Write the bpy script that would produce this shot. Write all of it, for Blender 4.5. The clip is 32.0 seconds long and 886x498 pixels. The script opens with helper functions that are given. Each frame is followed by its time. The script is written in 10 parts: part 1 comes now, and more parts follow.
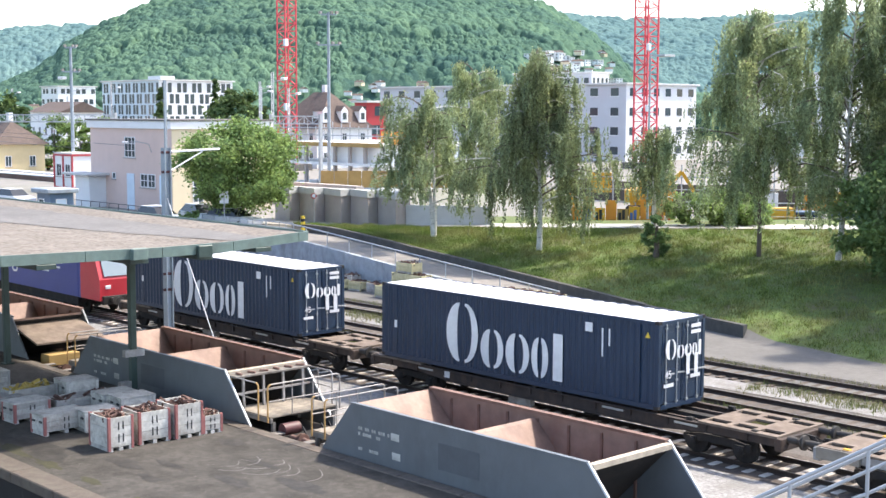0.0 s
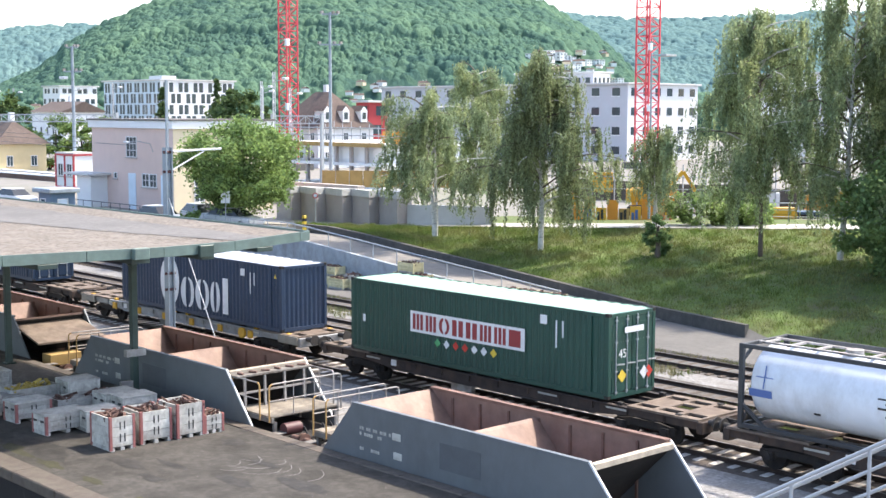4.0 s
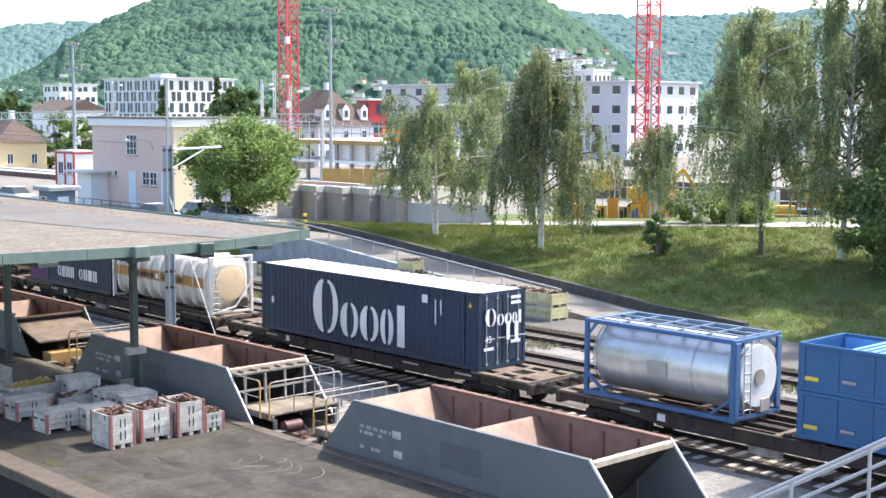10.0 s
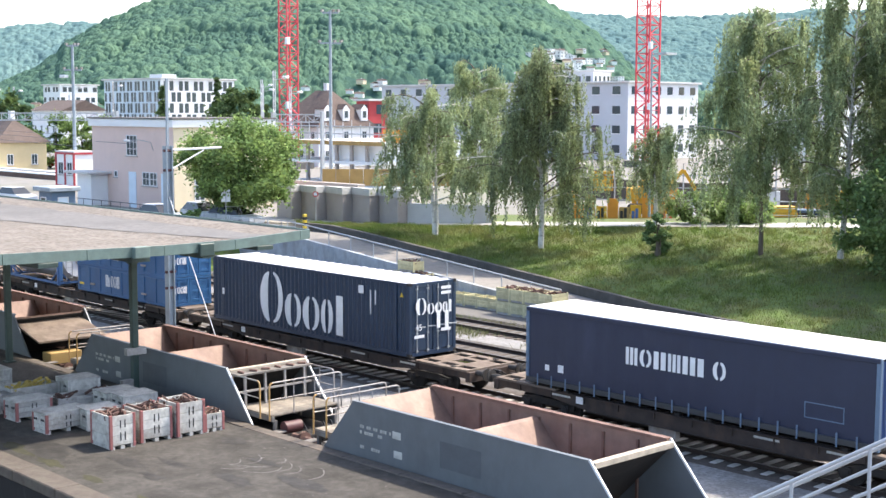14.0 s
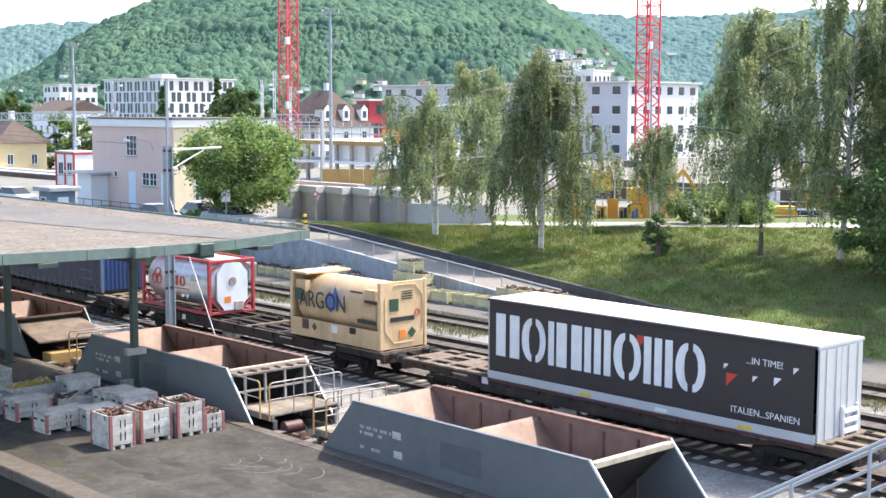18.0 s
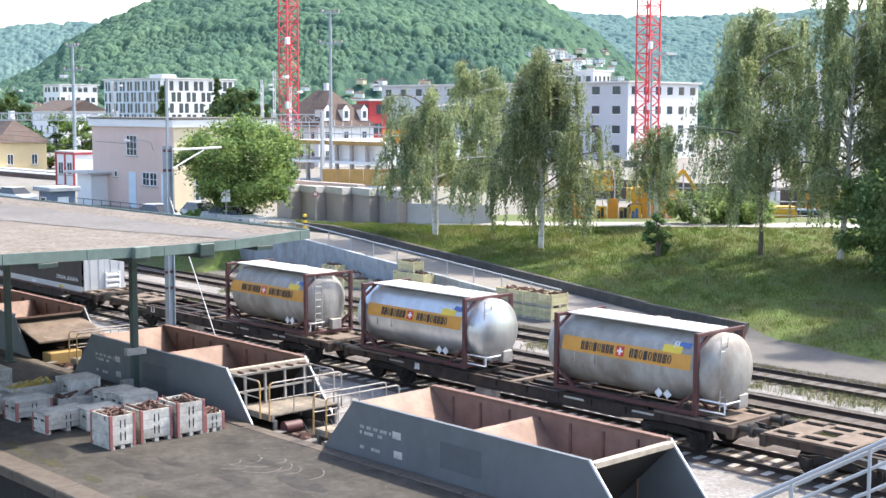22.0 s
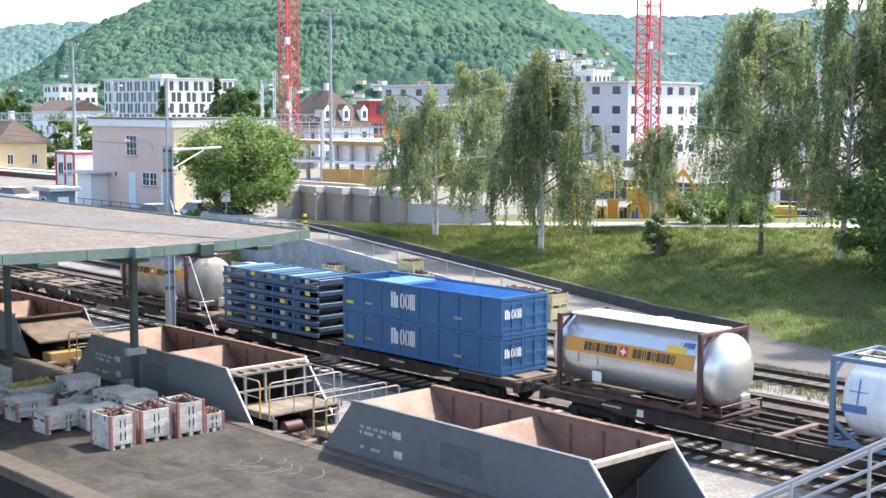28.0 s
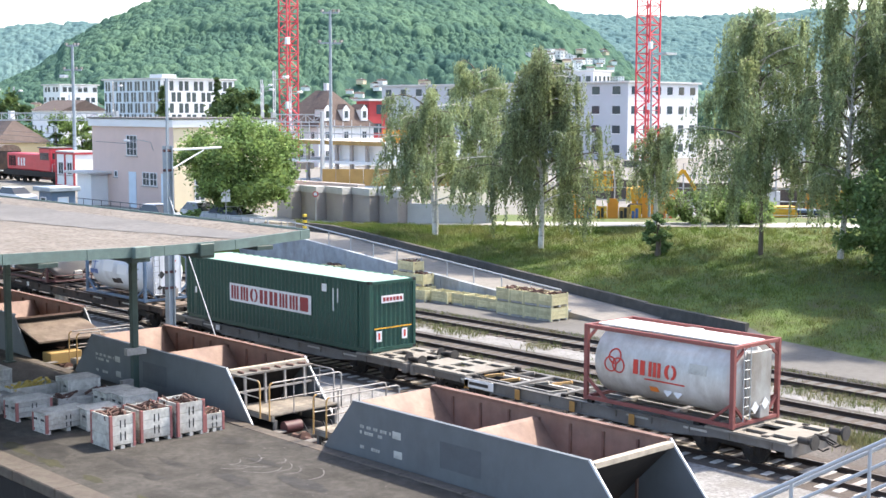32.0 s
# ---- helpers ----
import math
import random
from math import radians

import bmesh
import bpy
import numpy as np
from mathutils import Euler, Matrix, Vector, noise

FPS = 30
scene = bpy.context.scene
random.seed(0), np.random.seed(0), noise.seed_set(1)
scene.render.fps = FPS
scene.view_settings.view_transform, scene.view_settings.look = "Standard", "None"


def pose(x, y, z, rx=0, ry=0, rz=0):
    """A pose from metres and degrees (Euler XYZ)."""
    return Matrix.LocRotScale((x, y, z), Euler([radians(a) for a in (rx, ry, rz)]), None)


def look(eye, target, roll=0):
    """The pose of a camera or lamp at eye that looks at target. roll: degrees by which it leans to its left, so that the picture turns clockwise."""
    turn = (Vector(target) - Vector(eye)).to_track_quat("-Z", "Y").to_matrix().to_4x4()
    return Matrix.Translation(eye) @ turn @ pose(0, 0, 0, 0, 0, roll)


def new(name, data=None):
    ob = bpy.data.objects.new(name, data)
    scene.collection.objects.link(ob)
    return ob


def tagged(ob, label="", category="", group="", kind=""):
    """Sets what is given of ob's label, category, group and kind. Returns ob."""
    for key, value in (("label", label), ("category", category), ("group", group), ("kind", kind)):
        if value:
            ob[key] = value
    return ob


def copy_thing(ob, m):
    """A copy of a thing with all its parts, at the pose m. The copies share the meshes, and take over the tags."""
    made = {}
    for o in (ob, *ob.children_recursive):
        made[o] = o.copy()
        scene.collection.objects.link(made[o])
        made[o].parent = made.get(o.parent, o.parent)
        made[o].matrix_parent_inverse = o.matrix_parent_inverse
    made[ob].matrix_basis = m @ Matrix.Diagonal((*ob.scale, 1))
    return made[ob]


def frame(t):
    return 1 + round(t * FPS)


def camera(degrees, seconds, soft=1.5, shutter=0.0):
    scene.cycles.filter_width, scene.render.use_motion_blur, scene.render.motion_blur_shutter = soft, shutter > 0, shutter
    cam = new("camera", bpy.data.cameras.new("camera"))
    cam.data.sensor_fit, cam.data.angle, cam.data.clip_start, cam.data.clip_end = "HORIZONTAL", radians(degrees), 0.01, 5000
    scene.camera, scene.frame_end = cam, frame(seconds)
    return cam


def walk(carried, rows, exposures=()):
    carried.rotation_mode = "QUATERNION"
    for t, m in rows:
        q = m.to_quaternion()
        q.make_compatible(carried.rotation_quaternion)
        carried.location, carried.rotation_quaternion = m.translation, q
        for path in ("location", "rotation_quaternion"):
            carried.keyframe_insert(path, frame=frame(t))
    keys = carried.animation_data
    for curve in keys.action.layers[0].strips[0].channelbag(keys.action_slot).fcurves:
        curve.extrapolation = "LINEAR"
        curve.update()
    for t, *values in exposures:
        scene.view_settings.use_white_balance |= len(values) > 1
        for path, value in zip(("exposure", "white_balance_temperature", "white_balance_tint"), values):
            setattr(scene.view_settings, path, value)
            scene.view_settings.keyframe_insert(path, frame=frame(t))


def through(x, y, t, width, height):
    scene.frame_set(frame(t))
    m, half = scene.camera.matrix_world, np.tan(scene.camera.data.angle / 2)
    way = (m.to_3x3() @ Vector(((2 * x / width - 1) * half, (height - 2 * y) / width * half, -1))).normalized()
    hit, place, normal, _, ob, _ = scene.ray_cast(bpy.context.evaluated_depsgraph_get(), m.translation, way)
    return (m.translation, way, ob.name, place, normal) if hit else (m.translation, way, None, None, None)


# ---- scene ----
# ---------------------------------------------------------------- camera
EYE = (17.431, -35.087, 10.741)


def aim(yaw, pitch, roll):
    """Camera pose: yaw to the left of +y, pitch downwards, roll, in degrees."""
    return Matrix.Translation(EYE) @ Euler((radians(90 - pitch), 0, radians(yaw))).to_matrix().to_4x4() @ pose(0, 0, 0, 0, 0, roll)


YAW, PITCH, ROLL = 47.02, 5.93, 0.168
cam = camera(36.90, 32.0, 1.5)
SHAKE = [(0, -3, 3), (0.5, -3, 2), (1, -2, 2), (1.5, -0.6, 1.6), (2, 0, 2), (2.5, 0, 1.4), (3, -0.5, 2.9), (3.5, -0.6, 2.7),
         (5.5, 0, 2.4), (6, 0, 3), (6.5, -0.5, 2.9), (7, 0, 2), (7.5, 0, 0.6), (8, 0, 0), (8.5, 0, 0.2), (9, 0, -0.9),
         (10.5, 0, -0.9), (11, 0, -0.3), (12, 0, -0.8), (13, 0, -0.4), (14, 0, 0), (17, 0, 0), (32, 0, 0)]
PX = 0.02438
walk(cam, [(t, aim(YAW + dx * PX, PITCH - dy * PX, ROLL)) for t, dx, dy in SHAKE], [(0, 1.43, 6880, 12), (32, 1.43, 6880, 12)])

# ---------------------------------------------------------------- light
SUN_AZ, SUN_EL = 75.0, 54.0      # degrees from +x towards +y, and above the horizon
world = bpy.data.worlds.new("sky")
scene.world = world
world.use_nodes = True
wn = world.node_tree.nodes
sky = wn.new("ShaderNodeTexSky")
sky.sky_type = "NISHITA"
sky.sun_disc = False
sky.sun_elevation = radians(SUN_EL)
sky.sun_rotation = radians(90 - SUN_AZ)
sky.air_density, sky.dust_density, sky.ozone_density = 0.9, 1.8, 1.0
world.node_tree.links.new(sky.outputs[0], wn["Background"].inputs[0])
wn["Background"].inputs[1].default_value = 0.185
sun = new("sun", bpy.data.lights.new("sun", "SUN"))
sun.data.energy, sun.data.angle, sun.data.color = 2.95, radians(2.2), (1.0, 0.95, 0.87)
sun_way = Vector((math.cos(radians(SUN_AZ)) * math.cos(radians(SUN_EL)), math.sin(radians(SUN_AZ)) * math.cos(radians(SUN_EL)), math.sin(radians(SUN_EL))))
sun.matrix_basis = look(sun_way * 300, (0, 0, 0))


# ---------------------------------------------------------------- materials
def mat(name, col, rough=0.6, metal=0.0, var=0.18, scale=1.5, dirt=None, amount=0.0, dscale=0.5, streak=1.0, bump=0.15, bscale=60, spread=0.0):
    """A surface with fine grain, broad patches of dirt (streak > 1 draws them downwards) and a fine relief."""
    m = bpy.data.materials.new(name)
    m.use_nodes = True
    n, l = m.node_tree.nodes, m.node_tree.links
    b = n["Principled BSDF"]
    b.inputs["Roughness"].default_value, b.inputs["Metallic"].default_value = rough, metal
    co = n.new("ShaderNodeTexCoord").outputs["Object"]
    fine = n.new("ShaderNodeTexNoise")
    fine.inputs["Scale"].default_value, fine.inputs["Detail"].default_value, fine.inputs["Roughness"].default_value = scale, 6, 0.65
    l.new(co, fine.inputs["Vector"])
    ramp = n.new("ShaderNodeMapRange")
    ramp.inputs["From Min"].default_value, ramp.inputs["From Max"].default_value = 0.25, 0.75
    ramp.inputs["To Min"].default_value, ramp.inputs["To Max"].default_value = 1 - var, 1 + var
    l.new(fine.outputs["Fac"], ramp.inputs["Value"])
    mul = n.new("ShaderNodeVectorMath")
    mul.operation = "SCALE"
    mul.inputs[0].default_value = col[:3]
    l.new(ramp.outputs[0], mul.inputs["Scale"])
    out = mul.outputs[0]
    if spread:
        rnd = n.new("ShaderNodeObjectInfo")
        r2 = n.new("ShaderNodeMapRange")
        r2.inputs["To Min"].default_value, r2.inputs["To Max"].default_value = 1 - spread, 1 + spread
        l.new(rnd.outputs["Random"], r2.inputs["Value"])
        mu2 = n.new("ShaderNodeVectorMath")
        mu2.operation = "SCALE"
        l.new(out, mu2.inputs[0])
        l.new(r2.outputs[0], mu2.inputs["Scale"])
        out = mu2.outputs[0]
    if dirt:
        mp = n.new("ShaderNodeMapping")
        mp.inputs["Scale"].default_value = (1, 1, 1 / streak)
        l.new(co, mp.inputs["Vector"])
        big = n.new("ShaderNodeTexNoise")
        big.inputs["Scale"].default_value, big.inputs["Detail"].default_value, big.inputs["Roughness"].default_value = dscale, 7, 0.7
        l.new(mp.outputs[0], big.inputs["Vector"])
        r3 = n.new("ShaderNodeMapRange")
        r3.inputs["From Min"].default_value, r3.inputs["From Max"].default_value = 0.62 - 0.3 * amount, 0.78 - 0.2 * amount
        r3.inputs["To Max"].default_value = min(1.0, 0.45 + amount * 0.6)
        l.new(big.outputs["Fac"], r3.inputs["Value"])
        mx = n.new("ShaderNodeMix")
        mx.data_type = "RGBA"
        l.new(r3.outputs[0], mx.inputs["Factor"])
        l.new(out, mx.inputs["A"])
        mx.inputs["B"].default_value = (*dirt, 1)
        out = mx.outputs["Result"]
    l.new(out, b.inputs["Base Color"])
    if bump:
        bn = n.new("ShaderNodeTexNoise")
        bn.inputs["Scale"].default_value, bn.inputs["Detail"].default_value = bscale, 3
        l.new(co, bn.inputs["Vector"])
        bp = n.new("ShaderNodeBump")
        bp.inputs["Strength"].default_value, bp.inputs["Distance"].default_value = bump, 0.02
        l.new(bn.outputs["Fac"], bp.inputs["Height"])
        l.new(bp.outputs[0], b.inputs["Normal"])
    return m


def leaf_mat(name, col, spread=0.35, through=0.3, other=None, patch=0.6):
    m = bpy.data.materials.new(name)
    m.use_nodes = True
    n, l = m.node_tree.nodes, m.node_tree.links
    b = n["Principled BSDF"]
    b.inputs["Roughness"].default_value = 0.75
    b.inputs["Specular IOR Level"].default_value = 0.25
    geo = n.new("ShaderNodeNewGeometry")
    r = n.new("ShaderNodeMapRange")
    r.inputs["To Min"].default_value, r.inputs["To Max"].default_value = 1 - spread, 1 + spread
    l.new(geo.outputs["Random Per Island"], r.inputs["Value"])
    co = n.new("ShaderNodeTexCoord").outputs["Object"]
    nz = n.new("ShaderNodeTexNoise")
    nz.inputs["Scale"].default_value, nz.inputs["Detail"].default_value = patch, 3
    l.new(co, nz.inputs["Vector"])
    spots = n.new("ShaderNodeMapRange")
    spots.inputs["From Min"].default_value, spots.inputs["From Max"].default_value = 0.36, 0.64
    l.new(nz.outputs["Fac"], spots.inputs["Value"])
    hue = n.new("ShaderNodeMix")
    hue.data_type = "RGBA"
    hue.inputs["A"].default_value = (*col, 1)
    hue.inputs["B"].default_value = (*(other or (col[0] * 1.35, col[1] * 1.2, col[2] * 1.0)), 1)
    l.new(spots.outputs[0], hue.inputs["Factor"])
    s = n.new("ShaderNodeVectorMath")
    s.operation = "SCALE"
    l.new(hue.outputs["Result"], s.inputs[0])
    l.new(r.outputs[0], s.inputs["Scale"])
    l.new(s.outputs[0], b.inputs["Base Color"])
    t = n.new("ShaderNodeBsdfTranslucent")
    l.new(s.outputs[0], t.inputs["Color"])
    mx = n.new("ShaderNodeMixShader")
    mx.inputs[0].default_value = through
    l.new(b.outputs[0], mx.inputs[1])
    l.new(t.outputs[0], mx.inputs[2])
    l.new(mx.outputs[0], n["Material Output"].inputs["Surface"])
    return m


def wood_mat(name, col, cell, low=(0.50, 0.60, 0.75), high=(1.50, 1.40, 1.25)):
    """Closed woodland seen from afar: every crown has its own green, with fine leaf relief. Distance haze is part of
    col.
    """
    m = bpy.data.materials.new(name)
    m.use_nodes = True
    n, l = m.node_tree.nodes, m.node_tree.links
    b = n["Principled BSDF"]
    b.inputs["Roughness"].default_value = 1.0
    b.inputs["Specular IOR Level"].default_value = 0.0
    co = n.new("ShaderNodeTexCoord").outputs["Object"]
    vo = n.new("ShaderNodeTexVoronoi")
    vo.inputs["Scale"].default_value = cell
    l.new(co, vo.inputs["Vector"])
    sep = n.new("ShaderNodeSeparateColor")
    l.new(vo.outputs["Color"], sep.inputs[0])
    broad = n.new("ShaderNodeTexNoise")      # stands of one kind of tree
    broad.inputs["Scale"].default_value, broad.inputs["Detail"].default_value = 0.011, 5
    l.new(co, broad.inputs["Vector"])
    stand = n.new("ShaderNodeMapRange")
    stand.inputs["From Min"].default_value, stand.inputs["From Max"].default_value = 0.36, 0.64
    l.new(broad.outputs["Fac"], stand.inputs["Value"])
    fine = n.new("ShaderNodeTexNoise")
    fine.inputs["Scale"].default_value, fine.inputs["Detail"].default_value, fine.inputs["Roughness"].default_value = 0.5, 5, 0.7
    l.new(co, fine.inputs["Vector"])
    each = n.new("ShaderNodeMath")           # the kind of each crown, leaning to its stand
    each.operation = "MULTIPLY_ADD"
    each.inputs[1].default_value = 0.55
    l.new(sep.outputs[0], each.inputs[0])
    half = n.new("ShaderNodeMath")
    half.operation = "MULTIPLY"
    half.inputs[1].default_value = 0.5
    l.new(stand.outputs[0], half.inputs[0])
    l.new(half.outputs[0], each.inputs[2])
    hue = n.new("ShaderNodeMix")
    hue.data_type = "RGBA"
    hue.inputs["A"].default_value = (*(c * k for c, k in zip(col, low)), 1)
    hue.inputs["B"].default_value = (*(c * k for c, k in zip(col, high)), 1)
    l.new(each.outputs[0], hue.inputs["Factor"])
    k2 = n.new("ShaderNodeMath")
    k2.operation = "MULTIPLY_ADD"
    k2.inputs[1].default_value, k2.inputs[2].default_value = 0.6, 0.78
    l.new(fine.outputs["Fac"], k2.inputs[0])
    s = n.new("ShaderNodeVectorMath")
    s.operation = "SCALE"
    l.new(hue.outputs["Result"], s.inputs[0])
    l.new(k2.outputs[0], s.inputs["Scale"])
    l.new(s.outputs[0], b.inputs["Base Color"])
    bp = n.new("ShaderNodeBump")
    bp.inputs["Strength"].default_value, bp.inputs["Distance"].default_value = 0.6, 1.2
    l.new(fine.outputs["Fac"], bp.inputs["Height"])
    l.new(bp.outputs[0], b.inputs["Normal"])
    return m


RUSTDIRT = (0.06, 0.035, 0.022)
SOOT = (0.025, 0.022, 0.02)
M = dict(
    ballast=mat("ballast", (0.125, 0.112, 0.10), 0.95, var=0.6, scale=9, dirt=(0.055, 0.042, 0.034), amount=0.55, dscale=0.25, bump=1.0, bscale=14),
    rust_ballast=mat("rust_brown_ballast", (0.15, 0.095, 0.075), 0.95, var=0.4, scale=3, dirt=(0.08, 0.055, 0.045), amount=0.5, dscale=0.5),
    pale_gravel=mat("pale_gravel", (0.25, 0.244, 0.234), 0.95, var=0.6, scale=8, dirt=(0.17, 0.158, 0.14), amount=0.6, dscale=0.9, bump=1.0, bscale=18),
    # dark ballast, its colour lowered further to deepen the shade beneath the wagons
    track_bed=mat("track_bed", (0.090, 0.073, 0.060), 0.95, var=0.5, scale=8, dirt=(0.05, 0.038, 0.03), amount=0.5, dscale=0.6, bump=1.0, bscale=14),
    concrete=mat("concrete", (0.138, 0.131, 0.120), 0.9, var=0.2, scale=2.5, dirt=(0.10, 0.095, 0.088), amount=0.55, dscale=0.3, bump=0.3, bscale=30),
    asphalt=mat("asphalt", (0.066, 0.060, 0.051), 0.95, var=0.45, scale=5, dirt=(0.026, 0.023, 0.018), amount=0.72, dscale=0.8, bump=0.35, bscale=50),
    path=mat("path_asphalt", (0.37, 0.355, 0.315), 0.9, var=0.12, scale=3, bump=0.2),
    town=mat("town_ground", (0.20, 0.19, 0.17), 0.9, var=0.2, scale=0.4, dirt=(0.15, 0.16, 0.10), amount=0.4, dscale=0.03, bump=0.2, bscale=5),
    grass=mat("grass", (0.094, 0.142, 0.031), 0.95, var=0.5, scale=3.2, dirt=(0.115, 0.098, 0.050), amount=0.6, dscale=0.45, bump=1.0, bscale=22),
    rail=mat("rail_steel", (0.045, 0.031, 0.024), 0.7, 0.2, var=0.3, scale=4),
    railtop=mat("rail_head", (0.22, 0.20, 0.185), 0.4, 0.8, var=0.15, scale=6),
    sleeper=mat("sleeper_wood", (0.085, 0.066, 0.052), 0.9, var=0.4, scale=4, dirt=(0.09, 0.07, 0.055), amount=0.5, dscale=1.5, spread=0.3, bump=0.4, bscale=25),
    sleeper_pale=mat("sleeper_concrete", (0.50, 0.465, 0.42), 0.9, var=0.2, scale=4, dirt=(0.22, 0.17, 0.14), amount=0.55, dscale=1.2, spread=0.15, bump=0.3, bscale=25),
    kerb=mat("kerb_stone", (0.105, 0.088, 0.073), 0.9, var=0.35, scale=4, dirt=(0.15, 0.12, 0.09), amount=0.5, dscale=1.0, bump=0.4, bscale=30),
    kerb_pale=mat("worn_kerb_stone", (0.098, 0.080, 0.064), 0.9, var=0.3, scale=3, dirt=(0.11, 0.10, 0.075), amount=0.5, dscale=0.8, bump=0.5, bscale=25),
    black_wall=mat("black_wall", (0.011, 0.010, 0.010), 0.9, var=0.3, scale=2, dirt=(0.20, 0.20, 0.20), amount=0.10, dscale=1.6, streak=3, bump=0.3, bscale=20),
    blue_concrete=mat("painted_concrete", (0.36, 0.40, 0.43), 0.9, var=0.2, scale=2, dirt=(0.20, 0.20, 0.19), amount=0.6, dscale=0.7, streak=3, bump=0.3),
    dark_wall=mat("weathered_wall", (0.085, 0.081, 0.074), 0.95, var=0.3, scale=2, dirt=(0.05, 0.05, 0.045), amount=0.5, dscale=0.8, streak=2, bump=0.4, bscale=20),
    galv=mat("galvanised_steel", (0.42, 0.44, 0.46), 0.5, 0.6, var=0.15, scale=3),
    mast=mat("mast_paint", (0.30, 0.35, 0.39), 0.55, 0.2, var=0.18, scale=2, dirt=(0.20, 0.19, 0.18), amount=0.3, dscale=1, streak=4),
    green_steel=mat("green_steel", (0.045, 0.075, 0.065), 0.5, 0.1, var=0.25, scale=3, dirt=(0.03, 0.035, 0.03), amount=0.4, dscale=1, streak=3),
    green_fascia=mat("green_fascia", (0.14, 0.20, 0.175), 0.6, var=0.25, scale=2.5, dirt=(0.13, 0.16, 0.14), amount=0.4, dscale=1.0),
    roof_gravel=mat("roof_gravel", (0.155, 0.132, 0.108), 0.95, var=0.9, scale=7, dirt=(0.235, 0.212, 0.182), amount=0.5, dscale=1.1, bump=1.0, bscale=9),
    roof_felt=mat("roof_felt", (0.150, 0.142, 0.133), 0.9, var=0.3, scale=4, dirt=(0.095, 0.09, 0.085), amount=0.5, dscale=0.5, bump=0.3),
    hop_grey=mat("wagon_grey", (0.140, 0.156, 0.168), 0.55, 0.1, var=0.1, scale=1.2, dirt=(0.10, 0.105, 0.11), amount=0.4, dscale=0.5, streak=2),
    hop_rust=mat("bare_rusty_steel", (0.235, 0.148, 0.112), 0.62, 0.1, var=0.3, scale=2.0, dirt=(0.125, 0.070, 0.050), amount=0.55, dscale=0.6, streak=2, bump=0.25, bscale=20),
    hop_line=mat("brown_lining", (0.225, 0.150, 0.122), 0.7, 0.1, var=0.25, scale=2.0, dirt=(0.19, 0.105, 0.08), amount=0.5, dscale=0.7, streak=2, bump=0.25, bscale=20),
    hop_rib=mat("rusty_rib", (0.195, 0.115, 0.090), 0.8, 0.1, var=0.3, scale=3, dirt=(0.10, 0.05, 0.035), amount=0.4, dscale=1),
    edge_white=mat("white_edge_paint", (0.72, 0.73, 0.74), 0.5, var=0.08),
    pale_steel=mat("worn_steel", (0.36, 0.34, 0.32), 0.6, 0.3, var=0.3, scale=3, dirt=(0.16, 0.12, 0.09), amount=0.5, dscale=1.2),
    worn_dark=mat("worn_dark_steel", (0.06, 0.055, 0.05), 0.7, 0.2, var=0.35, scale=3, dirt=(0.06, 0.05, 0.04), amount=0.5, dscale=1.2),
    ramp=mat("ramp_concrete", (0.235, 0.218, 0.195), 0.9, var=0.2, scale=2.5, dirt=(0.16, 0.15, 0.14), amount=0.5, dscale=0.4, bump=0.3, bscale=30),
    oil_stain=mat("oil_stain", (0.022, 0.020, 0.017), 0.8, var=0.5, scale=6, dirt=(0.055, 0.050, 0.043), amount=0.6, dscale=2.5),
    moss=mat("moss_and_dirt", (0.046, 0.044, 0.020), 0.95, var=0.5, scale=8, dirt=(0.030, 0.028, 0.018), amount=0.5, dscale=2),
    scratch=mat("pale_scrape", (0.19, 0.18, 0.17), 0.9, var=0.6, scale=12),
    plank=mat("weathered_plank", (0.42, 0.36, 0.28), 0.85, var=0.3, scale=3, dirt=(0.18, 0.15, 0.12), amount=0.45, dscale=1.2, spread=0.2),
    worn_grating=mat("worn_grating", (0.20, 0.185, 0.165), 0.8, 0.1, var=0.45, scale=5, dirt=(0.09, 0.07, 0.055), amount=0.55, dscale=1.6),
    grey_plank=mat("grey_worn_plank", (0.27, 0.235, 0.185), 0.9, var=0.4, scale=4, dirt=(0.12, 0.10, 0.08), amount=0.55, dscale=1.4, spread=0.25),
    yellow_rail=mat("ochre_rail_paint", (0.45, 0.27, 0.10), 0.5, var=0.2),
    wag_brown=mat("wagon_brown", (0.040, 0.030, 0.026), 0.8, 0.0, var=0.4, scale=2.0, dirt=(0.095, 0.058, 0.040), amount=0.5, dscale=0.9, streak=2),
    hop_patch=mat("faded_patch_paint", (0.10, 0.11, 0.12), 0.6, 0.1, var=0.15, scale=2),
    wag_deck=mat("wagon_deck", (0.175, 0.135, 0.103), 0.85, 0.0, var=0.4, scale=2.5, dirt=(0.085, 0.058, 0.042), amount=0.55, dscale=1.1),
    wag_dark=mat("running_gear", (0.018, 0.016, 0.015), 0.85, 0.0, var=0.35, scale=4, dirt=(0.06, 0.045, 0.035), amount=0.35, dscale=1.5),
    wag_grey=mat("wagon_pale_grey", (0.175, 0.17, 0.16), 0.7, 0.1, var=0.2, scale=2.0, dirt=(0.13, 0.11, 0.095), amount=0.55, dscale=0.8),
    wag_silver=mat("wagon_silver_grey", (0.33, 0.34, 0.345), 0.65, 0.2, var=0.25, scale=2.0, dirt=(0.15, 0.125, 0.10), amount=0.5, dscale=0.9),
    wag_cream=mat("wagon_cream_deck", (0.27, 0.25, 0.21), 0.75, 0.1, var=0.2, scale=2.0, dirt=(0.20, 0.17, 0.14), amount=0.5, dscale=0.8),
    wag_yellow=mat("wagon_yellow", (0.62, 0.33, 0.03), 0.6, var=0.2, scale=3),
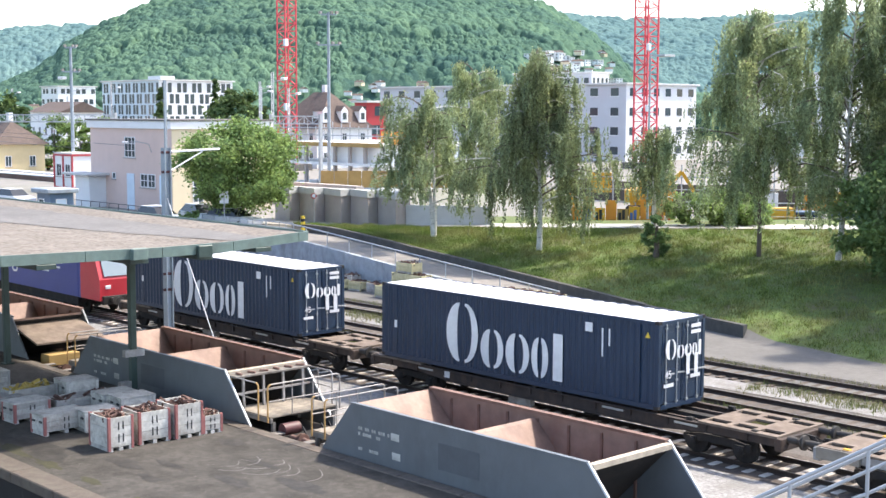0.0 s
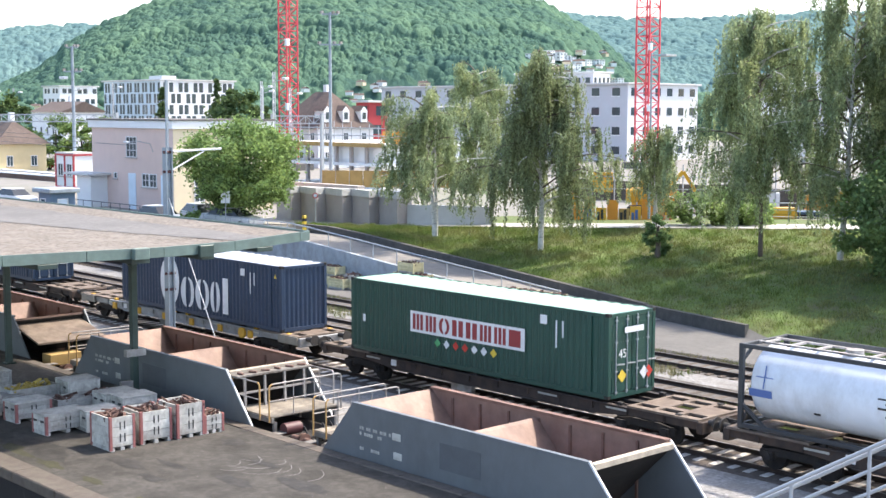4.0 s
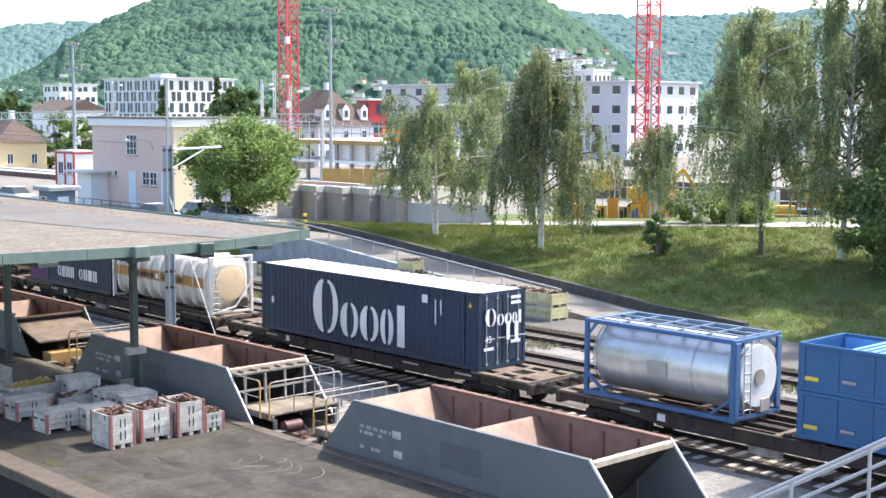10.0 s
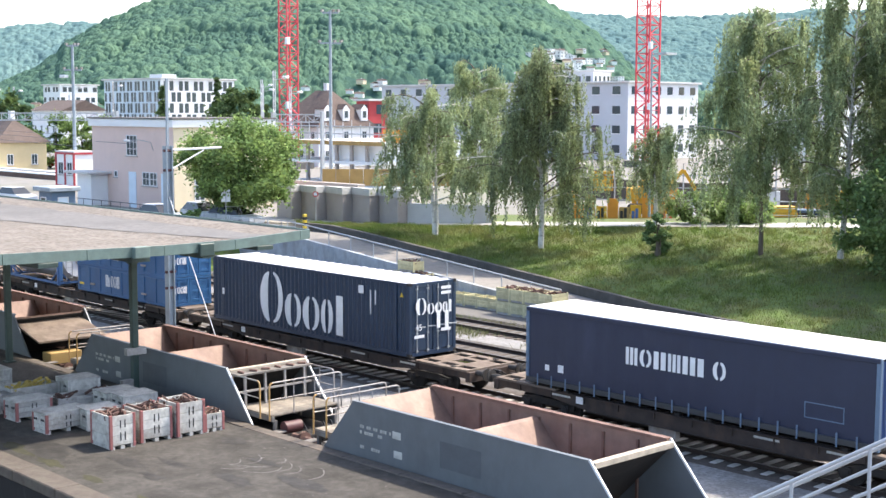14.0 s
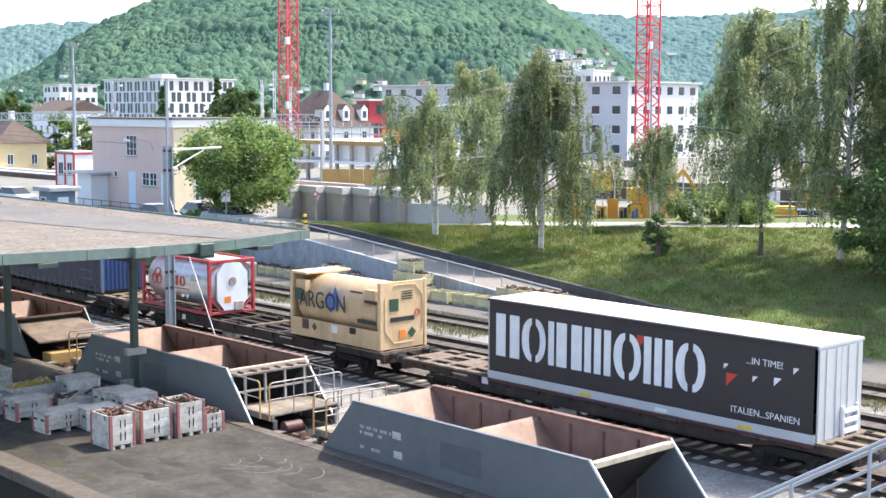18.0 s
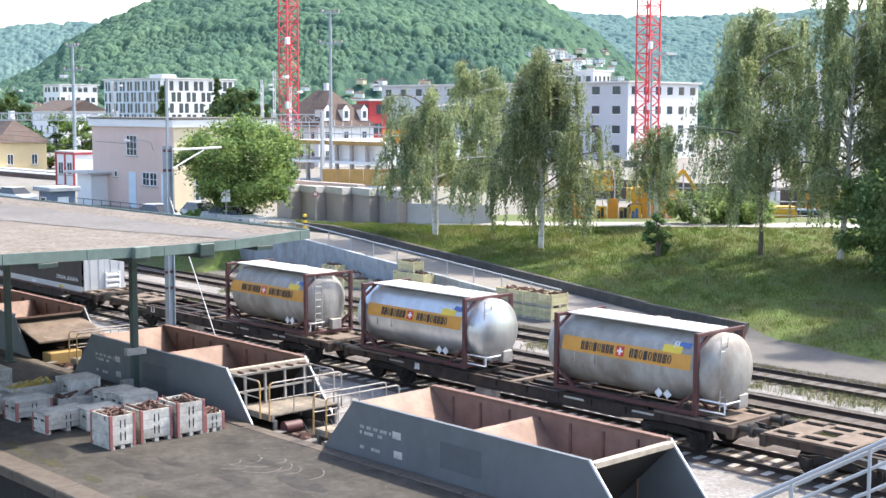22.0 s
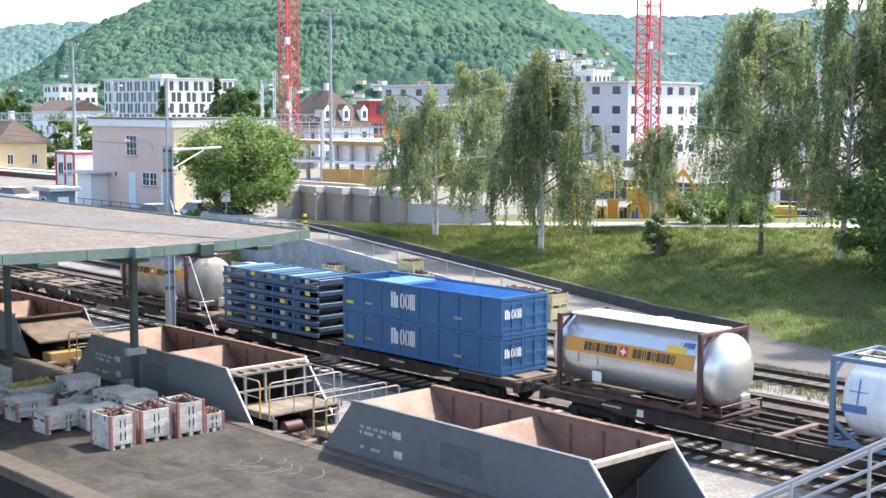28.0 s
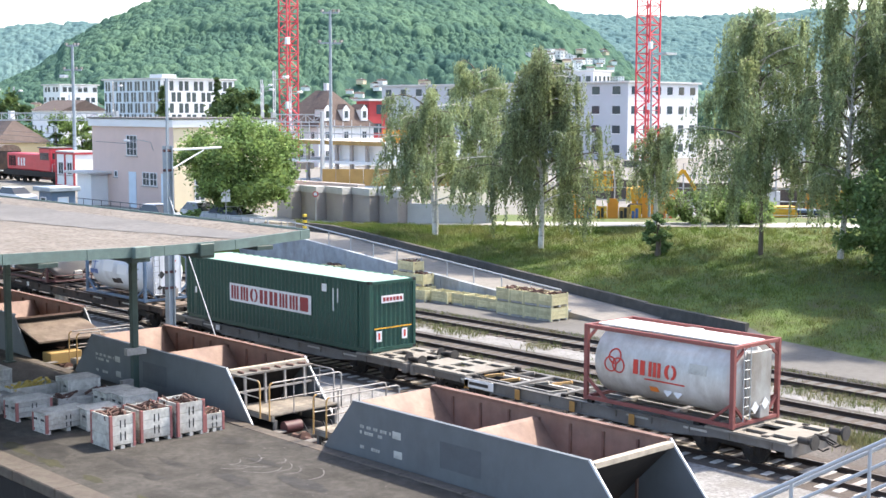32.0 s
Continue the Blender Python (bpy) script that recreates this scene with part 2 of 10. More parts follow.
    steel_bright=mat("bright_steel", (0.5, 0.49, 0.48), 0.35, 0.8, var=0.2, scale=4),
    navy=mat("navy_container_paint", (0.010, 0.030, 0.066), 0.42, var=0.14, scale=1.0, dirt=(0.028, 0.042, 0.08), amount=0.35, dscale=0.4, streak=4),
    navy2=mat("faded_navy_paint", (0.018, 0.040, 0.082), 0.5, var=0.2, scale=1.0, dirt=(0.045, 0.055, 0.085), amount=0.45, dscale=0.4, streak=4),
    # container roofs are much paler than the sides of the same boxes
    navy_roof=mat("pale_roof", (0.60, 0.62, 0.65), 0.6, var=0.07, scale=0.8, dirt=(0.52, 0.53, 0.55), amount=0.3, dscale=0.5),
    grey_roof=mat("blue_grey_roof", (0.36, 0.40, 0.45), 0.6, var=0.1, scale=0.8, dirt=(0.27, 0.29, 0.32), amount=0.45, dscale=0.6),
    green=mat("green_container_paint", (0.012, 0.062, 0.047), 0.45, var=0.14, scale=1.0, dirt=(0.02, 0.06, 0.048), amount=0.35, dscale=0.4, streak=4),
    green_roof=mat("pale_green_roof", (0.25, 0.42, 0.31), 0.6, var=0.1, scale=0.8, dirt=(0.18, 0.34, 0.27), amount=0.3, dscale=0.5),
    slate=mat("slate_container_paint", (0.022, 0.032, 0.055), 0.5, var=0.14, scale=1.0, dirt=(0.035, 0.045, 0.06), amount=0.35, dscale=0.4, streak=4),
    purple=mat("purple_paint", (0.12, 0.035, 0.15), 0.5, var=0.14, scale=1.0),
    mark=mat("white_marking", (0.74, 0.75, 0.76), 0.5, var=0.10, scale=3, dirt=(0.45, 0.48, 0.52), amount=0.35, dscale=1.0, streak=5),
    mark_red=mat("dark_red_marking", (0.27, 0.03, 0.035), 0.5, var=0.1),
    mark_scar=mat("red_marking", (0.55, 0.045, 0.03), 0.5, var=0.1),
    mark_green=mat("dark_green_marking", (0.02, 0.07, 0.045), 0.5, var=0.1),
    mark_black=mat("black_marking", (0.025, 0.025, 0.028), 0.5, var=0.1),
    mark_blue=mat("blue_marking", (0.08, 0.15, 0.38), 0.5, var=0.1),
    mark_orange=mat("orange_plate", (0.75, 0.22, 0.04), 0.5, var=0.1),
    mark_yellow=mat("yellow_plate", (0.72, 0.52, 0.06), 0.5, var=0.1),
    mark_lgreen=mat("green_plate", (0.08, 0.40, 0.16), 0.5, var=0.1),
    white_tank=mat("white_tank_paint", (0.70, 0.74, 0.79), 0.35, var=0.08, scale=1, dirt=(0.42, 0.42, 0.42), amount=0.3, dscale=0.5, streak=2),
    cream_tank=mat("cream_tank_paint", (0.68, 0.52, 0.33), 0.4, var=0.1, scale=1, dirt=(0.36, 0.25, 0.15), amount=0.35, dscale=0.5, streak=2),
    argon=mat("buff_paint", (0.66, 0.47, 0.27), 0.5, var=0.1, scale=1, dirt=(0.38, 0.24, 0.13), amount=0.5, dscale=0.6, streak=3),
    alu=mat("brushed_tank_shell", (0.62, 0.64, 0.66), 0.32, 0.75, var=0.1, scale=1, dirt=(0.40, 0.40, 0.39), amount=0.4, dscale=0.5, streak=2),
    alu_grey=mat("dusty_tank_shell", (0.42, 0.42, 0.405), 0.55, 0.3, var=0.18, scale=1, dirt=(0.20, 0.165, 0.13), amount=0.6, dscale=0.5, streak=2),
    chrome_tank=mat("polished_tank_shell", (0.68, 0.69, 0.70), 0.30, 0.8, var=0.06, scale=1, dirt=(0.5, 0.5, 0.5), amount=0.25, dscale=0.6, streak=2),
    worn_tank=mat("worn_pale_tank", (0.62, 0.62, 0.60), 0.45, 0.15, var=0.12, scale=1, dirt=(0.30, 0.26, 0.22), amount=0.5, dscale=0.5, streak=2),
    ochre=mat("ochre_band", (0.60, 0.285, 0.05), 0.5, var=0.1, scale=2),
    tan_band=mat("tan_band", (0.36, 0.19, 0.05), 0.5, var=0.15, scale=2),
    frame_black=mat("dark_frame_paint", (0.035, 0.04, 0.045), 0.5, var=0.2, scale=2),
    frame_maroon=mat("maroon_frame_paint", (0.085, 0.03, 0.03), 0.55, var=0.2, scale=2),
    frame_blue=mat("blue_frame_paint", (0.045, 0.12, 0.27), 0.5, var=0.15, scale=2),
    frame_slate=mat("slate_blue_frame_paint", (0.10, 0.16, 0.24), 0.5, var=0.15, scale=2),
    frame_red=mat("red_frame_paint", (0.42, 0.045, 0.055), 0.5, var=0.15, scale=2),
    frame_brick=mat("brick_red_frame_paint", (0.235, 0.070, 0.060), 0.6, var=0.2, scale=2),
    frame_white=mat("white_frame_paint", (0.66, 0.65, 0.62), 0.5, var=0.1, scale=2, dirt=(0.40, 0.34, 0.28), amount=0.35, dscale=1, streak=3),
    bulk_white=mat("stained_white_shell", (0.62, 0.58, 0.52), 0.5, var=0.12, scale=1.2, dirt=(0.33, 0.25, 0.17), amount=0.6, dscale=0.9, streak=4),
    walkway=mat("pale_walkway", (0.78, 0.77, 0.74), 0.6, 0.1, var=0.1, scale=2),
    tipes=mat("bright_blue_paint", (0.020, 0.105, 0.245), 0.45, var=0.16, scale=1, dirt=(0.035, 0.09, 0.20), amount=0.3, dscale=0.6, streak=3),
    tipes_in=mat("pale_blue_lining", (0.14, 0.33, 0.60), 0.5, var=0.15, scale=1),
    rack_blue=mat("rack_blue_paint", (0.038, 0.085, 0.155), 0.55, var=0.2, scale=2, dirt=(0.10, 0.13, 0.16), amount=0.35, dscale=1),
    curtain=mat("dark_brown_tarpaulin", (0.030, 0.024, 0.026), 0.55, var=0.12, scale=1, dirt=(0.045, 0.035, 0.035), amount=0.3, dscale=0.6, streak=4),
    swap_end=mat("navy_blue_end_paint", (0.018, 0.055, 0.16), 0.5, var=0.2, scale=1.5, dirt=(0.05, 0.07, 0.11), amount=0.4, dscale=0.8, streak=4),
    curtain_navy=mat("navy_tarpaulin", (0.014, 0.022, 0.052), 0.5, var=0.12, scale=1, dirt=(0.03, 0.04, 0.08), amount=0.3, dscale=0.6, streak=4),
    trailer_grey=mat("pale_grey_door", (0.50, 0.52, 0.53), 0.5, var=0.08, scale=1.5),
    tarp_roof=mat("translucent_white_roof", (0.80, 0.80, 0.78), 0.6, var=0.05, scale=1, dirt=(0.62, 0.61, 0.58), amount=0.25, dscale=0.5),
    rubber=mat("rubber", (0.02, 0.02, 0.02), 0.85, var=0.2, scale=3),
    loco_blue=mat("locomotive_blue", (0.035, 0.055, 0.24), 0.4, var=0.1, scale=1),
    loco_red=mat("locomotive_red", (0.52, 0.035, 0.05), 0.4, var=0.1, scale=1),
    glass=mat("dark_glass", (0.03, 0.035, 0.04), 0.08, 0.0, var=0.05, bump=0),
    loco_glass=mat("windscreen_glass", (0.25, 0.30, 0.31), 0.06, 0.3, var=0.05, bump=0),
    crate_y=mat("yellow_crate_paint", (0.62, 0.565, 0.335), 0.7, var=0.2, scale=3, dirt=(0.34, 0.28, 0.14), amount=0.4, dscale=1.0, spread=0.18),
    crate_g=mat("grey_crate_wood", (0.52, 0.51, 0.465), 0.85, var=0.35, scale=4, dirt=(0.20, 0.18, 0.155), amount=0.58, dscale=2.2, spread=0.2),
    crate_d=mat("dark_crate_wood", (0.44, 0.425, 0.39), 0.85, var=0.3, scale=3, dirt=(0.11, 0.105, 0.10), amount=0.45, dscale=1.3, spread=0.2),
    crate_red=mat("red_corner_paint", (0.30, 0.11, 0.10), 0.7, var=0.25, scale=4),
    fittings=mat("yellow_fittings", (0.42, 0.31, 0.07), 0.6, var=0.5, scale=6),
    scrap=mat("rusty_scrap", (0.13, 0.075, 0.06), 0.8, 0.2, var=0.5, scale=6),
    plaster_pink=mat("pink_grey_plaster", (0.68, 0.52, 0.46), 0.9, var=0.05, scale=0.8, dirt=(0.60, 0.46, 0.41), amount=0.35, dscale=0.2, streak=3, bump=0.2),
    plaster_cream=mat("cream_plaster", (0.72, 0.62, 0.44), 0.9, var=0.05, scale=0.8, bump=0.2),
    galv_paint=mat("grey_rail_paint", (0.40, 0.42, 0.44), 0.45, 0.1, var=0.12, scale=3),
    plaster_white=mat("white_plaster", (0.78, 0.79, 0.79), 0.85, var=0.05, scale=0.6, bump=0.1),
    # the next two hold the shade on white blocks' walls away from the sun
    plaster_shaded=mat("shaded_white_plaster", (0.52, 0.54, 0.58), 0.85, var=0.05, scale=0.6, bump=0.1),
    plaster_blue_shaded=mat("shaded_blue_grey_panels", (0.50, 0.60, 0.66), 0.7, var=0.06, scale=0.6, bump=0.1),
    plaster_yellow=mat("yellow_plaster", (0.62, 0.50, 0.29), 0.85, var=0.1, scale=0.6),
    plaster_red=mat("red_facade", (0.42, 0.045, 0.05), 0.7, var=0.1, scale=0.5),
    tile_roof=mat("brown_roof_tiles", (0.115, 0.085, 0.072), 0.9, var=0.3, scale=2, dirt=(0.075, 0.06, 0.052), amount=0.45, dscale=0.4, bump=0.6, bscale=8),
    flat_roof=mat("flat_roof", (0.55, 0.55, 0.54), 0.9, var=0.12, scale=0.6),
    window=mat("window_glass", (0.045, 0.07, 0.08), 0.12, var=0.2, scale=0.4, bump=0),
    win_frame=mat("white_window_frame", (0.72, 0.73, 0.74), 0.5, var=0.05),
    door_blue=mat("pale_blue_door", (0.62, 0.72, 0.80), 0.6, var=0.06),
    crane_red=mat("crane_red", (0.62, 0.055, 0.075), 0.5, var=0.12, scale=1),
    orange=mat("orange_formwork", (0.70, 0.28, 0.04), 0.7, var=0.15, scale=1),
    machine_yellow=mat("machine_yellow", (0.68, 0.36, 0.03), 0.5, var=0.15, scale=1),
    hoarding=mat("wooden_hoarding", (0.38, 0.25, 0.09), 0.8, var=0.2, scale=1),
    pale_wall=mat("pale_concrete_wall", (0.40, 0.36, 0.335), 0.9, var=0.12, scale=0.8, dirt=(0.36, 0.32, 0.30), amount=0.4, dscale=0.3, streak=3),
    grey_coping=mat("weathered_coping", (0.50, 0.50, 0.48), 0.9, var=0.12, scale=1.0, dirt=(0.30, 0.29, 0.27), amount=0.45, dscale=0.6, streak=2),
    car_white=mat("white_car_paint", (0.78, 0.79, 0.80), 0.25, var=0.03, bump=0),
    car_dark=mat("dark_car_paint", (0.03, 0.035, 0.04), 0.25, var=0.05, bump=0),
    car_red=mat("red_car_paint", (0.38, 0.04, 0.035), 0.25, var=0.05, bump=0),
    bark_birch=mat("birch_bark", (0.62, 0.60, 0.56), 0.85, var=0.25, scale=5, dirt=(0.09, 0.08, 0.07), amount=0.42, dscale=3.0, streak=0.3),
    bark=mat("dark_bark", (0.12, 0.095, 0.075), 0.9, var=0.3, scale=5),
    leaf_birch=leaf_mat("birch_leaves", (0.215, 0.270, 0.155), 0.5, 0.52),
    leaf_birch2=leaf_mat("birch_leaves_dull", (0.240, 0.310, 0.182), 0.45, 0.55),
    leaf_light=leaf_mat("light_leaves", (0.190, 0.290, 0.112), 0.5, 0.48),
    leaf_dark=leaf_mat("dark_leaves", (0.080, 0.135, 0.055), 0.35, 0.45),
    # bluish distance haze is mixed into both hill greens, more into leaf_far2
    leaf_far=wood_mat("slightly_hazy_crowns", (0.075, 0.134, 0.098), 0.12, (0.60, 0.68, 0.80), (1.36, 1.30, 1.14)),
    leaf_far2=wood_mat("hazy_distant_crowns", (0.108, 0.182, 0.178), 0.07, (0.75, 0.80, 0.86), (1.2, 1.15, 1.1)),
    leaf_bush=leaf_mat("bush_leaves", (0.150, 0.240, 0.105), 0.4, 0.5),
    grass_blade=leaf_mat("grass_blades", (0.135, 0.200, 0.046), 0.5, 0.35, (0.215, 0.222, 0.082), 0.4),
    weed=leaf_mat("weeds", (0.115, 0.155, 0.052), 0.45, 0.35, (0.20, 0.185, 0.095), 0.5),
)


# ---------------------------------------------------------------- mesh tools
def box(bm, x0, x1, y0, y1, z0, z1, bev=0.0):
    v = bmesh.ops.create_cube(bm, size=1, matrix=Matrix.LocRotScale(((x0 + x1) / 2, (y0 + y1) / 2, (z0 + z1) / 2), None, (abs(x1 - x0), abs(y1 - y0), abs(z1 - z0))))["verts"]
    if bev:
        bmesh.ops.bevel(bm, geom=list({e for q in v for e in q.link_edges}), offset=bev, segments=1, affect="EDGES")


def bar(bm, a, b, w, h=None, up=(0, 0, 1)):
    """A square bar from a to b."""
    a, b = Vector(a), Vector(b)
    d = b - a
    z = d.normalized()
    x = Vector(up).cross(z)
    if x.length < 1e-4:
        x = Vector((1, 0, 0))
    x.normalize()
    y = z.cross(x)
    m = Matrix((x, y, z)).transposed().to_4x4()
    m.translation = (a + b) / 2
    bmesh.ops.create_cube(bm, size=1, matrix=m @ Matrix.Diagonal((w, h or w, d.length, 1)))


def rod(bm, a, b, r, seg=8, r2=None):
    a, b = Vector(a), Vector(b)
    d = b - a
    m = Matrix.Translation((a + b) / 2) @ d.to_track_quat("Z", "Y").to_matrix().to_4x4()
    bmesh.ops.create_cone(bm, cap_ends=True, segments=seg, radius1=r, radius2=r if r2 is None else r2, depth=d.length, matrix=m)


def prism(bm, pts, axis, lo, hi):
    """A polygon in the plane across an axis, drawn out from lo to hi."""
    def at(p, k):
        return {"x": (k, p[0], p[1]), "y": (p[0], k, p[1]), "z": (p[0], p[1], k)}[axis]
    a = [bm.verts.new(at(p, lo)) for p in pts]
    b = [bm.verts.new(at(p, hi)) for p in pts]
    bm.faces.new(a)
    bm.faces.new(b)
    for i in range(len(pts)):
        j = (i + 1) % len(pts)
        bm.faces.new((a[i], a[j], b[j], b[i]))
    bmesh.ops.recalc_face_normals(bm, faces=bm.faces)


def tube(bm, pts, r, seg=6):
    """One bent tube through the points."""
    pts = [Vector(p) for p in pts]
    shut = (pts[0] - pts[-1]).length < 1e-5
    if shut:
        pts.pop()
    n = len(pts)
    rings = []
    side = None
    for i, p in enumerate(pts):
        a = (p - pts[i - 1]) if (i or shut) else (pts[1] - p)
        b = (pts[(i + 1) % n] - p) if (i < n - 1 or shut) else a
        d = (a.normalized() + b.normalized())
        d = d.normalized() if d.length > 1e-4 else a.normalized()
        if side is None:
            side = d.orthogonal().normalized()
        side = (side - d * side.dot(d))
        side = side.normalized() if side.length > 1e-4 else d.orthogonal().normalized()
        up = d.cross(side)
        rings.append([bm.verts.new(p + (side * math.cos(k * 2 * math.pi / seg) + up * math.sin(k * 2 * math.pi / seg)) * r) for k in range(seg)])
    for i in range(n if shut else n - 1):
        u, v = rings[i], rings[(i + 1) % n]
        for k in range(seg):
            bm.faces.new((u[k], u[(k + 1) % seg], v[(k + 1) % seg], v[k]))
    if not shut:
        bm.faces.new(rings[0])
        bm.faces.new(rings[-1])


def mesh_of(bm, material, smooth=False, name="mesh"):
    me = bpy.data.meshes.new(name)
    bmesh.ops.recalc_face_normals(bm, faces=bm.faces)
    bm.to_mesh(me)
    bm.free()
    me.materials.append(material)
    if smooth:
        me.shade_smooth()
        me.set_sharp_from_angle(angle=radians(35))
    return me


def put(name, me, parent=None, label="", at=None):
    """A part on a mesh that may be shared."""
    ob = new(name, me)
    ob.parent = parent
    if at is not None:
        ob.matrix_basis = at if isinstance(at, Matrix) else Matrix.Translation(at)
    if label:
        tagged(ob, label)
    return ob


def part(name, bm, material, parent, label="", smooth=False, at=None):
    return put(name, mesh_of(bm, material, smooth, name), parent, label, at)


def pieces(name, bm, material, parent, label="", at=None):
    """Each separate island of a bmesh becomes a part of its own."""
    left = set(bm.faces)
    n = 0
    while left:
        todo, isle = [left.pop()], []
        while todo:
            f = todo.pop()
            isle.append(f)
            for e in f.edges:
                for g in e.link_faces:
                    if g in left:
                        left.discard(g)
                        todo.append(g)
        vs, idx = [], {}
        fs = []
        for f in isle:
            row = []
            for v in f.verts:
                if v not in idx:
                    idx[v] = len(vs)
                    vs.append(tuple(v.co))
                row.append(idx[v])
            fs.append(row)
        put(name, raw(name, vs, fs, material), parent, label, at)
        n += 1
    bm.free()


def thing(name, at, label, category, group="", kind=""):
    ob = new(name)
    ob.empty_display_size = 0.3
    ob.matrix_basis = at if isinstance(at, Matrix) else Matrix.Translation(at)
    return tagged(ob, label, category, group, kind)


def setting(name, bm, material, label, category, smooth=False):
    return tagged(part(name, bm, material, None, smooth=smooth), label, category, kind="structure")


def B(*a, **k):
    """A new bmesh holding one box."""
    bm = bmesh.new()
    box(bm, *a, **k)
    return bm


def raw(name, verts, faces, material, smooth=False):
    me = bpy.data.meshes.new(name)
    me.from_pydata(verts, [], faces)
    me.materials.append(material)
    if smooth:
        me.shade_smooth()
    return me


def words(text, size, material, parent, at, name="lettering", depth=0.004):
    """Raised lettering in the built-in font, as a mesh."""
    cu = bpy.data.curves.new(name, "FONT")
    cu.body, cu.size, cu.extrude, cu.align_x, cu.align_y = text, size, depth, "CENTER", "CENTER"
    tmp = bpy.data.objects.new(name, cu)
    scene.collection.objects.link(tmp)
    bpy.context.view_layer.update()
    me = bpy.data.meshes.new_from_object(tmp.evaluated_get(bpy.context.evaluated_depsgraph_get()))
    bpy.data.objects.remove(tmp)
    me.materials.clear()
    me.materials.append(material)
    return put(name, me, parent, at=at)


FACE = Euler((radians(90), 0, 0)).to_matrix().to_4x4()                 # onto a wall that looks towards -y
FACE_X = Matrix.Rotation(radians(90), 4, "Z") @ FACE                    # onto a wall that looks towards +x


# ---------------------------------------------------------------- ground
def ramp_z(x):
    return min(max((-25.5 - x) * 0.09, 0.0), 2.45)


def foot_y(x):
    """Where the grass slope begins."""
    return 20.8 if x < -26.5 else 20.8 - (x + 26.5) * 0.235


def crest_y(x):
    return max(23.75 + (x + 59) * 0.452, foot_y(x) + 1.0)


def crest_z(x):
    return min(max(2.5 + (x + 59) * 0.0336, 2.5), 4.4)


def ground_z(x, y):
    """Height of the one ground sheet."""
    if x < -58:
        k = min(max((y - 13.4) / 3.4, 0), 1)
        return -0.2 + 2.7 * k * k * (3 - 2 * k)
    if y < 13.2:
        return -0.2
    f = foot_y(x)
    if y < f - 0.3:
        return -0.02
    zb = ramp_z(x) + 0.44 if x < -19 else 0.44 - 0.36 * min((x + 19) / 1.5, 1)
    c, zc = crest_y(x), crest_z(x)
    if y < f:
        return -0.02 + (zb + 0.02) * (y - f + 0.3) / 0.3
    if y < c:
        k = (y - f) / (c - f)
        k = k * (1.12 - 0.12 * k * k)
        return zb + (zc - zb) * min(k, 1) + 0.05 * noise.noise((x * 0.5, y * 0.5, 0))
    far = min(max((y - c - 8) / 40, 0), 1)
    return zc + (2.6 - zc) * far


def steps(spans):
    out = []
    for a, b, n in spans:
        out += [a + (b - a) * i / n for i in range(n)]
    return out + [spans[-1][1]]


def build_ground():
    low = steps([(-4000, -300, 6), (-300, -40, 8), (-40, 12, 13), (12, 13.1, 2), (13.1, 13.3, 2)])
    high = steps([(48, 90, 14), (90, 400, 12), (400, 4000, 9)])

    def column(x):
        f, c = foot_y(x), crest_y(x)
        mid = [13.3 + (f - 0.3 - 13.3) * k for k in (0.15, 0.3, 0.45, 0.6, 0.8, 1.0)] if f > 14 else [13.3 + 0.05 * k for k in range(1, 7)]
        f = max(f, 13.9)
        c = max(c, f + 1)
        mid += [f + (c - f) * k / 26 for k in range(27)]
        mid += [c + (max(48 - c, 1)) * k / 9 for k in range(1, 9)]
        return low + mid + [max(y, c + 10 + i) if y < c + 10 else y for i, y in enumerate(high)]
    xs = steps([(-4000, -400, 9), (-400, -120, 10), (-120, -62, 24), (-62, 4, 66), (4, 60, 14), (60, 400, 6), (400, 4000, 6)])
    cols = [column(x) for x in xs]
    ny, nx = len(cols[0]), len(xs)
    verts = [(xs[i], cols[i][j], ground_z(xs[i], cols[i][j])) for j in range(ny) for i in range(nx)]
    faces, mats = [], []
    for j in range(ny - 1):
        for i in range(nx - 1):
            faces.append((j * nx + i, j * nx + i + 1, (j + 1) * nx + i + 1, (j + 1) * nx + i))
            x, y = (xs[i] + xs[i + 1]) / 2, (cols[i][j] + cols[i][j + 1] + cols[i + 1][j] + cols[i + 1][j + 1]) / 4
            if x < -58 and y > 13.2:
                k = 2 if y < 17 else 3
            elif y < 13.2:
                k = 0
            elif y < foot_y(x):
                k = 1
            elif y < crest_y(x) + 14 and y < 80:
                k = 2
            else:
                k = 3
            mats.append(k)
    me = raw("ground", verts, faces, M["ballast"], True)
    for m in ("concrete", "grass", "town"):
        me.materials.append(M[m])
    me.polygons.foreach_set("material_index", mats)
    return tagged(new("ground", me), "ballast yard, concrete lane, grass bank and town ground", "ground", kind="structure")


build_ground()


def strip(name, x0, x1, y0, y1, z, material, label, category, wobble=0.15, n=60):
    """A thin bed of loose material with a ragged edge."""
    bm = bmesh.new()
    a, b = [], []
    for i in range(n + 1):
        x = x0 + (x1 - x0) * i / n
        w = wobble * noise.noise((x * 0.35, y0, 1.0)), wobble * noise.noise((x * 0.35, y1, 5.0))
        a.append(bm.verts.new((x, y0 + w[0], z)))
        b.append(bm.verts.new((x, y1 + w[1], z)))
    for i in range(n):
        bm.faces.new((a[i], a[i + 1], b[i + 1], b[i]))
    return setting(name, bm, material, label, category)


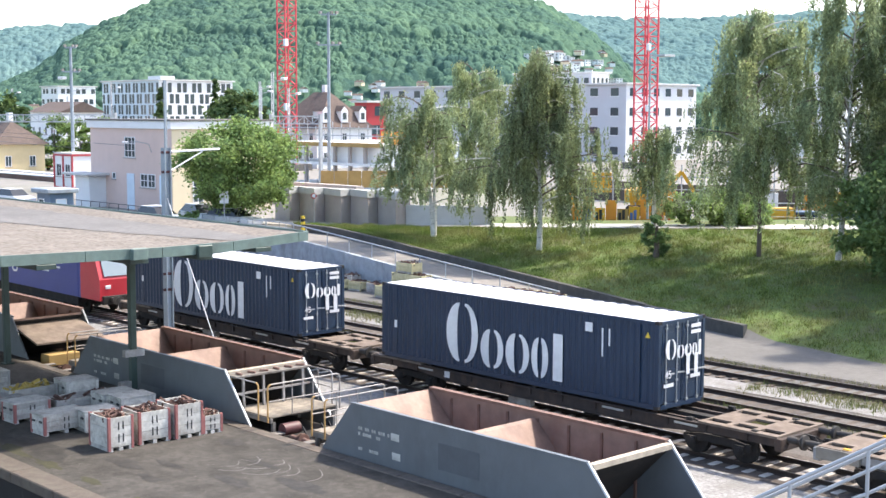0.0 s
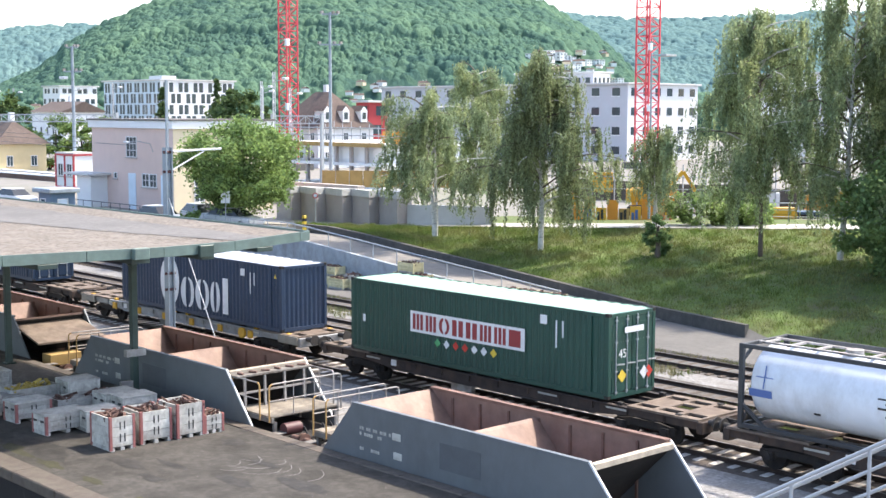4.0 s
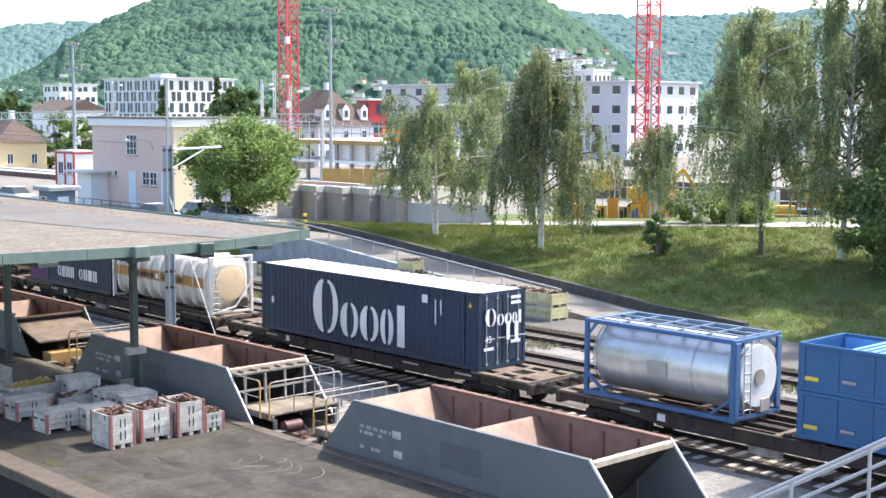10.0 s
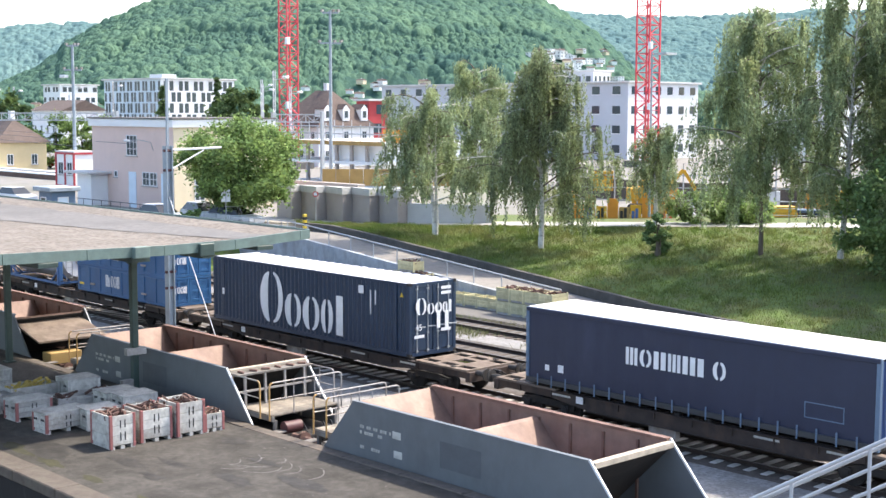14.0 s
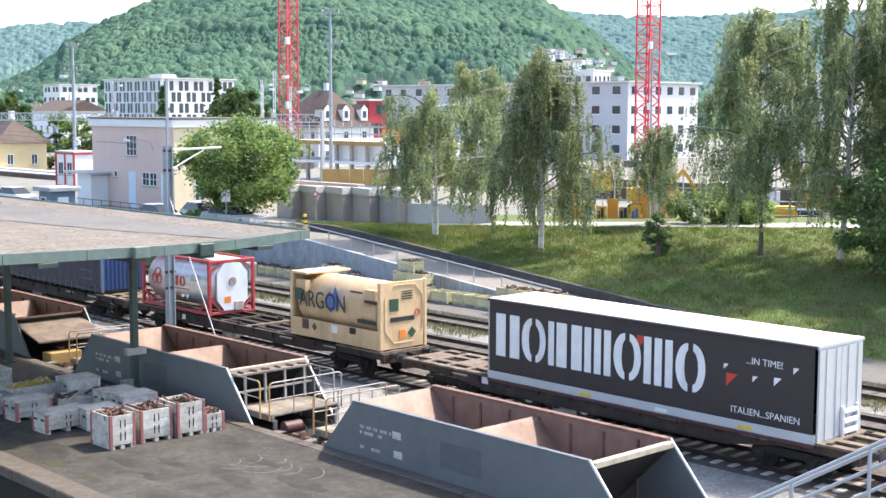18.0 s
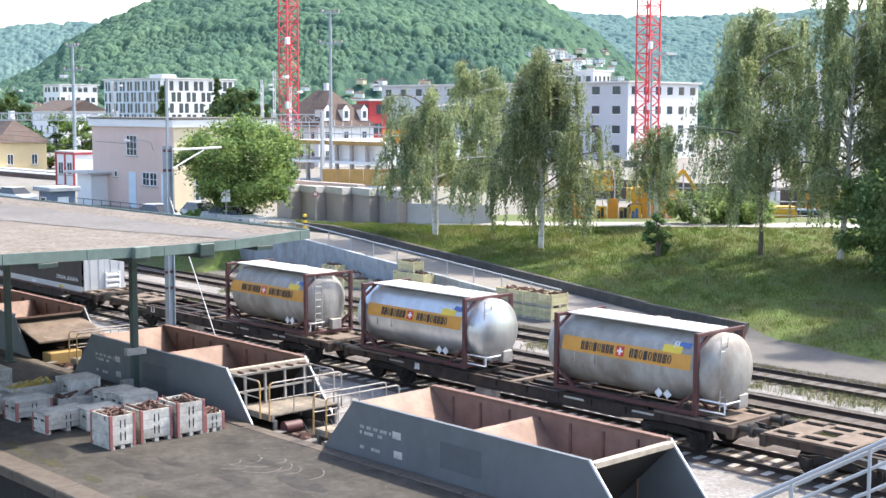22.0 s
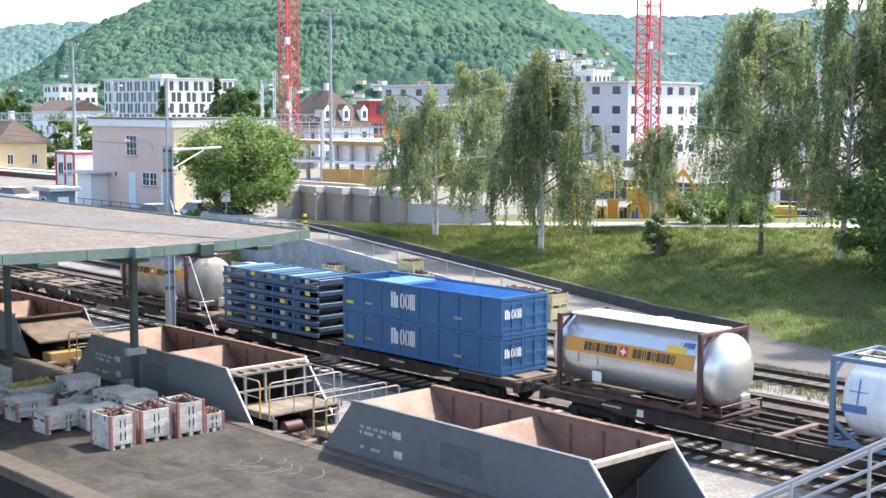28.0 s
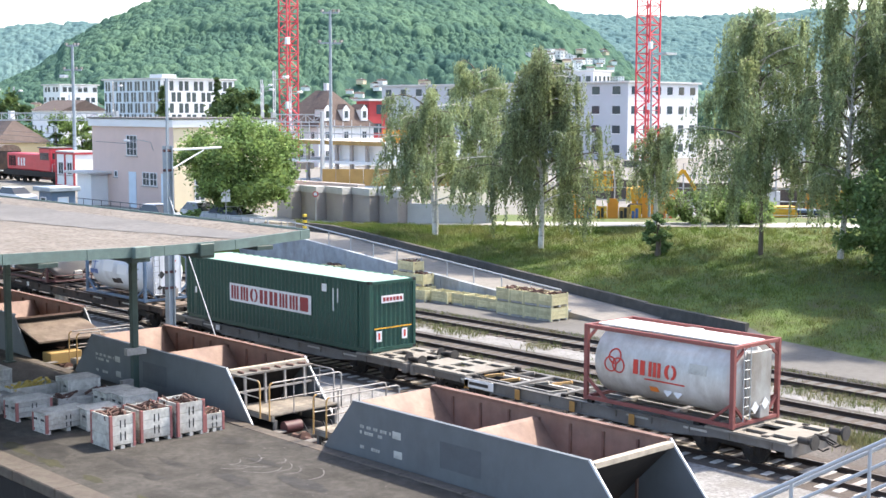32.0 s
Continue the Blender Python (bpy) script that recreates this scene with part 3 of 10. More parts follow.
strip("gravel_walkway", -140, 40, -8.6, -1.7, -0.16, M["pale_gravel"], "pale grey gravel walkway between the tracks", "gravel")
strip("gravel_bed", -140, 40, 8.6, 10.2, -0.15, M["pale_gravel"], "pale grey gravel between the sidings", "gravel")
strip("gravel_bed_far", -140, 40, 10.9, 12.6, -0.165, M["concrete"], "dull grey gravel in the far siding", "gravel")
for nm, y in (("track_bed", 0.0), ("track_bed_near", -10.77), ("track_bed_middle", 6.9)):
    strip(nm, -150, 45, y - 1.75, y + 1.75, -0.17 if y else -0.155, M["track_bed" if y < 5 else "ballast"], "dark ballast under the rails", "ballast")


def track(y, name, sleeper, z, x0=-66.0, x1=14.0, step=0.62, bare=True):
    """Two rails on sleepers, with rail foot, web and bright head."""
    t = thing(name, (0, y, 0), "steel railway track on sleepers in the ballast", "track", kind="structure")
    sec = [(-0.075, -0.15), (0.075, -0.15), (0.075, -0.135), (0.015, -0.115), (0.012, -0.045), (0.036, -0.03), (0.036, -0.004), (-0.036, -0.004), (-0.036, -0.03), (-0.012, -0.045), (-0.015, -0.115), (-0.075, -0.135)]
    for s in (-0.7535, 0.7535):
        bm = bmesh.new()
        prism(bm, [(p[0] + s, p[1]) for p in sec], "x", -160, 60)
        r = part("rail", bm, M["rail"], t)
        part("rail_head", B(-160, 60, s - 0.03, s + 0.03, -0.004, 0.0), M["railtop"], r)
    me = mesh_of(B(-0.12, 0.12, -1.3, 1.3, -0.30, z, bev=0.015), sleeper, name="sleeper")
    x = x0
    while x < x1:
        put("sleeper", me, t, at=pose(x + random.uniform(-.03, .03), random.uniform(-.04, .04), 0, 0, 0, random.uniform(-.8, .8)))
        x += step
    bm = bmesh.new()
    while x0 > -150:
        x0 -= step
        box(bm, x0 - 0.12, x0 + 0.12, -1.3, 1.3, -0.3, z)
    far = part("sleeper_far", bm, sleeper, t)
    tagged(far, kind="stuff")
    return t


track(0.0, "track_main", M["sleeper_pale"], -0.135)
track(6.9, "track_middle", M["sleeper"], -0.162)
track(11.7, "track_far", M["sleeper"], -0.155)
track(-10.77, "track_near", M["sleeper"], -0.140, x0=-40, x1=4)


# ---------------------------------------------------------------- lane, ramp and walls by the bank
def ramp():
    bm = bmesh.new()
    n = 30
    rows = []
    for i in range(n + 1):
        x = -25 - 37 * i / n
        rows.append([bm.verts.new((x, 16.8, ramp_z(x) + 0.02)), bm.verts.new((x, 20.5, ramp_z(x) + 0.02))])
    for a, b in zip(rows, rows[1:]):
        bm.faces.new((a[0], a[1], b[1], b[0]))
    setting("ramp_deck", bm, M["ramp"], "worn grey concrete ramp up to the road", "ramp")
    x = -28.4
    t = thing("ramp_wall", (0, 0, 0), "blue-grey weathered concrete retaining wall of the ramp", "wall", kind="structure")
    while x > -58:
        x1 = x - 2.45
        bm = bmesh.new()
        prism(bm, [(x, -0.1), (x1 + 0.02, -0.1), (x1 + 0.02, ramp_z(x1) + 0.16), (x, ramp_z(x) + 0.16)], "y", 16.55, 16.83)
        part("wall_panel", bm, M["blue_concrete"], t)
        x = x1
    bm = bmesh.new()
    prism(bm, [(-25.3, -0.1), (-28.38, -0.1), (-28.38, ramp_z(-28.38) + 0.05), (-25.3, 0.03)], "y", 16.6, 16.83)
    part("toe_kerb", bm, M["ramp"], t)
    t = thing("bank_wall", (0, 0, 0), "dark mossy concrete wall at the foot of the grass bank", "wall", kind="structure")
    x = -26.5
    while x > -56:
        x1 = x - 3.0
        bm = bmesh.new()
        prism(bm, [(x, -0.1), (x1 + 0.015, -0.1), (x1 + 0.015, ramp_z(x1) + 0.56), (x, ramp_z(x) + 0.56)], "y", 20.5, 20.85)
        part("wall_panel", bm, M["dark_wall"], t)
        x = x1
    t = thing("lane_kerb", (0, 0, 0), "low dark weathered concrete wall between lane and bank", "wall", kind="structure")
    x = -26.5
    while x < -19:
        x2 = x + 1.9
        h0 = h1 = 0.6
        bm = bmesh.new()
        v = [bm.verts.new((xx, foot_y(xx) + dy, z)) for xx, hh in ((x, h0), (x2 - 0.015, h1)) for dy, z in ((-0.32, -0.1), (-0.32, hh), (0.0, hh), (0.0, -0.1))]
        for q in ((0, 1, 5, 4), (1, 2, 6, 5), (2, 3, 7, 6), (3, 2, 1, 0), (4, 5, 6, 7), (0, 4, 7, 3)):
            bm.faces.new([v[i] for i in q])
        part("wall_panel", bm, M["dark_wall"], t)
        x = x2
    t = thing("handrail", (0, 0, 0), "galvanised steel tube handrail along the ramp", "handrail")
    xs = [-29.2 - 2.2 * i for i in range(15)]
    for zz, r in ((0.98, 0.045),):
        bm = bmesh.new()
        tube(bm, [(x, 16.9, ramp_z(x) + zz + 0.05) for x in xs], r, 8)
        part("rail", bm, M["galv_paint"], t, smooth=True)
    for x in xs:
        bm = bmesh.new()
        rod(bm, (x, 16.9, ramp_z(x)), (x, 16.9, ramp_z(x) + 1.03), 0.034, 8)
        part("post", bm, M["galv_paint"], t, smooth=True)


ramp()


def crest_path():
    bm = bmesh.new()
    rows = []
    for i in range(60):
        x = -68 + 73 * i / 59
        c = crest_y(x)
        rows.append([bm.verts.new((x - d * 0.41, c + d, ground_z(x - d * 0.41, c + d) + 0.06)) for d in (-0.15, 1.0, 2.2, 3.6)])
    for a, b in zip(rows, rows[1:]):
        for k in range(3):
            bm.faces.new((a[k], b[k], b[k + 1], a[k + 1]))
    setting("footpath", bm, M["path"], "pale asphalt footpath along the top of the bank", "path")


crest_path()

# ---------------------------------------------------------------- loading platform and canopy
PZ = 1.25


def platform():
    t = thing("platform", (0, 0, 0), "dark asphalt goods platform with a worn stone edge", "platform", kind="structure")
    part("deck", B(-120, -1.0, -19.6, -12.75, PZ - 0.25, PZ), M["asphalt"], t)
    part("side_wall", B(-120, -1.0, -12.9, -12.55, -0.3, PZ - 0.3), M["dark_wall"], t)
    part("side_wall", B(-120, -1.0, -19.98, -19.6, -0.3, PZ - 0.28), M["black_wall"], t, "black wall with pale streaks")
    me = mesh_of(B(-1.19, 1.19, -0.21, 0.21, -0.28, 0.02, bev=0.02), M["kerb"], name="edge_stone")
    wide = mesh_of(B(-1.19, 1.19, -0.36, 0.36, -0.28, 0.02, bev=0.03), M["kerb_pale"], name="edge_stone")
    for i in range(26):
        x = -2.2 - 2.4 * i
        put("edge_stone", me, t, at=pose(x, -12.56, PZ + random.uniform(-.006, .006)))
        put("edge_stone", wide, t, at=pose(x, -19.67, PZ + random.uniform(-.006, .006)))

    rng = random.Random(3)
    for k in range(12):
        cx, cy = rng.uniform(-12.9, -10.6), rng.uniform(-15.4, -14.2)
        a0, rad = rng.uniform(4.6, 6.0), rng.uniform(0.5, 1.5)
        bm = bmesh.new()
        n = 14
        va, vb = [], []
        for i in range(n + 1):
            a = a0 + i / n * rng.uniform(0.9, 1.1) * 1.5
            for row, dr in ((va, 0), (vb, 0.018 + 0.012 * rng.random())):
                row.append(bm.verts.new((cx + (rad + dr) * math.cos(a), cy + 0.6 * (rad + dr) * math.sin(a), PZ + 0.004 + 0.0004 * k)))
        for i in range(n):
            bm.faces.new((va[i], va[i + 1], vb[i + 1], vb[i]))
        part("scratch", bm, M["scratch"], t, "pale scrape on the asphalt")
    # oil and dirt stains with ragged outlines, and moss along the worn edge
    spots = [(-17.4, -18.2, 1.3, 0.45), (-14.3, -17.3, 0.9, 0.28), (-13.2, -16.5, 0.7, 0.16), (-16.2, -18.6, 0.8, 0.3), (-12.4, -17.6, 0.5, 0.2), (-19.6, -18.6, 1.4, 0.35), (-10.8, -16.2, 0.9, 0.22), (-14.2, -13.9, 0.5, 0.3), (-9.2, -15.1, 1.0, 0.3), (-11.6, -14.6, 0.6, 0.14)]
    spots += [(rng.uniform(-22, -7), rng.uniform(-19.1, -18.7), rng.uniform(0.5, 1.1), rng.uniform(0.12, 0.24)) for _ in range(9)]
    for k, (cx, cy, rx, ry) in enumerate(spots):
        bm = bmesh.new()
        ring = []
        for i in range(26):
            a = 2 * math.pi * i / 26
            q = 1 + 0.55 * noise.noise((2.2 * math.cos(a), 2.2 * math.sin(a), k * 3.1)) + 0.10 * rng.uniform(-1, 1)
            ring.append(bm.verts.new((cx + rx * q * math.cos(a), cy + ry * q * math.sin(a), PZ + 0.006 + 0.0001 * k)))
        bm.faces.new(ring)
        part("stain", bm, M["oil_stain" if k < 10 else "moss"], t, "dark stain on the asphalt" if k < 10 else "brown-green moss by the edge")


platform()


def canopy():
    t = thing("platform_canopy", (0, 0, 0), "shallow valley canopy roof of gravel with a green steel fascia", "canopy", kind="structure")
    x0, x1, y0, y1 = -16.8, -110.0, -24.5, -9.12

    def zt(y):
        return 6.68 + (0.053 * (y + 12.9) if y > -12.9 else -0.02 * (y + 12.9))
    ys = [y0, -18.5, -12.9, y1]
    for a, b in zip(ys, ys[1:]):
        bm = bmesh.new()
        prism(bm, [(a, zt(a) - 0.26), (b, zt(b) - 0.26), (b, zt(b) - 0.03), (a, zt(a) - 0.03)], "x", x1, x0 - 0.02)
        part("roof_slab", bm, M["green_steel"], t)
    bm = bmesh.new()
    rows = []
    for i in range(56):
        y = y0 + 0.1 + (y1 - y0 - 0.2) * i / 55
        row = []
        for j in range(60):
            x = x0 - 0.02 + (x1 - x0) * (j / 59) ** 1.5
            row.append(bm.verts.new((x, y, zt(y) + 0.012 * noise.noise((x, y, 3)))))
        rows.append(row)
    for a, b in zip(rows, rows[1:]):
        for j in range(59):
            bm.faces.new((a[j], a[j + 1], b[j + 1], b[j]))
    part("gravel_layer", bm, M["roof_gravel"], t)
    bm = bmesh.new()
    rows = []
    for j in range(90):
        x = x0 - 0.05 + (x1 - x0) * (j / 89) ** 1.5
        lo = max(-12.2 + 0.17 * (x + 19.5), -13.9) + 0.18 * noise.noise((x * 0.9, 0, 7))
        hi = -10.65 + 0.22 * noise.noise((x * 0.8, 4, 7))
        rows.append([bm.verts.new((x, lo + (hi - lo) * k / 8, zt(lo + (hi - lo) * k / 8) + 0.018)) for k in range(9)])
    for a, b in zip(rows, rows[1:]):
        for k in range(8):
            bm.faces.new((a[k], a[k + 1], b[k + 1], b[k]))
    part("felt_valley", bm, M["roof_felt"], t, "bare grey roofing felt where the gravel has washed away")
    y = y0
    while y < y1 - 0.01:
        y2 = min(y + 2.5, y1)
        bm = bmesh.new()
        prism(bm, [(y + 0.01, zt(y) - 0.25), (y2 - 0.01, zt(y2) - 0.25), (y2 - 0.01, zt(y2) + 0.05), (y + 0.01, zt(y) + 0.05)], "x", x0, x0 + 0.06)
        part("fascia", bm, M["green_fascia"], t)
        y = y2
    x = x0
    while x > x1:
        part("fascia", B(x - 4.0, x - 0.01, y1, y1 + 0.06, zt(y1) - 0.25, zt(y1) + 0.05, bev=0.008), M["green_fascia"], t)
        x -= 4.0
    for y, w in ((-18.2, 0.3), (-15.3, 0.30), (-13.0, 0.22), (-10.9, 0.3)):
        part("beam_end", B(x0 - 6, x0 + 0.10, y - w, y + w, zt(y) - 0.40, zt(y) - 0.262, bev=0.01), M["green_steel"], t)
    part("gutter_box", B(x0 + 0.06, x0 + 0.28, -15.6, -15.1, 6.46, 6.80, bev=0.02), M["green_fascia"], t)
    part("gutter_box", B(x0 + 0.06, x0 + 0.22, -13.35, -12.85, 6.36, 6.74, bev=0.02), M["green_steel"], t)
    part("roof_hatch", B(-37.2, -36.4, -10.9, -10.5, 6.80, 6.86, bev=0.01), M["roof_felt"], t)
    return t


canopy()


def post(x, y, top, plate=False):
    t = thing("canopy_post", (x, y, PZ), "dark green steel post carrying the platform canopy", "post", "canopy posts")
    part("shaft", B(-0.11, 0.11, -0.11, 0.11, 0, top - PZ, bev=0.02), M["green_steel"], t)
    part("base_plate", B(-0.2, 0.2, -0.2, 0.2, 0, 0.05, bev=0.01), M["green_steel"], t)
    bm = bmesh.new()
    for s in (-1, 1):
        bar(bm, (0, s * 0.1, top - PZ - 0.7), (0, s * 0.75, top - PZ - 0.12), 0.10, 0.10)
    part("knee_brace", bm, M["green_steel"], t)
    if plate:
        part("notice_board", B(-0.05, 0.16, -0.36, 0.36, 1.42, 1.66, bev=0.008), M["pale_steel"], t, "small pale notice board")
        part("notice_board", B(-0.04, 0.14, -0.55, -0.13, 0.05, 0.62, bev=0.008), M["pale_steel"], t, "pale notice board near the foot")
    return t


post(-21.4, -12.9, 6.42, True)
post(-30.0, -13.3, 6.43)
post(-38.4, -13.3, 6.43)


# ---------------------------------------------------------------- standing hopper wagons
HOPPER = {}


def hopper_wagon(x, hooded=False, struts=True):
    """An open twin-trough hopper wagon; x is the front end of the side wall's top edge."""
    t = thing("hopper_wagon", (x, -10.77, 0), "empty grey hopper wagon with bare rusty steel insides", "railway wagon", "standing hopper wagons")
    L, hw, top = 8.55, 1.48, 2.75
    if not HOPPER:
        def keep(key, bm, material, smooth=False):
            HOPPER[key] = mesh_of(bm, material, smooth, key)
        for key, y0, y1 in (("side_wall", -hw - 0.06, -hw), ("side_wall_far", hw, hw + 0.06)):
            bm = bmesh.new()
            prism(bm, [(0, top), (L, top), (L + 1.75, 0.75), (-1.75, 0.75)], "y", y0, y1)
            keep(key, bm, M["hop_grey"])
        bm = bmesh.new()
        box(bm, 0, L, hw - 0.10, hw + 0.09, top - 0.02, top + 0.05)
        keep("top_rail_far", bm, M["hop_rib"])
        bm = bmesh.new()
        box(bm, 0, L, -hw - 0.08, -hw + 0.05, top - 0.02, top + 0.03)
        keep("top_rail", bm, M["hop_grey"])
        # front slope, middle saddle, back slope
        for key, pts in (("front_slope", [(0.0, top - 0.02), (0.0, top - 0.10), (2.2, 0.62), (2.2, 0.70)]),
                         ("saddle_front", [(4.15, 2.60), (4.05, 2.54), (2.5, 0.62), (2.5, 0.72)]),
                         ("saddle_back", [(4.15, 2.60), (4.25, 2.54), (6.1, 0.62), (6.1, 0.72)]),
                         ("back_slope", [(L, top - 0.12), (L, top - 0.2), (6.6, 0.62), (6.6, 0.70)])):
            bm = bmesh.new()
            prism(bm, pts, "y", -hw + 0.01, hw - 0.01)
            keep(key, bm, M["hop_rust"])
        bm = bmesh.new()
        prism(bm, [(0, top - 0.02), (L, top - 0.02), (6.6, 0.7), (2.2, 0.7)], "y", hw - 0.04, hw - 0.005)
        prism(bm, [(0, top - 0.02), (L, top - 0.02), (6.6, 0.7), (2.2, 0.7)], "y", -hw + 0.005, -hw + 0.04)
        keep("lining", bm, M["hop_line"])
        bm = bmesh.new()
        bar(bm, (0, hw - 0.06, top - 0.15), (0, hw - 0.06, 1.1), 0.07, 0.05)
        keep("rib", bm, M["hop_rib"])
        keep("end_beam", B(L - 0.02, L + 0.16, -hw, hw, top - 0.17, top - 0.02, bev=0.01), M["plank"])
        keep("end_shelf", B(L + 0.17, L + 0.52, -hw + 0.02, hw - 0.02, top - 0.20, top - 0.13, bev=0.01), M["worn_grating"])
        keep("shelf_clamp", B(-0.14, 0.14, -0.05, 0.05, 0, 0.07, bev=0.02), M["hop_rib"])
        bm = bmesh.new()
        bar(bm, (L, 0, top + 0.01), (L + 1.75, 0, 0.75), 0.10, 0.05, up=(0, 1, 0))
        keep("white_edge", bm, M["edge_white"])
        keep("underframe", B(-2.6, L + 2.6, -1.1, 1.1, 0.62, 0.92, bev=0.02), M["wag_dark"])
        bm = bmesh.new()
        bar(bm, (L + 0.46, 0, top - 0.2), (L + 0.50, 0, 1.58), 0.07, 0.07)
        keep("end_strut", bm, M["pale_steel"])
        keep("end_tie", B(-0.03, 0.03, -1.4, 1.4, -0.03, 0.03), M["pale_steel"])
        bm = bmesh.new()
        prism(bm, [(L - 0.02, top - 0.2), (L + 0.04, top - 0.2), (6.9 + 0.1, 0.95), (6.9, 0.95)], "y", -hw + 0.02, hw - 0.02)
        keep("end_plate", bm, M["wag_dark"])
        bm = bmesh.new()
        prism(bm, [(L - 0.2, top - 0.42), (L - 0.15, top - 0.36), (L + 1.9, 1.9), (L + 1.9, 1.83)], "y", -hw + 0.05, hw - 0.05)
        keep("end_hood", bm, M["wag_deck"])
        keep("hood_box", B(L + 1.5, L + 2.2, -1.1, 0.2, 1.02, 1.45, bev=0.02), M["hoarding"])
        keep("plank", B(-0.13, 0.13, -1.28, 1.28, 0, 0.045, bev=0.006), M["grey_plank"])
        keep("number_bar", B(-0.036, 0.036, -0.004, 0.004, -0.045, 0.045), M["crate_g"])
        keep("badge", B(-0.17, 0.17, -0.004, 0.004, -0.10, 0.10, bev=0.003), M["crate_g"])
        keep("patch", B(-0.75, 0.75, -0.004, 0.004, -0.35, 0.35), M["hop_patch"])
        bm = bmesh.new()
        rod(bm, (0, -0.75, 0.46), (0, 0.75, 0.46), 0.09, 8)
        for y in (-0.75, 0.75):
            rod(bm, (0, y - 0.07, 0.46), (0, y + 0.07, 0.46), 0.46, 20)
        keep("wheelset", bm, M["wag_dark"], True)
        bm = bmesh.new()
        rod(bm, (0, 0, 1.05), (0.48, 0, 1.05), 0.10, 10)
        rod(bm, (0.46, 0, 1.05), (0.56, 0, 1.05), 0.22, 14)
        keep("buffer", bm, M["hop_rib"], True)
    H = HOPPER
    put("side_wall", H["side_wall"], t, "plain grey side wall")
    put("side_wall", H["side_wall_far"], t)
    for k in ("top_rail", "top_rail_far", "front_slope", "saddle_front", "saddle_back", "back_slope", "lining", "underframe", "end_plate") + (() if hooded else ("end_beam",)):
        nm = {"top_rail_far": "top_rail", "saddle_front": "saddle", "saddle_back": "saddle"}.get(k, k)
        put(nm, H[k], t)
    for y in (() if hooded else (-hw - 0.03, hw + 0.03)):
        put("white_edge", H["white_edge"], t, at=(0, y, 0))
    if not struts:
        pass
    elif hooded:
        put("end_hood", H["end_hood"], t, "rusty sloping end plate")
        put("hood_box", H["hood_box"], t)
    else:
        for i in range(4):
            put("end_strut", H["end_strut"], t, at=(0, -1.15 + 0.76 * i, 0))
        put("end_tie", H["end_tie"], t, at=(L + 0.49, 0, 2.06))
        put("end_shelf", H["end_shelf"], t, "narrow worn steel shelf along the end")
        for i in range(6):
            put("shelf_clamp", H["shelf_clamp"], t, at=pose(L + 0.33, -1.2 + 0.47 * i, top - 0.13, 0, 0, 25 * (i % 3)))
    for i in range(7):
        put("rib", H["rib"], t, at=(0.9 + i * 1.12, 0, 0))
    for i in range(7 if struts and not hooded else 0):
        put("plank", H["plank"], t, at=(L + 0.30 + 0.27 * i, 0, 1.54))
    for i in range(4):
        put("plank", H["plank"], t, at=(-1.15 - 0.27 * i, 0, 1.54))
    for xx in (-0.1, 1.7, L - 1.7, L + 0.1):
        put("wheelset", H["wheelset"], t, at=(xx, 0, 0))
    for y in (-0.875, 0.875):
        put("buffer", H["buffer"], t, at=(L + 2.6, y, -0.05))
        put("buffer", H["buffer"], t, at=pose(-2.6, y, -0.05, 0, 0, 180))
    for dz, spots in ((2.12, (0, 1, 3, 4, 6, 7, 9, 10, 11, 13)), (1.96, (0, 2, 3, 4, 5, 8, 9)), (1.55, (0, 1, 5, 6, 7, 8))):
        for i in spots:
            put("number_bar", H["number_bar"], t, at=pose(0.35 + i * 0.095, -hw - 0.066, dz))
    put("badge", H["badge"], t, at=(1.85, -hw - 0.066, 2.12))
    put("badge", H["badge"], t, at=(1.9, -hw - 0.066, 1.6))
    put("patch", H["patch"], t, "darker repainted patch", at=(4.3, -hw - 0.066, 1.95))
    # frames that carry the end platforms, and their steps
    for x0, x1 in ((L + 0.15, L + 2.1), (-2.1, -0.95))[0 if struts and not hooded else 1:]:
        for y in (-1.25, 1.25):
            part("platform_beam", B(x0, x1, y - 0.05, y + 0.05, 1.40, 1.54, bev=0.008), M["wag_grey"], t)
        for x in (x0 + 0.06, x1 - 0.06):
            part("platform_leg", B(x - 0.05, x + 0.05, -1.2, -1.1, 0.9, 1.42), M["wag_grey"], t)
            part("platform_leg", B(x - 0.05, x + 0.05, 1.1, 1.2, 0.9, 1.42), M["wag_grey"], t)
    for x in (L + 2.35, -2.35):
        part("step", B(x - 0.16, x + 0.16, -1.42, -0.95, 1.12, 1.16, bev=0.006), M["worn_grating"], t, "worn steel step")
        part("step_hanger", B(x - 0.16, x - 0.12, -1.42, -1.38, 0.5, 1.12), M["worn_dark"], t)
        part("step_hanger", B(x + 0.12, x + 0.16, -1.42, -1.38, 0.5, 1.12), M["worn_dark"], t)
    if hooded:
        return t
    bm = bmesh.new()
    rod(bm, (L + 2.35, -1.05, 1.22), (L + 2.35, -0.45, 1.22), 0.19, 14)
    part("air_reservoir", bm, M["frame_maroon"], t, "dull red air reservoir", smooth=True)
    for k, (y0, y1) in enumerate(((-0.4, -0.2), (0.3, 0.25), (0.6, 0.75))):
        bm = bmesh.new()
        tube(bm, [(L + 2.5, y0, 1.25), (L + 2.75, y0, 0.95), (L + 3.0, y1, 0.8), (L + 3.25, y1, 0.95)], 0.03)
        part("air_hose", bm, M["rubber"], t, smooth=True)
    # guard rails: pale hoops with ochre ends, along both sides and across the wagon
    z, h = 1.56, 1.03
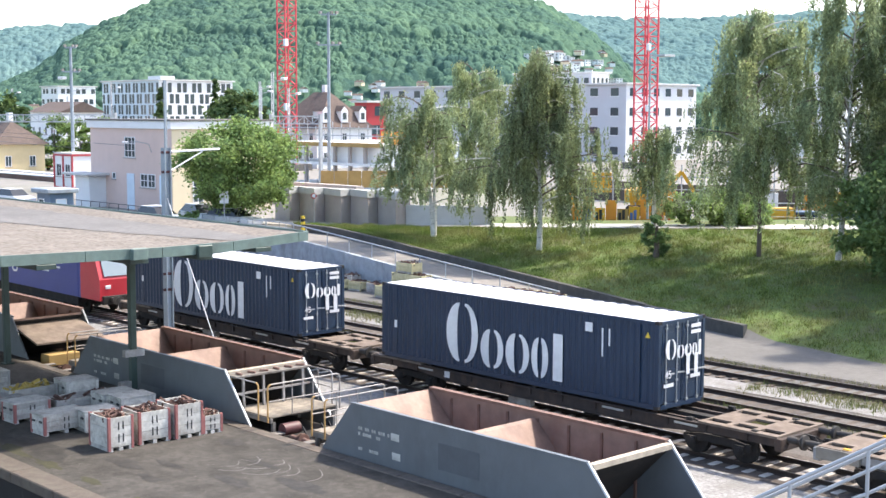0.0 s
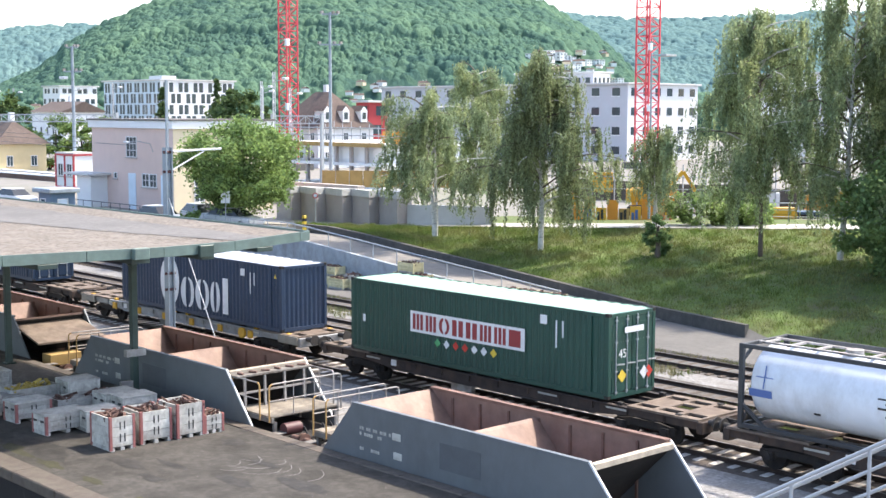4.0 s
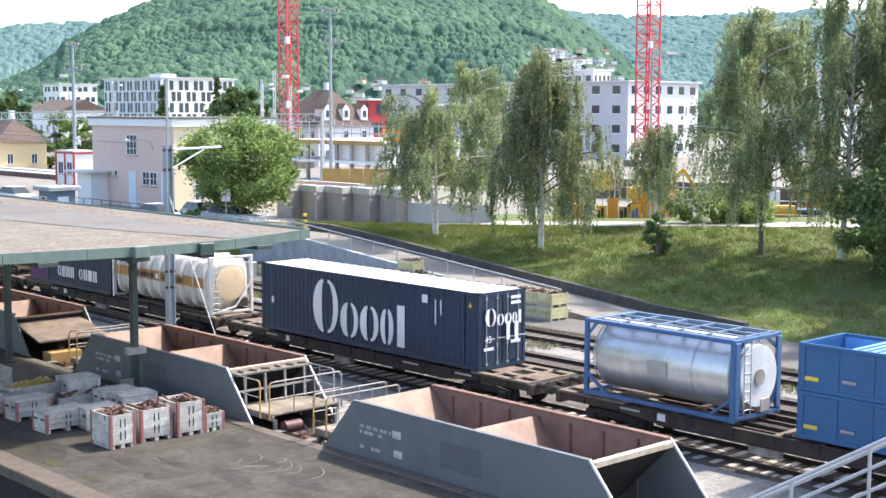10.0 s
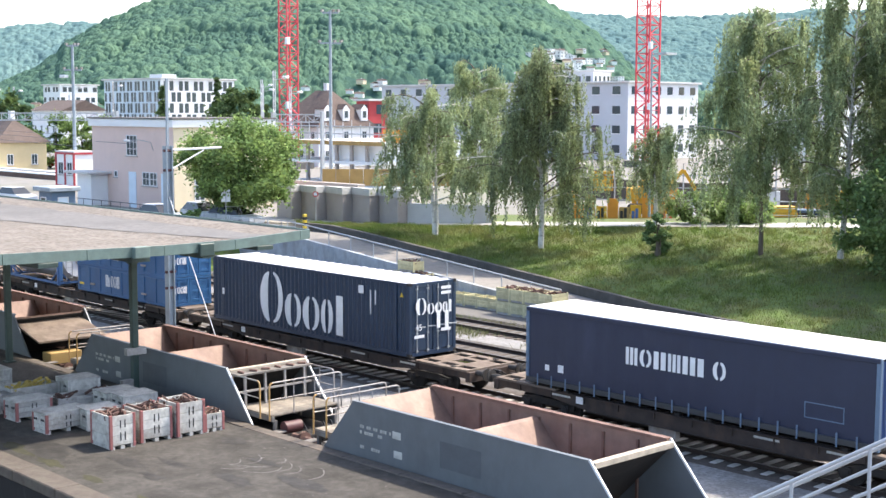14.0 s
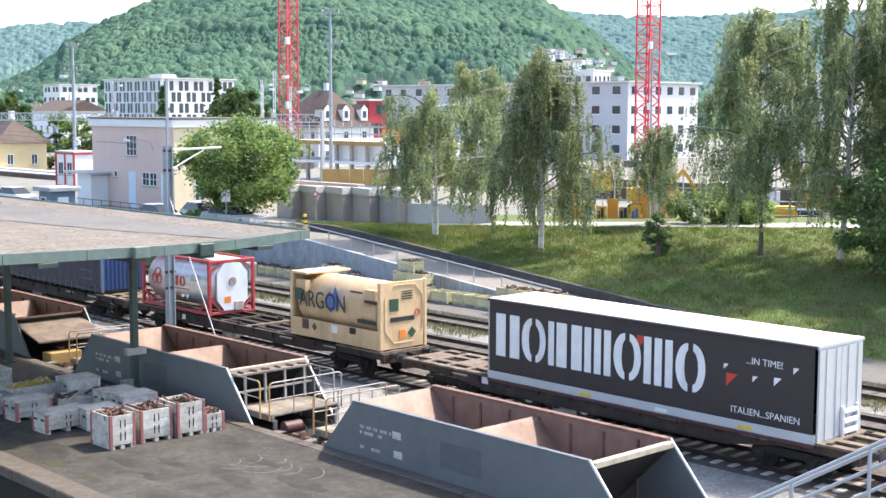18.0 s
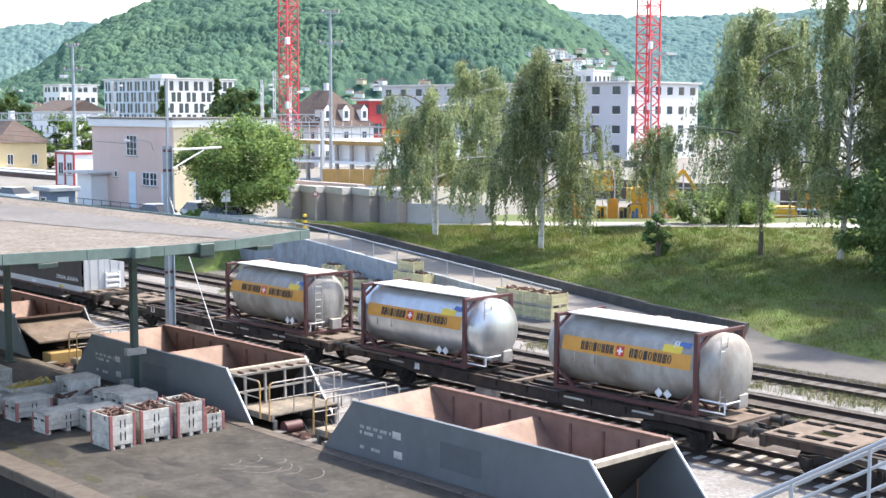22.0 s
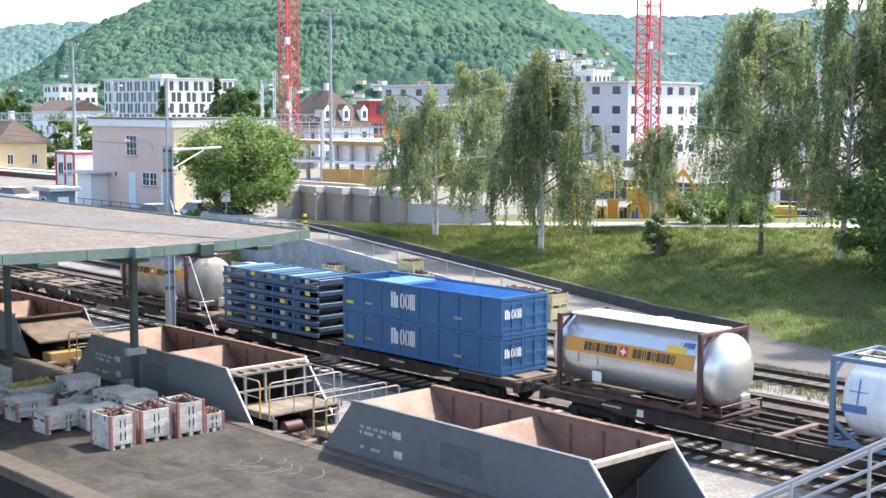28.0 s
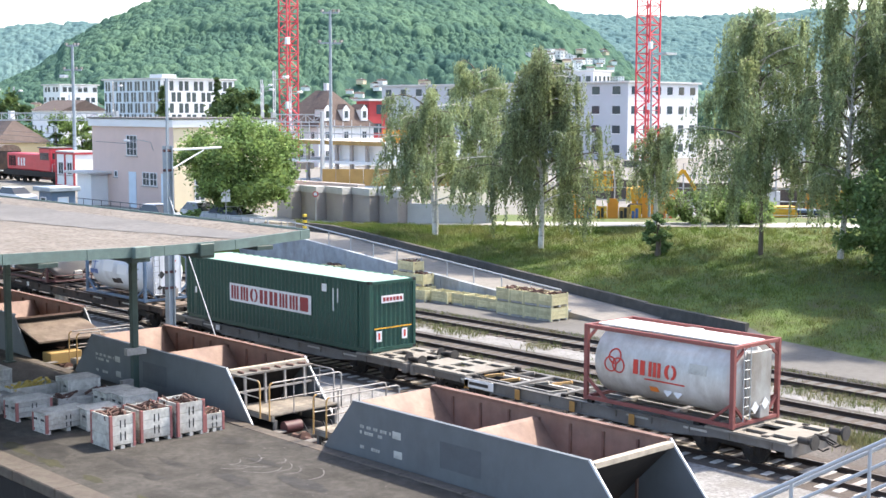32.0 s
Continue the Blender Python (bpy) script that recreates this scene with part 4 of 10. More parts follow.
    hoops = [((L + 0.2, s * 1.42), (L + 1.65, s * 1.42)) for s in (-1, 1)] + [((xx, -1.38), (xx, 1.38)) for xx in (L + 2.08, -2.0, -1.4)]
    for (xa, ya), (xb, yb) in (hoops if struts and not hooded else hoops[3:]):
        a, b = Vector((xa, ya, z + h)), Vector((xb, yb, z + h))
        d = (b - a).normalized()
        bm = bmesh.new()
        rod(bm, a + d * 0.1, b - d * 0.1, 0.024, 8)
        g = part("guard_rail", bm, M["pale_steel"], t, smooth=True)
        for p, w in ((a, d), (b, -d)):
            bm = bmesh.new()
            low = Vector((0, 0, 1))
            tube(bm, [p - low * (h + 0.12), p - low * 0.12, p + w * 0.03 - low * 0.04, p + w * 0.11], 0.027)
            part("guard_post", bm, M["yellow_rail"] if p.y < 0 else M["pale_steel"], g, "ochre painted post" if p.y < 0 else "", smooth=True)
        for q in ((0.33, 0.62) if (b - a).length > 2 else (0.5,)):
            bm = bmesh.new()
            rod(bm, a.lerp(b, q) - Vector((0, 0, h)), a.lerp(b, q), 0.02, 6)
            part("middle_post", bm, M["pale_steel"], g, smooth=True)
        bm = bmesh.new()
        rod(bm, a - Vector((0, 0, h * 0.5)), b - Vector((0, 0, h * 0.5)), 0.018, 6)
        part("middle_rail", bm, M["pale_steel"], g, smooth=True)
    return t


for hx in (-40.25, -25.45, -10.65):
    hopper_wagon(hx, hx < -30, hx < -15)

# ---------------------------------------------------------------- the train: flat wagons
CACHE = {}
TRAIN = []          # moving things with their x at the start
DECK = 1.18


def shared(key, make):
    if key not in CACHE:
        CACHE[key] = make()
    return CACHE[key]


def rides(ob, x, y=0.0, z=0.0):
    TRAIN.append((ob, x, y, z))
    ob.matrix_basis = pose(x, y, z)
    return ob


def wheel_mesh():
    bm = bmesh.new()
    rod(bm, (0, -0.07, 0), (0, 0.06, 0), 0.46, 22)
    rod(bm, (0, 0.05, 0), (0, 0.085, 0), 0.49, 22)
    rod(bm, (0, -0.12, 0), (0, -0.05, 0), 0.14, 12)
    return mesh_of(bm, M["wag_dark"], True, "wheel")


def bogie_frame_mesh():
    bm = bmesh.new()
    for s in (-1, 1):
        y = s * 1.02
        prism(bm, [(-1.25, 0.62), (-1.25, 0.42), (-0.9, 0.36), (-0.55, 0.48), (0.55, 0.48), (0.9, 0.36), (1.25, 0.42), (1.25, 0.62), (0.6, 0.72), (-0.6, 0.72)], "y", y - 0.06, y + 0.06)
        for x in (-0.9, 0.9):
            box(bm, x - 0.16, x + 0.16, y + s * 0.02, y + s * 0.16, 0.34, 0.6)
            rod(bm, (x, y, 0.46), (x, y + s * 0.20, 0.46), 0.11, 10)
            for d in (-0.22, 0.22):
                rod(bm, (x + d, y, 0.45), (x + d, y, 0.66), 0.06, 8)
    box(bm, -0.22, 0.22, -1.0, 1.0, 0.45, 0.78)
    return mesh_of(bm, M["wag_dark"], False, "bogie_frame")


def bogie(parent, x):
    b = put("bogie", shared("bogie", bogie_frame_mesh), parent, "dark cast steel bogie", at=(x, 0, 0))
    w = shared("wheel", wheel_mesh)
    for dx in (-0.9, 0.9):
        put("wheel", w, b, at=(dx, -0.79, 0.46))
        put("wheel", w, b, at=pose(dx, 0.79, 0.46, 0, 0, 180))


def buffer_mesh():
    bm = bmesh.new()
    rod(bm, (0, 0, 0), (0.36, 0, 0), 0.11, 12)
    rod(bm, (0.30, 0, 0), (0.52, 0, 0), 0.085, 12)
    rod(bm, (0.50, 0, 0), (0.56, 0, 0), 0.23, 18)
    return mesh_of(bm, M["worn_dark"], True, "buffer")


def coupling_mesh():
    bm = bmesh.new()
    bar(bm, (0, 0, 0), (0.4, 0, -0.02), 0.09, 0.14)
    tube(bm, [(0.35, -0.09, 0), (0.7, -0.09, -0.12), (0.7, 0.09, -0.12), (0.35, 0.09, 0)], 0.028)
    tube(bm, [(0.0, 0.35, 0.0), (0.25, 0.36, -0.25), (0.5, 0.34, -0.32), (0.7, 0.33, -0.2)], 0.025)
    tube(bm, [(0.0, -0.35, 0.0), (0.25, -0.36, -0.25), (0.5, -0.34, -0.32), (0.7, -0.33, -0.2)], 0.025)
    return mesh_of(bm, M["wag_dark"], True, "coupling")


def slotted_plate(bm, x0, x1, hw, z0, z1):
    """An end deck plate with long slots, built from its webs."""
    n = max(3, round((x1 - x0) / 1.0))
    t = 0.11
    xs = [x0]
    for i in range(n):
        a, b = x0 + (x1 - x0) * i / n, x0 + (x1 - x0) * (i + 1) / n
        xs += [a + t, b - t]
    xs.append(x1)
    ys = [-hw, -hw + 0.30, -0.62, -0.32, 0.32, 0.62, hw - 0.30, hw]
    grid = [[bm.verts.new((x, y, z1)) for y in ys] for x in xs]
    faces = []
    for i in range(len(xs) - 1):
        for j in range(len(ys) - 1):
            if i % 2 == 1 and j in (1, 3, 5) and not (j == 3 and i % 4 == 1):
                continue
            faces.append(bm.faces.new((grid[i][j], grid[i + 1][j], grid[i + 1][j + 1], grid[i][j + 1])))
    loose = [v for v in bm.verts if not v.link_faces]
    bmesh.ops.delete(bm, geom=loose, context="VERTS")
    bmesh.ops.solidify(bm, geom=faces, thickness=z1 - z0)


def flat_wagon(s0, s1, paint="wag_brown", deck="wag_deck", label="rusty brown container flat wagon", plates=None, sill=0.30, dz=0.0, yellow=False, plaque=False):
    """A bogie container wagon from headstock s0 to headstock s1."""
    L = s1 - s0
    t = thing("container_wagon", (0, 0, 0), label, "railway wagon", "wagons of the passing train")
    P, Dk = M[paint], M[deck]
    zt = DECK - 0.10 + dz
    for s in (-1, 1):
        bm = bmesh.new()
        y = s * 1.22
        # fish-bellied side sill with top and bottom flange
        box(bm, 0.05, L - 0.05, y - 0.012, y + 0.012, zt - 0.26, zt)
        prism(bm, [(2.6, zt - 0.26), (L - 2.6, zt - 0.26), (L - 4.3, zt - sill - 0.12), (4.3, zt - sill - 0.12)], "y", y - 0.012, y + 0.012)
        box(bm, 0.05, L - 0.05, y - 0.09, y + 0.09, zt - 0.02, zt)
        box(bm, 4.3, L - 4.3, y - 0.09, y + 0.09, zt - sill - 0.13, zt - sill - 0.11)
        for i in range(int(L / 1.5)):
            x = 1.2 + i * 1.5
            box(bm, x - 0.01, x + 0.01, y - 0.085, y + 0.085, zt - 0.255, zt - 0.02)
        part("side_sill", bm, P, t)
    ends = plates or 2.9
    for a, b in ((0.02, ends), (L - ends, L - 0.02)):
        bm = bmesh.new()
        slotted_plate(bm, a, b, 1.3, zt, zt + 0.07)
        part("end_deck", bm, Dk, t)
    bm = bmesh.new()
    box(bm, 0.3, L - 0.3, -0.17, 0.17, zt - 0.45, zt - 0.05)
    part("centre_sill", bm, M["wag_dark"], t)
    k = max(3, int((L - 2 * ends) / 1.9))
    for i in range(1, k):
        x = ends + (L - 2 * ends) * i / k
        part("cross_member", B(x - 0.11, x + 0.11, -1.2, 1.2, zt - 0.14, zt - 0.015 + 0.02 * (i % 2)), Dk if i % 3 == 0 else P, t)
    for i in range(1, 3):
        y = -0.66 if i == 1 else 0.66
        part("stringer", B(ends, L - ends, y - 0.06, y + 0.06, zt - 0.16, zt - 0.06), P, t)
    spig = shared("spigot" + paint, lambda: mesh_of(B(-0.11, 0.11, -0.09, 0.09, -0.05, 0.10, bev=0.02), M["wag_yellow" if yellow else "wag_dark"], name="spigot"))
    for x in (0.9, ends + 0.4, L / 2 - 0.6, L / 2 + 0.6, L - ends - 0.4, L - 0.9):
        for y in (-1.13, 1.13):
            put("spigot", spig, t, at=(x, y, zt + 0.045 - 0.04))
    for x, turn in ((0.0, 180), (L, 0)):
        sgn = 1 if turn == 0 else -1
        e = part("headstock", B(x - 0.12, x + 0.12, -1.28, 1.28, zt - 0.38, zt - 0.002, bev=0.015), P, t)
        for y in (-0.875, 0.875):
            put("buffer", shared("buffer", buffer_mesh), e, at=pose(x + sgn * 0.10, y, 1.03, 0, 0, turn))
        put("coupling", shared("coupling", coupling_mesh), e, at=pose(x + sgn * 0.1, 0, 1.0, 0, 0, turn))
    for x in (2.35, L - 2.35):
        bogie(t, x)
    part("brake_box", B(L * 0.40, L * 0.40 + 1.1, -1.20, -0.95, zt - sill - 0.42, zt - sill - 0.02, bev=0.02), M["pale_steel" if not yellow else "wag_grey"], t, "grey equipment box under the frame")
    part("brake_cylinder", B(L * 0.56, L * 0.56 + 0.7, -0.6, 0.1, zt - 0.72, zt - 0.42, bev=0.05), M["wag_dark"], t)
    pl = shared("sill_plate", lambda: mesh_of(B(-0.16, 0.16, -0.004, 0.004, -0.12, 0.12), M["mark"], name="sill_plate"))
    put("sill_plate", pl, t, "white card holder", at=(L * 0.23, -1.24, zt - 0.17))
    br = shared("sill_bar", lambda: mesh_of(B(-0.45, 0.45, -0.004, 0.004, -0.035, 0.035), M["crate_g"], name="sill_bar"))
    for x in (3.1, L - 3.4, L * 0.66):
        put("lettering_bar", br, t, at=(x, -1.24, zt - 0.13))
    if yellow:
        me = shared("sill_clamp", lambda: mesh_of(B(-0.17, 0.17, -0.05, 0.05, -0.20, 0.12, bev=0.02), M["wag_yellow"], name="clamp"))
        for i in range(6):
            put("clamp", me, t, "yellow folding clamp", at=(3.4 + i * (L - 7) / 5, -1.27, zt - 0.22))
        bm = bmesh.new()
        rod(bm, (L - 4.2, -1.36, zt - 0.25), (L - 4.2, -1.24, zt - 0.25), 0.24, 16)
        part("handwheel", bm, M["wag_yellow"], t, "yellow brake handwheel", smooth=True)
        for x0, x1 in ((0.02, 1.4), (L - 1.4, L - 0.02)):
            part("edge_beam", B(x0, x1, -1.36, -1.24, zt - 0.30, zt + 0.05, bev=0.01), M["wag_cream"], t)
    if plaque:
        part("name_plate", B(L * 0.18, L * 0.18 + 1.5, -1.36, -1.33, zt - 0.34, zt - 0.02, bev=0.006), M["mark"], t, "white plate with a black emblem")
        part("emblem_bar", B(L * 0.18 + 0.25, L * 0.18 + 1.25, -1.366, -1.36, zt - 0.24, zt - 0.12), M["mark_black"], t)
    return rides(t, s0, 0, 0)


# ---------------------------------------------------------------- the train: what it carries
def glyph(bm, x, z, w, h, kind="slot", t=0.22):
    """One plain mark of a painted sign: one, two or three upright bars, in the x-z plane."""
    if kind == "ring":
        ring_mark(bm, x, x + w, z, z + h, w * 0.3, w * 0.24, h * 0.16, 16)
        return
    n = {"block": 1, "three": 3}.get(kind, 2)
    g = w / (n + 0.45 * (n - 1))
    for i in range(n):
        a = x + i * g * 1.45
        box(bm, a, a + g, -0.004, 0.004, z, z + h)


def ring_mark(bm, x0, x1, z0, z1, left, right, top, n=12):
    """Two crescents that face each other, in the x-z plane, one heavier than the other."""
    cz, rz, mid = (z0 + z1) / 2, (z1 - z0) / 2, (x0 + x1) / 2
    gap = 0.085 * (x1 - x0)
    for side, heavy in ((-1, left), (1, right)):
        rx = (x1 - x0) / 2 - gap
        outer = [(mid + side * (gap + rx * math.cos(math.pi * (k / n - 0.5))), cz + rz * math.sin(math.pi * (k / n - 0.5))) for k in range(n + 1)]
        inner = [(mid + side * (gap + max(rx - heavy, 0.01) * math.cos(math.pi * (k / n - 0.5))), cz + (rz - top) * math.sin(math.pi * (k / n - 0.5))) for k in range(n + 1)]
        rows = [[bm.verts.new((x, y, z)) for x, z in line] for y in (-0.005, 0.001) for line in (outer, inner)]
        for k in range(n):
            for u, v in ((0, 1), (2, 3), (0, 2), (1, 3)):
                bm.faces.new((rows[u][k], rows[u][k + 1], rows[v][k + 1], rows[v][k]))
        for k in (0, n):
            bm.faces.new((rows[0][k], rows[1][k], rows[3][k], rows[2][k]))


def emblem_large():
    """The big white sign of the navy boxes, in plain shapes: pairs of crescents and bars."""
    out = []
    for x0, x1, z1, left, right, top in ((0.0, 1.22, 0.94, 0.42, 0.24, 0.10), (1.32, 2.16, 0.27, 0.30, 0.20, 0.09), (2.24, 3.08, 0.27, 0.30, 0.20, 0.09), (3.16, 3.74, 0.27, 0.20, 0.20, 0.16)):
        bm = bmesh.new()
        ring_mark(bm, x0, x1, -0.92, z1, left, right, top)
        out.append(mesh_of(bm, M["mark"], name="sign_crescent"))
    for x0, x1, z0, z1 in ((3.90, 4.22, -0.92, 0.46),):
        out.append(mesh_of(B(x0, x1, -0.005, 0.001, z0, z1, bev=0.002), M["mark"], name="sign_bar"))
    return out


def wave_panel(L, z0, z1, depth=0.036, period=0.278):
    """Corrugated sheet in the x-z plane, ridges towards -y."""
    n = round(L / period)
    p = L / n
    xs, ys = [], []
    for i in range(n):
        for f, d in ((0.0, 0), (0.26, 0), (0.50, 1), (0.76, 1)):
            xs.append((i + f) * p)
            ys.append(d * depth)
    xs.append(L)
    ys.append(0)
    v = [(x, y, z) for z in (z0, z1) for x, y in zip(xs, ys)]
    k = len(xs)
    return v, [(i, i + 1, k + i + 1, k + i) for i in range(k - 1)]


def roof_panel(L, hw, z, period=0.56):
    n = round(L / period)
    p = L / n
    v, f = [], []
    for i in range(n):
        for g, d in ((0.0, 0), (0.42, 0), (0.5, 0.02), (0.92, 0.02)):
            v += [((i + g) * p, -hw, z - d), ((i + g) * p, hw, z - d)]
    v += [(L, -hw, z), (L, hw, z)]
    f = [(2 * i, 2 * i + 2, 2 * i + 3, 2 * i + 1) for i in range(len(v) // 2 - 1)]
    return v, f


def side_marks(t, L, H, dark=False):
    b = shared("code_bar", lambda: mesh_of(B(-0.05, 0.05, -0.004, 0.004, -0.48, 0.48), M["mark"], name="code_bar"))
    put("code_bar", b, t, at=pose(L - 2.35, -1.252, H - 0.95) @ Matrix.Diagonal((0.7, 1, 1.0, 1)))
    put("code_bar", b, t, at=pose(L - 2.05, -1.252, H - 0.75) @ Matrix.Diagonal((0.7, 1, 0.6, 1)))
    pl = shared("side_plate", lambda: mesh_of(B(-0.16, 0.16, -0.004, 0.004, -0.16, 0.16), M["mark"], name="side_plate"))
    put("side_plate", pl, t, "white stencil plate", at=(L - 2.95, -1.252, H - 0.5))
    put("side_plate", pl, t, "white stencil plate", at=pose(0.85, -1.252, H * 0.46) @ Matrix.Diagonal((0.5, 1, 0.9, 1)))


def box_container(s, L, paint, roof, label, sign=None, doors=True, s_end=None, H=2.896, z=DECK, end_mark=None, purple=False, marks=True):
    """A corrugated steel container with its front end at s."""
    t = thing("shipping_container", (0, 0, 0), label, "container", "containers on the train")
    hw = 1.25
    P = M[paint]
    v, f = wave_panel(L - 0.24, 0.16, H - 0.12)
    me = shared(("wave", L, paint, H), lambda: raw("side_panel", v, f, P))
    put("side_panel", me, t, at=(0.12, -hw + 0.012, 0))
    put("side_panel", me, t, at=pose(L - 0.12, hw - 0.012, 0, 0, 0, 180))
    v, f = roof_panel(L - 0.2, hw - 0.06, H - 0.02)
    put("roof_panel", shared(("roof", L, roof, H), lambda: raw("roof_panel", v, f, M[roof])), t, "pale corrugated roof", at=(0.1, 0, 0))
    part("floor", B(0.1, L - 0.1, -hw + 0.06, hw - 0.06, 0.08, 0.16), M["wag_dark"], t)
    def rails():
        bm = bmesh.new()
        box(bm, 0.1, L - 0.1, -hw, -hw + 0.07, 0.0, 0.17)
        return mesh_of(bm, P, name="bottom_rail")
    me = shared(("brail", L, paint), rails)
    put("bottom_rail", me, t)
    put("bottom_rail", me, t, at=pose(L, 0, 0, 0, 0, 180))
    me = shared(("trail", L, roof, H), lambda: mesh_of(B(0.1, L - 0.1, -hw, -hw + 0.07, H - 0.125, H - 0.012), P, name="top_rail"))
    put("top_rail", me, t)
    put("top_rail", me, t, at=pose(L, 0, 0, 0, 0, 180))
    pm = shared(("post", paint, H), lambda: mesh_of(B(-0.085, 0.085, -0.075, 0.075, 0.1, H - 0.1, bev=0.012), P, name="corner_post"))
    cm = shared("casting" + roof, lambda: mesh_of(B(-0.09, 0.09, -0.081, 0.081, -0.06, 0.06, bev=0.012), M["wag_dark"], name="corner_casting"))
    for x in (0.09, L - 0.09):
        for y in (-hw + 0.078, hw - 0.078):
            put("corner_post", pm, t, at=(x, y, 0))
            put("corner_casting", cm, t, at=(x, y, 0.06))
            put("corner_casting", cm, t, at=(x, y, H - 0.055))
    if L > 13:      # the lifting posts of a long box
        for x in (0.85, L - 0.85):
            put("lifting_post", pm, t, at=pose(x, -hw + 0.070, 0))
    # front end, corrugated; rear end, doors or corrugated
    v, f = wave_panel(2 * hw - 0.3, 0.16, H - 0.12, 0.04, 0.24)
    em = shared(("end", paint, H), lambda: raw("end_panel", v, f, P))
    put("end_panel", em, t, at=pose(0.06, hw - 0.15, 0, 0, 0, -90))
    if doors:
        dm = shared(("door", paint, H), lambda: door_mesh(P, H))
        rm = shared("lock_rod", lambda: rod_mesh(H))
        for y0 in (-1.1, 0.01):
            d = put("door", dm, t, at=(L - 0.07, y0, 0))
            for k in (0.25, 0.82):
                put("lock_rod", rm, d, "galvanised locking rod", at=(0.07, k, 0))
    else:
        put("end_panel", em, t, at=pose(L - 0.06, -hw + 0.15, 0, 0, 0, 90))
    part("end_sill", B(L - 0.12, L, -hw + 0.16, hw - 0.16, 0.0, 0.16), P, t)
    part("end_header", B(L - 0.12, L - 0.004, -hw + 0.16, hw - 0.16, H - 0.14, H - 0.02), P, t)
    if marks:
        side_marks(t, L, H)
    return rides(t, s, 0, z)


def door_mesh(P, H):
    bm = bmesh.new()
    box(bm, 0, 0.04, 0.01, 1.08, 0.18, H - 0.15)
    n = 4
    for i in range(n):
        z0 = 0.25 + (H - 0.5) * i / n
        box(bm, 0.03, 0.055, 0.06, 1.03, z0, z0 + (H - 0.5) / n - 0.14)
    return mesh_of(bm, P, name="door")


def rod_mesh(H):
    bm = bmesh.new()
    rod(bm, (0, 0, 0.12), (0, 0, H - 0.1), 0.022, 8)
    for z in (0.2, 0.9, 1.9, H - 0.25):
        box(bm, -0.03, 0.03, -0.05, 0.05, z - 0.03, z + 0.03)
    bar(bm, (0.02, 0, 1.15), (0.02, 0.42, 1.12), 0.03, 0.05)
    return mesh_of(bm, M["galv"], True, "lock_rod")


def navy_box(s, tall_doors=True, paint="navy"):
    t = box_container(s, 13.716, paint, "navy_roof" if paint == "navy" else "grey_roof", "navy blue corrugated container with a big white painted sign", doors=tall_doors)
    em = shared("emblem_large", emblem_large)
    for e in em:
        put("sign_bar", e, t, at=Matrix.Translation((3.75, -1.25, 1.42)) @ Matrix.Diagonal((1.385, 1, 1.20, 1)))
    L = 13.716
    if tall_doors:
        for e in em:
            put("sign_bar", e, t, at=Matrix.Translation((L + 0.075, -0.98, 1.95)) @ Matrix.Rotation(radians(90), 4, "Z") @ Matrix.Diagonal((0.45, 1, 0.36, 1)))
        words("45", 0.36, M["mark"], t, Matrix.Translation((L + 0.072, -0.82, 1.12)) @ FACE_X, "size_mark")
        sb = shared("door_bar", lambda: mesh_of(B(-0.004, 0.004, -0.26, 0.26, -0.06, 0.06), M["mark"], name="door_bar"))
        for y, z in ((-0.8, 0.78), (0.62, 2.62), (0.62, 2.42), (0.62, 0.95)):
            put("door_bar", sb, t, at=(L + 0.078, y, z))
        col = shared("door_col", lambda: mesh_of(B(-0.004, 0.004, -0.09, 0.09, -0.35, 0.35), M["mark"], name="door_bar"))
        put("door_bar", col, t, at=(L + 0.078, 0.66, 1.35))
        put("door_bar", col, t, at=(L + 0.078, 0.22, 1.38))
    tri = shared("warn_tri", tri_mesh)
    put("warning_triangle", tri, t, "small yellow warning triangle", at=(L - 0.45, -1.252, 2.42))
    return t


def tri_mesh():
    bm = bmesh.new()
    prism(bm, [(-0.10, -0.09), (0.10, -0.09), (0, 0.11)], "y", -0.004, 0.004)
    return mesh_of(bm, M["mark_yellow"], name="warning_triangle")


def sign_block(t, x, z, w, h, n, board, ink, kinds=("three", "three", "ring", "pair", "pair", "three", "three", "block"), bare=False, y=-1.252):
    """A painted name board: a pale board with a row of plain dark marks."""
    if not bare:
        part("sign_board", B(x, x + w, y, y + 0.006, z, z + h), M[board], t)
    bm = bmesh.new()
    g = w / (n + 0.25)
    for i in range(n):
        glyph(bm, x + g * (i + 0.2), z + 0.13 * h, g * 0.78, 0.74 * h, kinds[i % len(kinds)])
    pieces("sign_bar", bm, M[ink], t, at=(0, y - 0.005, 0))


def diamond_mesh(material):
    bm = bmesh.new()
    prism(bm, [(0, -0.17), (0.17, 0), (0, 0.17), (-0.17, 0)], "y", -0.004, 0.004)
    return mesh_of(bm, M[material], name="placard")


def diamonds(t, spots, y=-1.256, turn=0):
    for x, z, m in spots:
        put("placard", shared("dia" + m, lambda: diamond_mesh(m)), t, at=pose(x, y, z, 0, 0, turn))


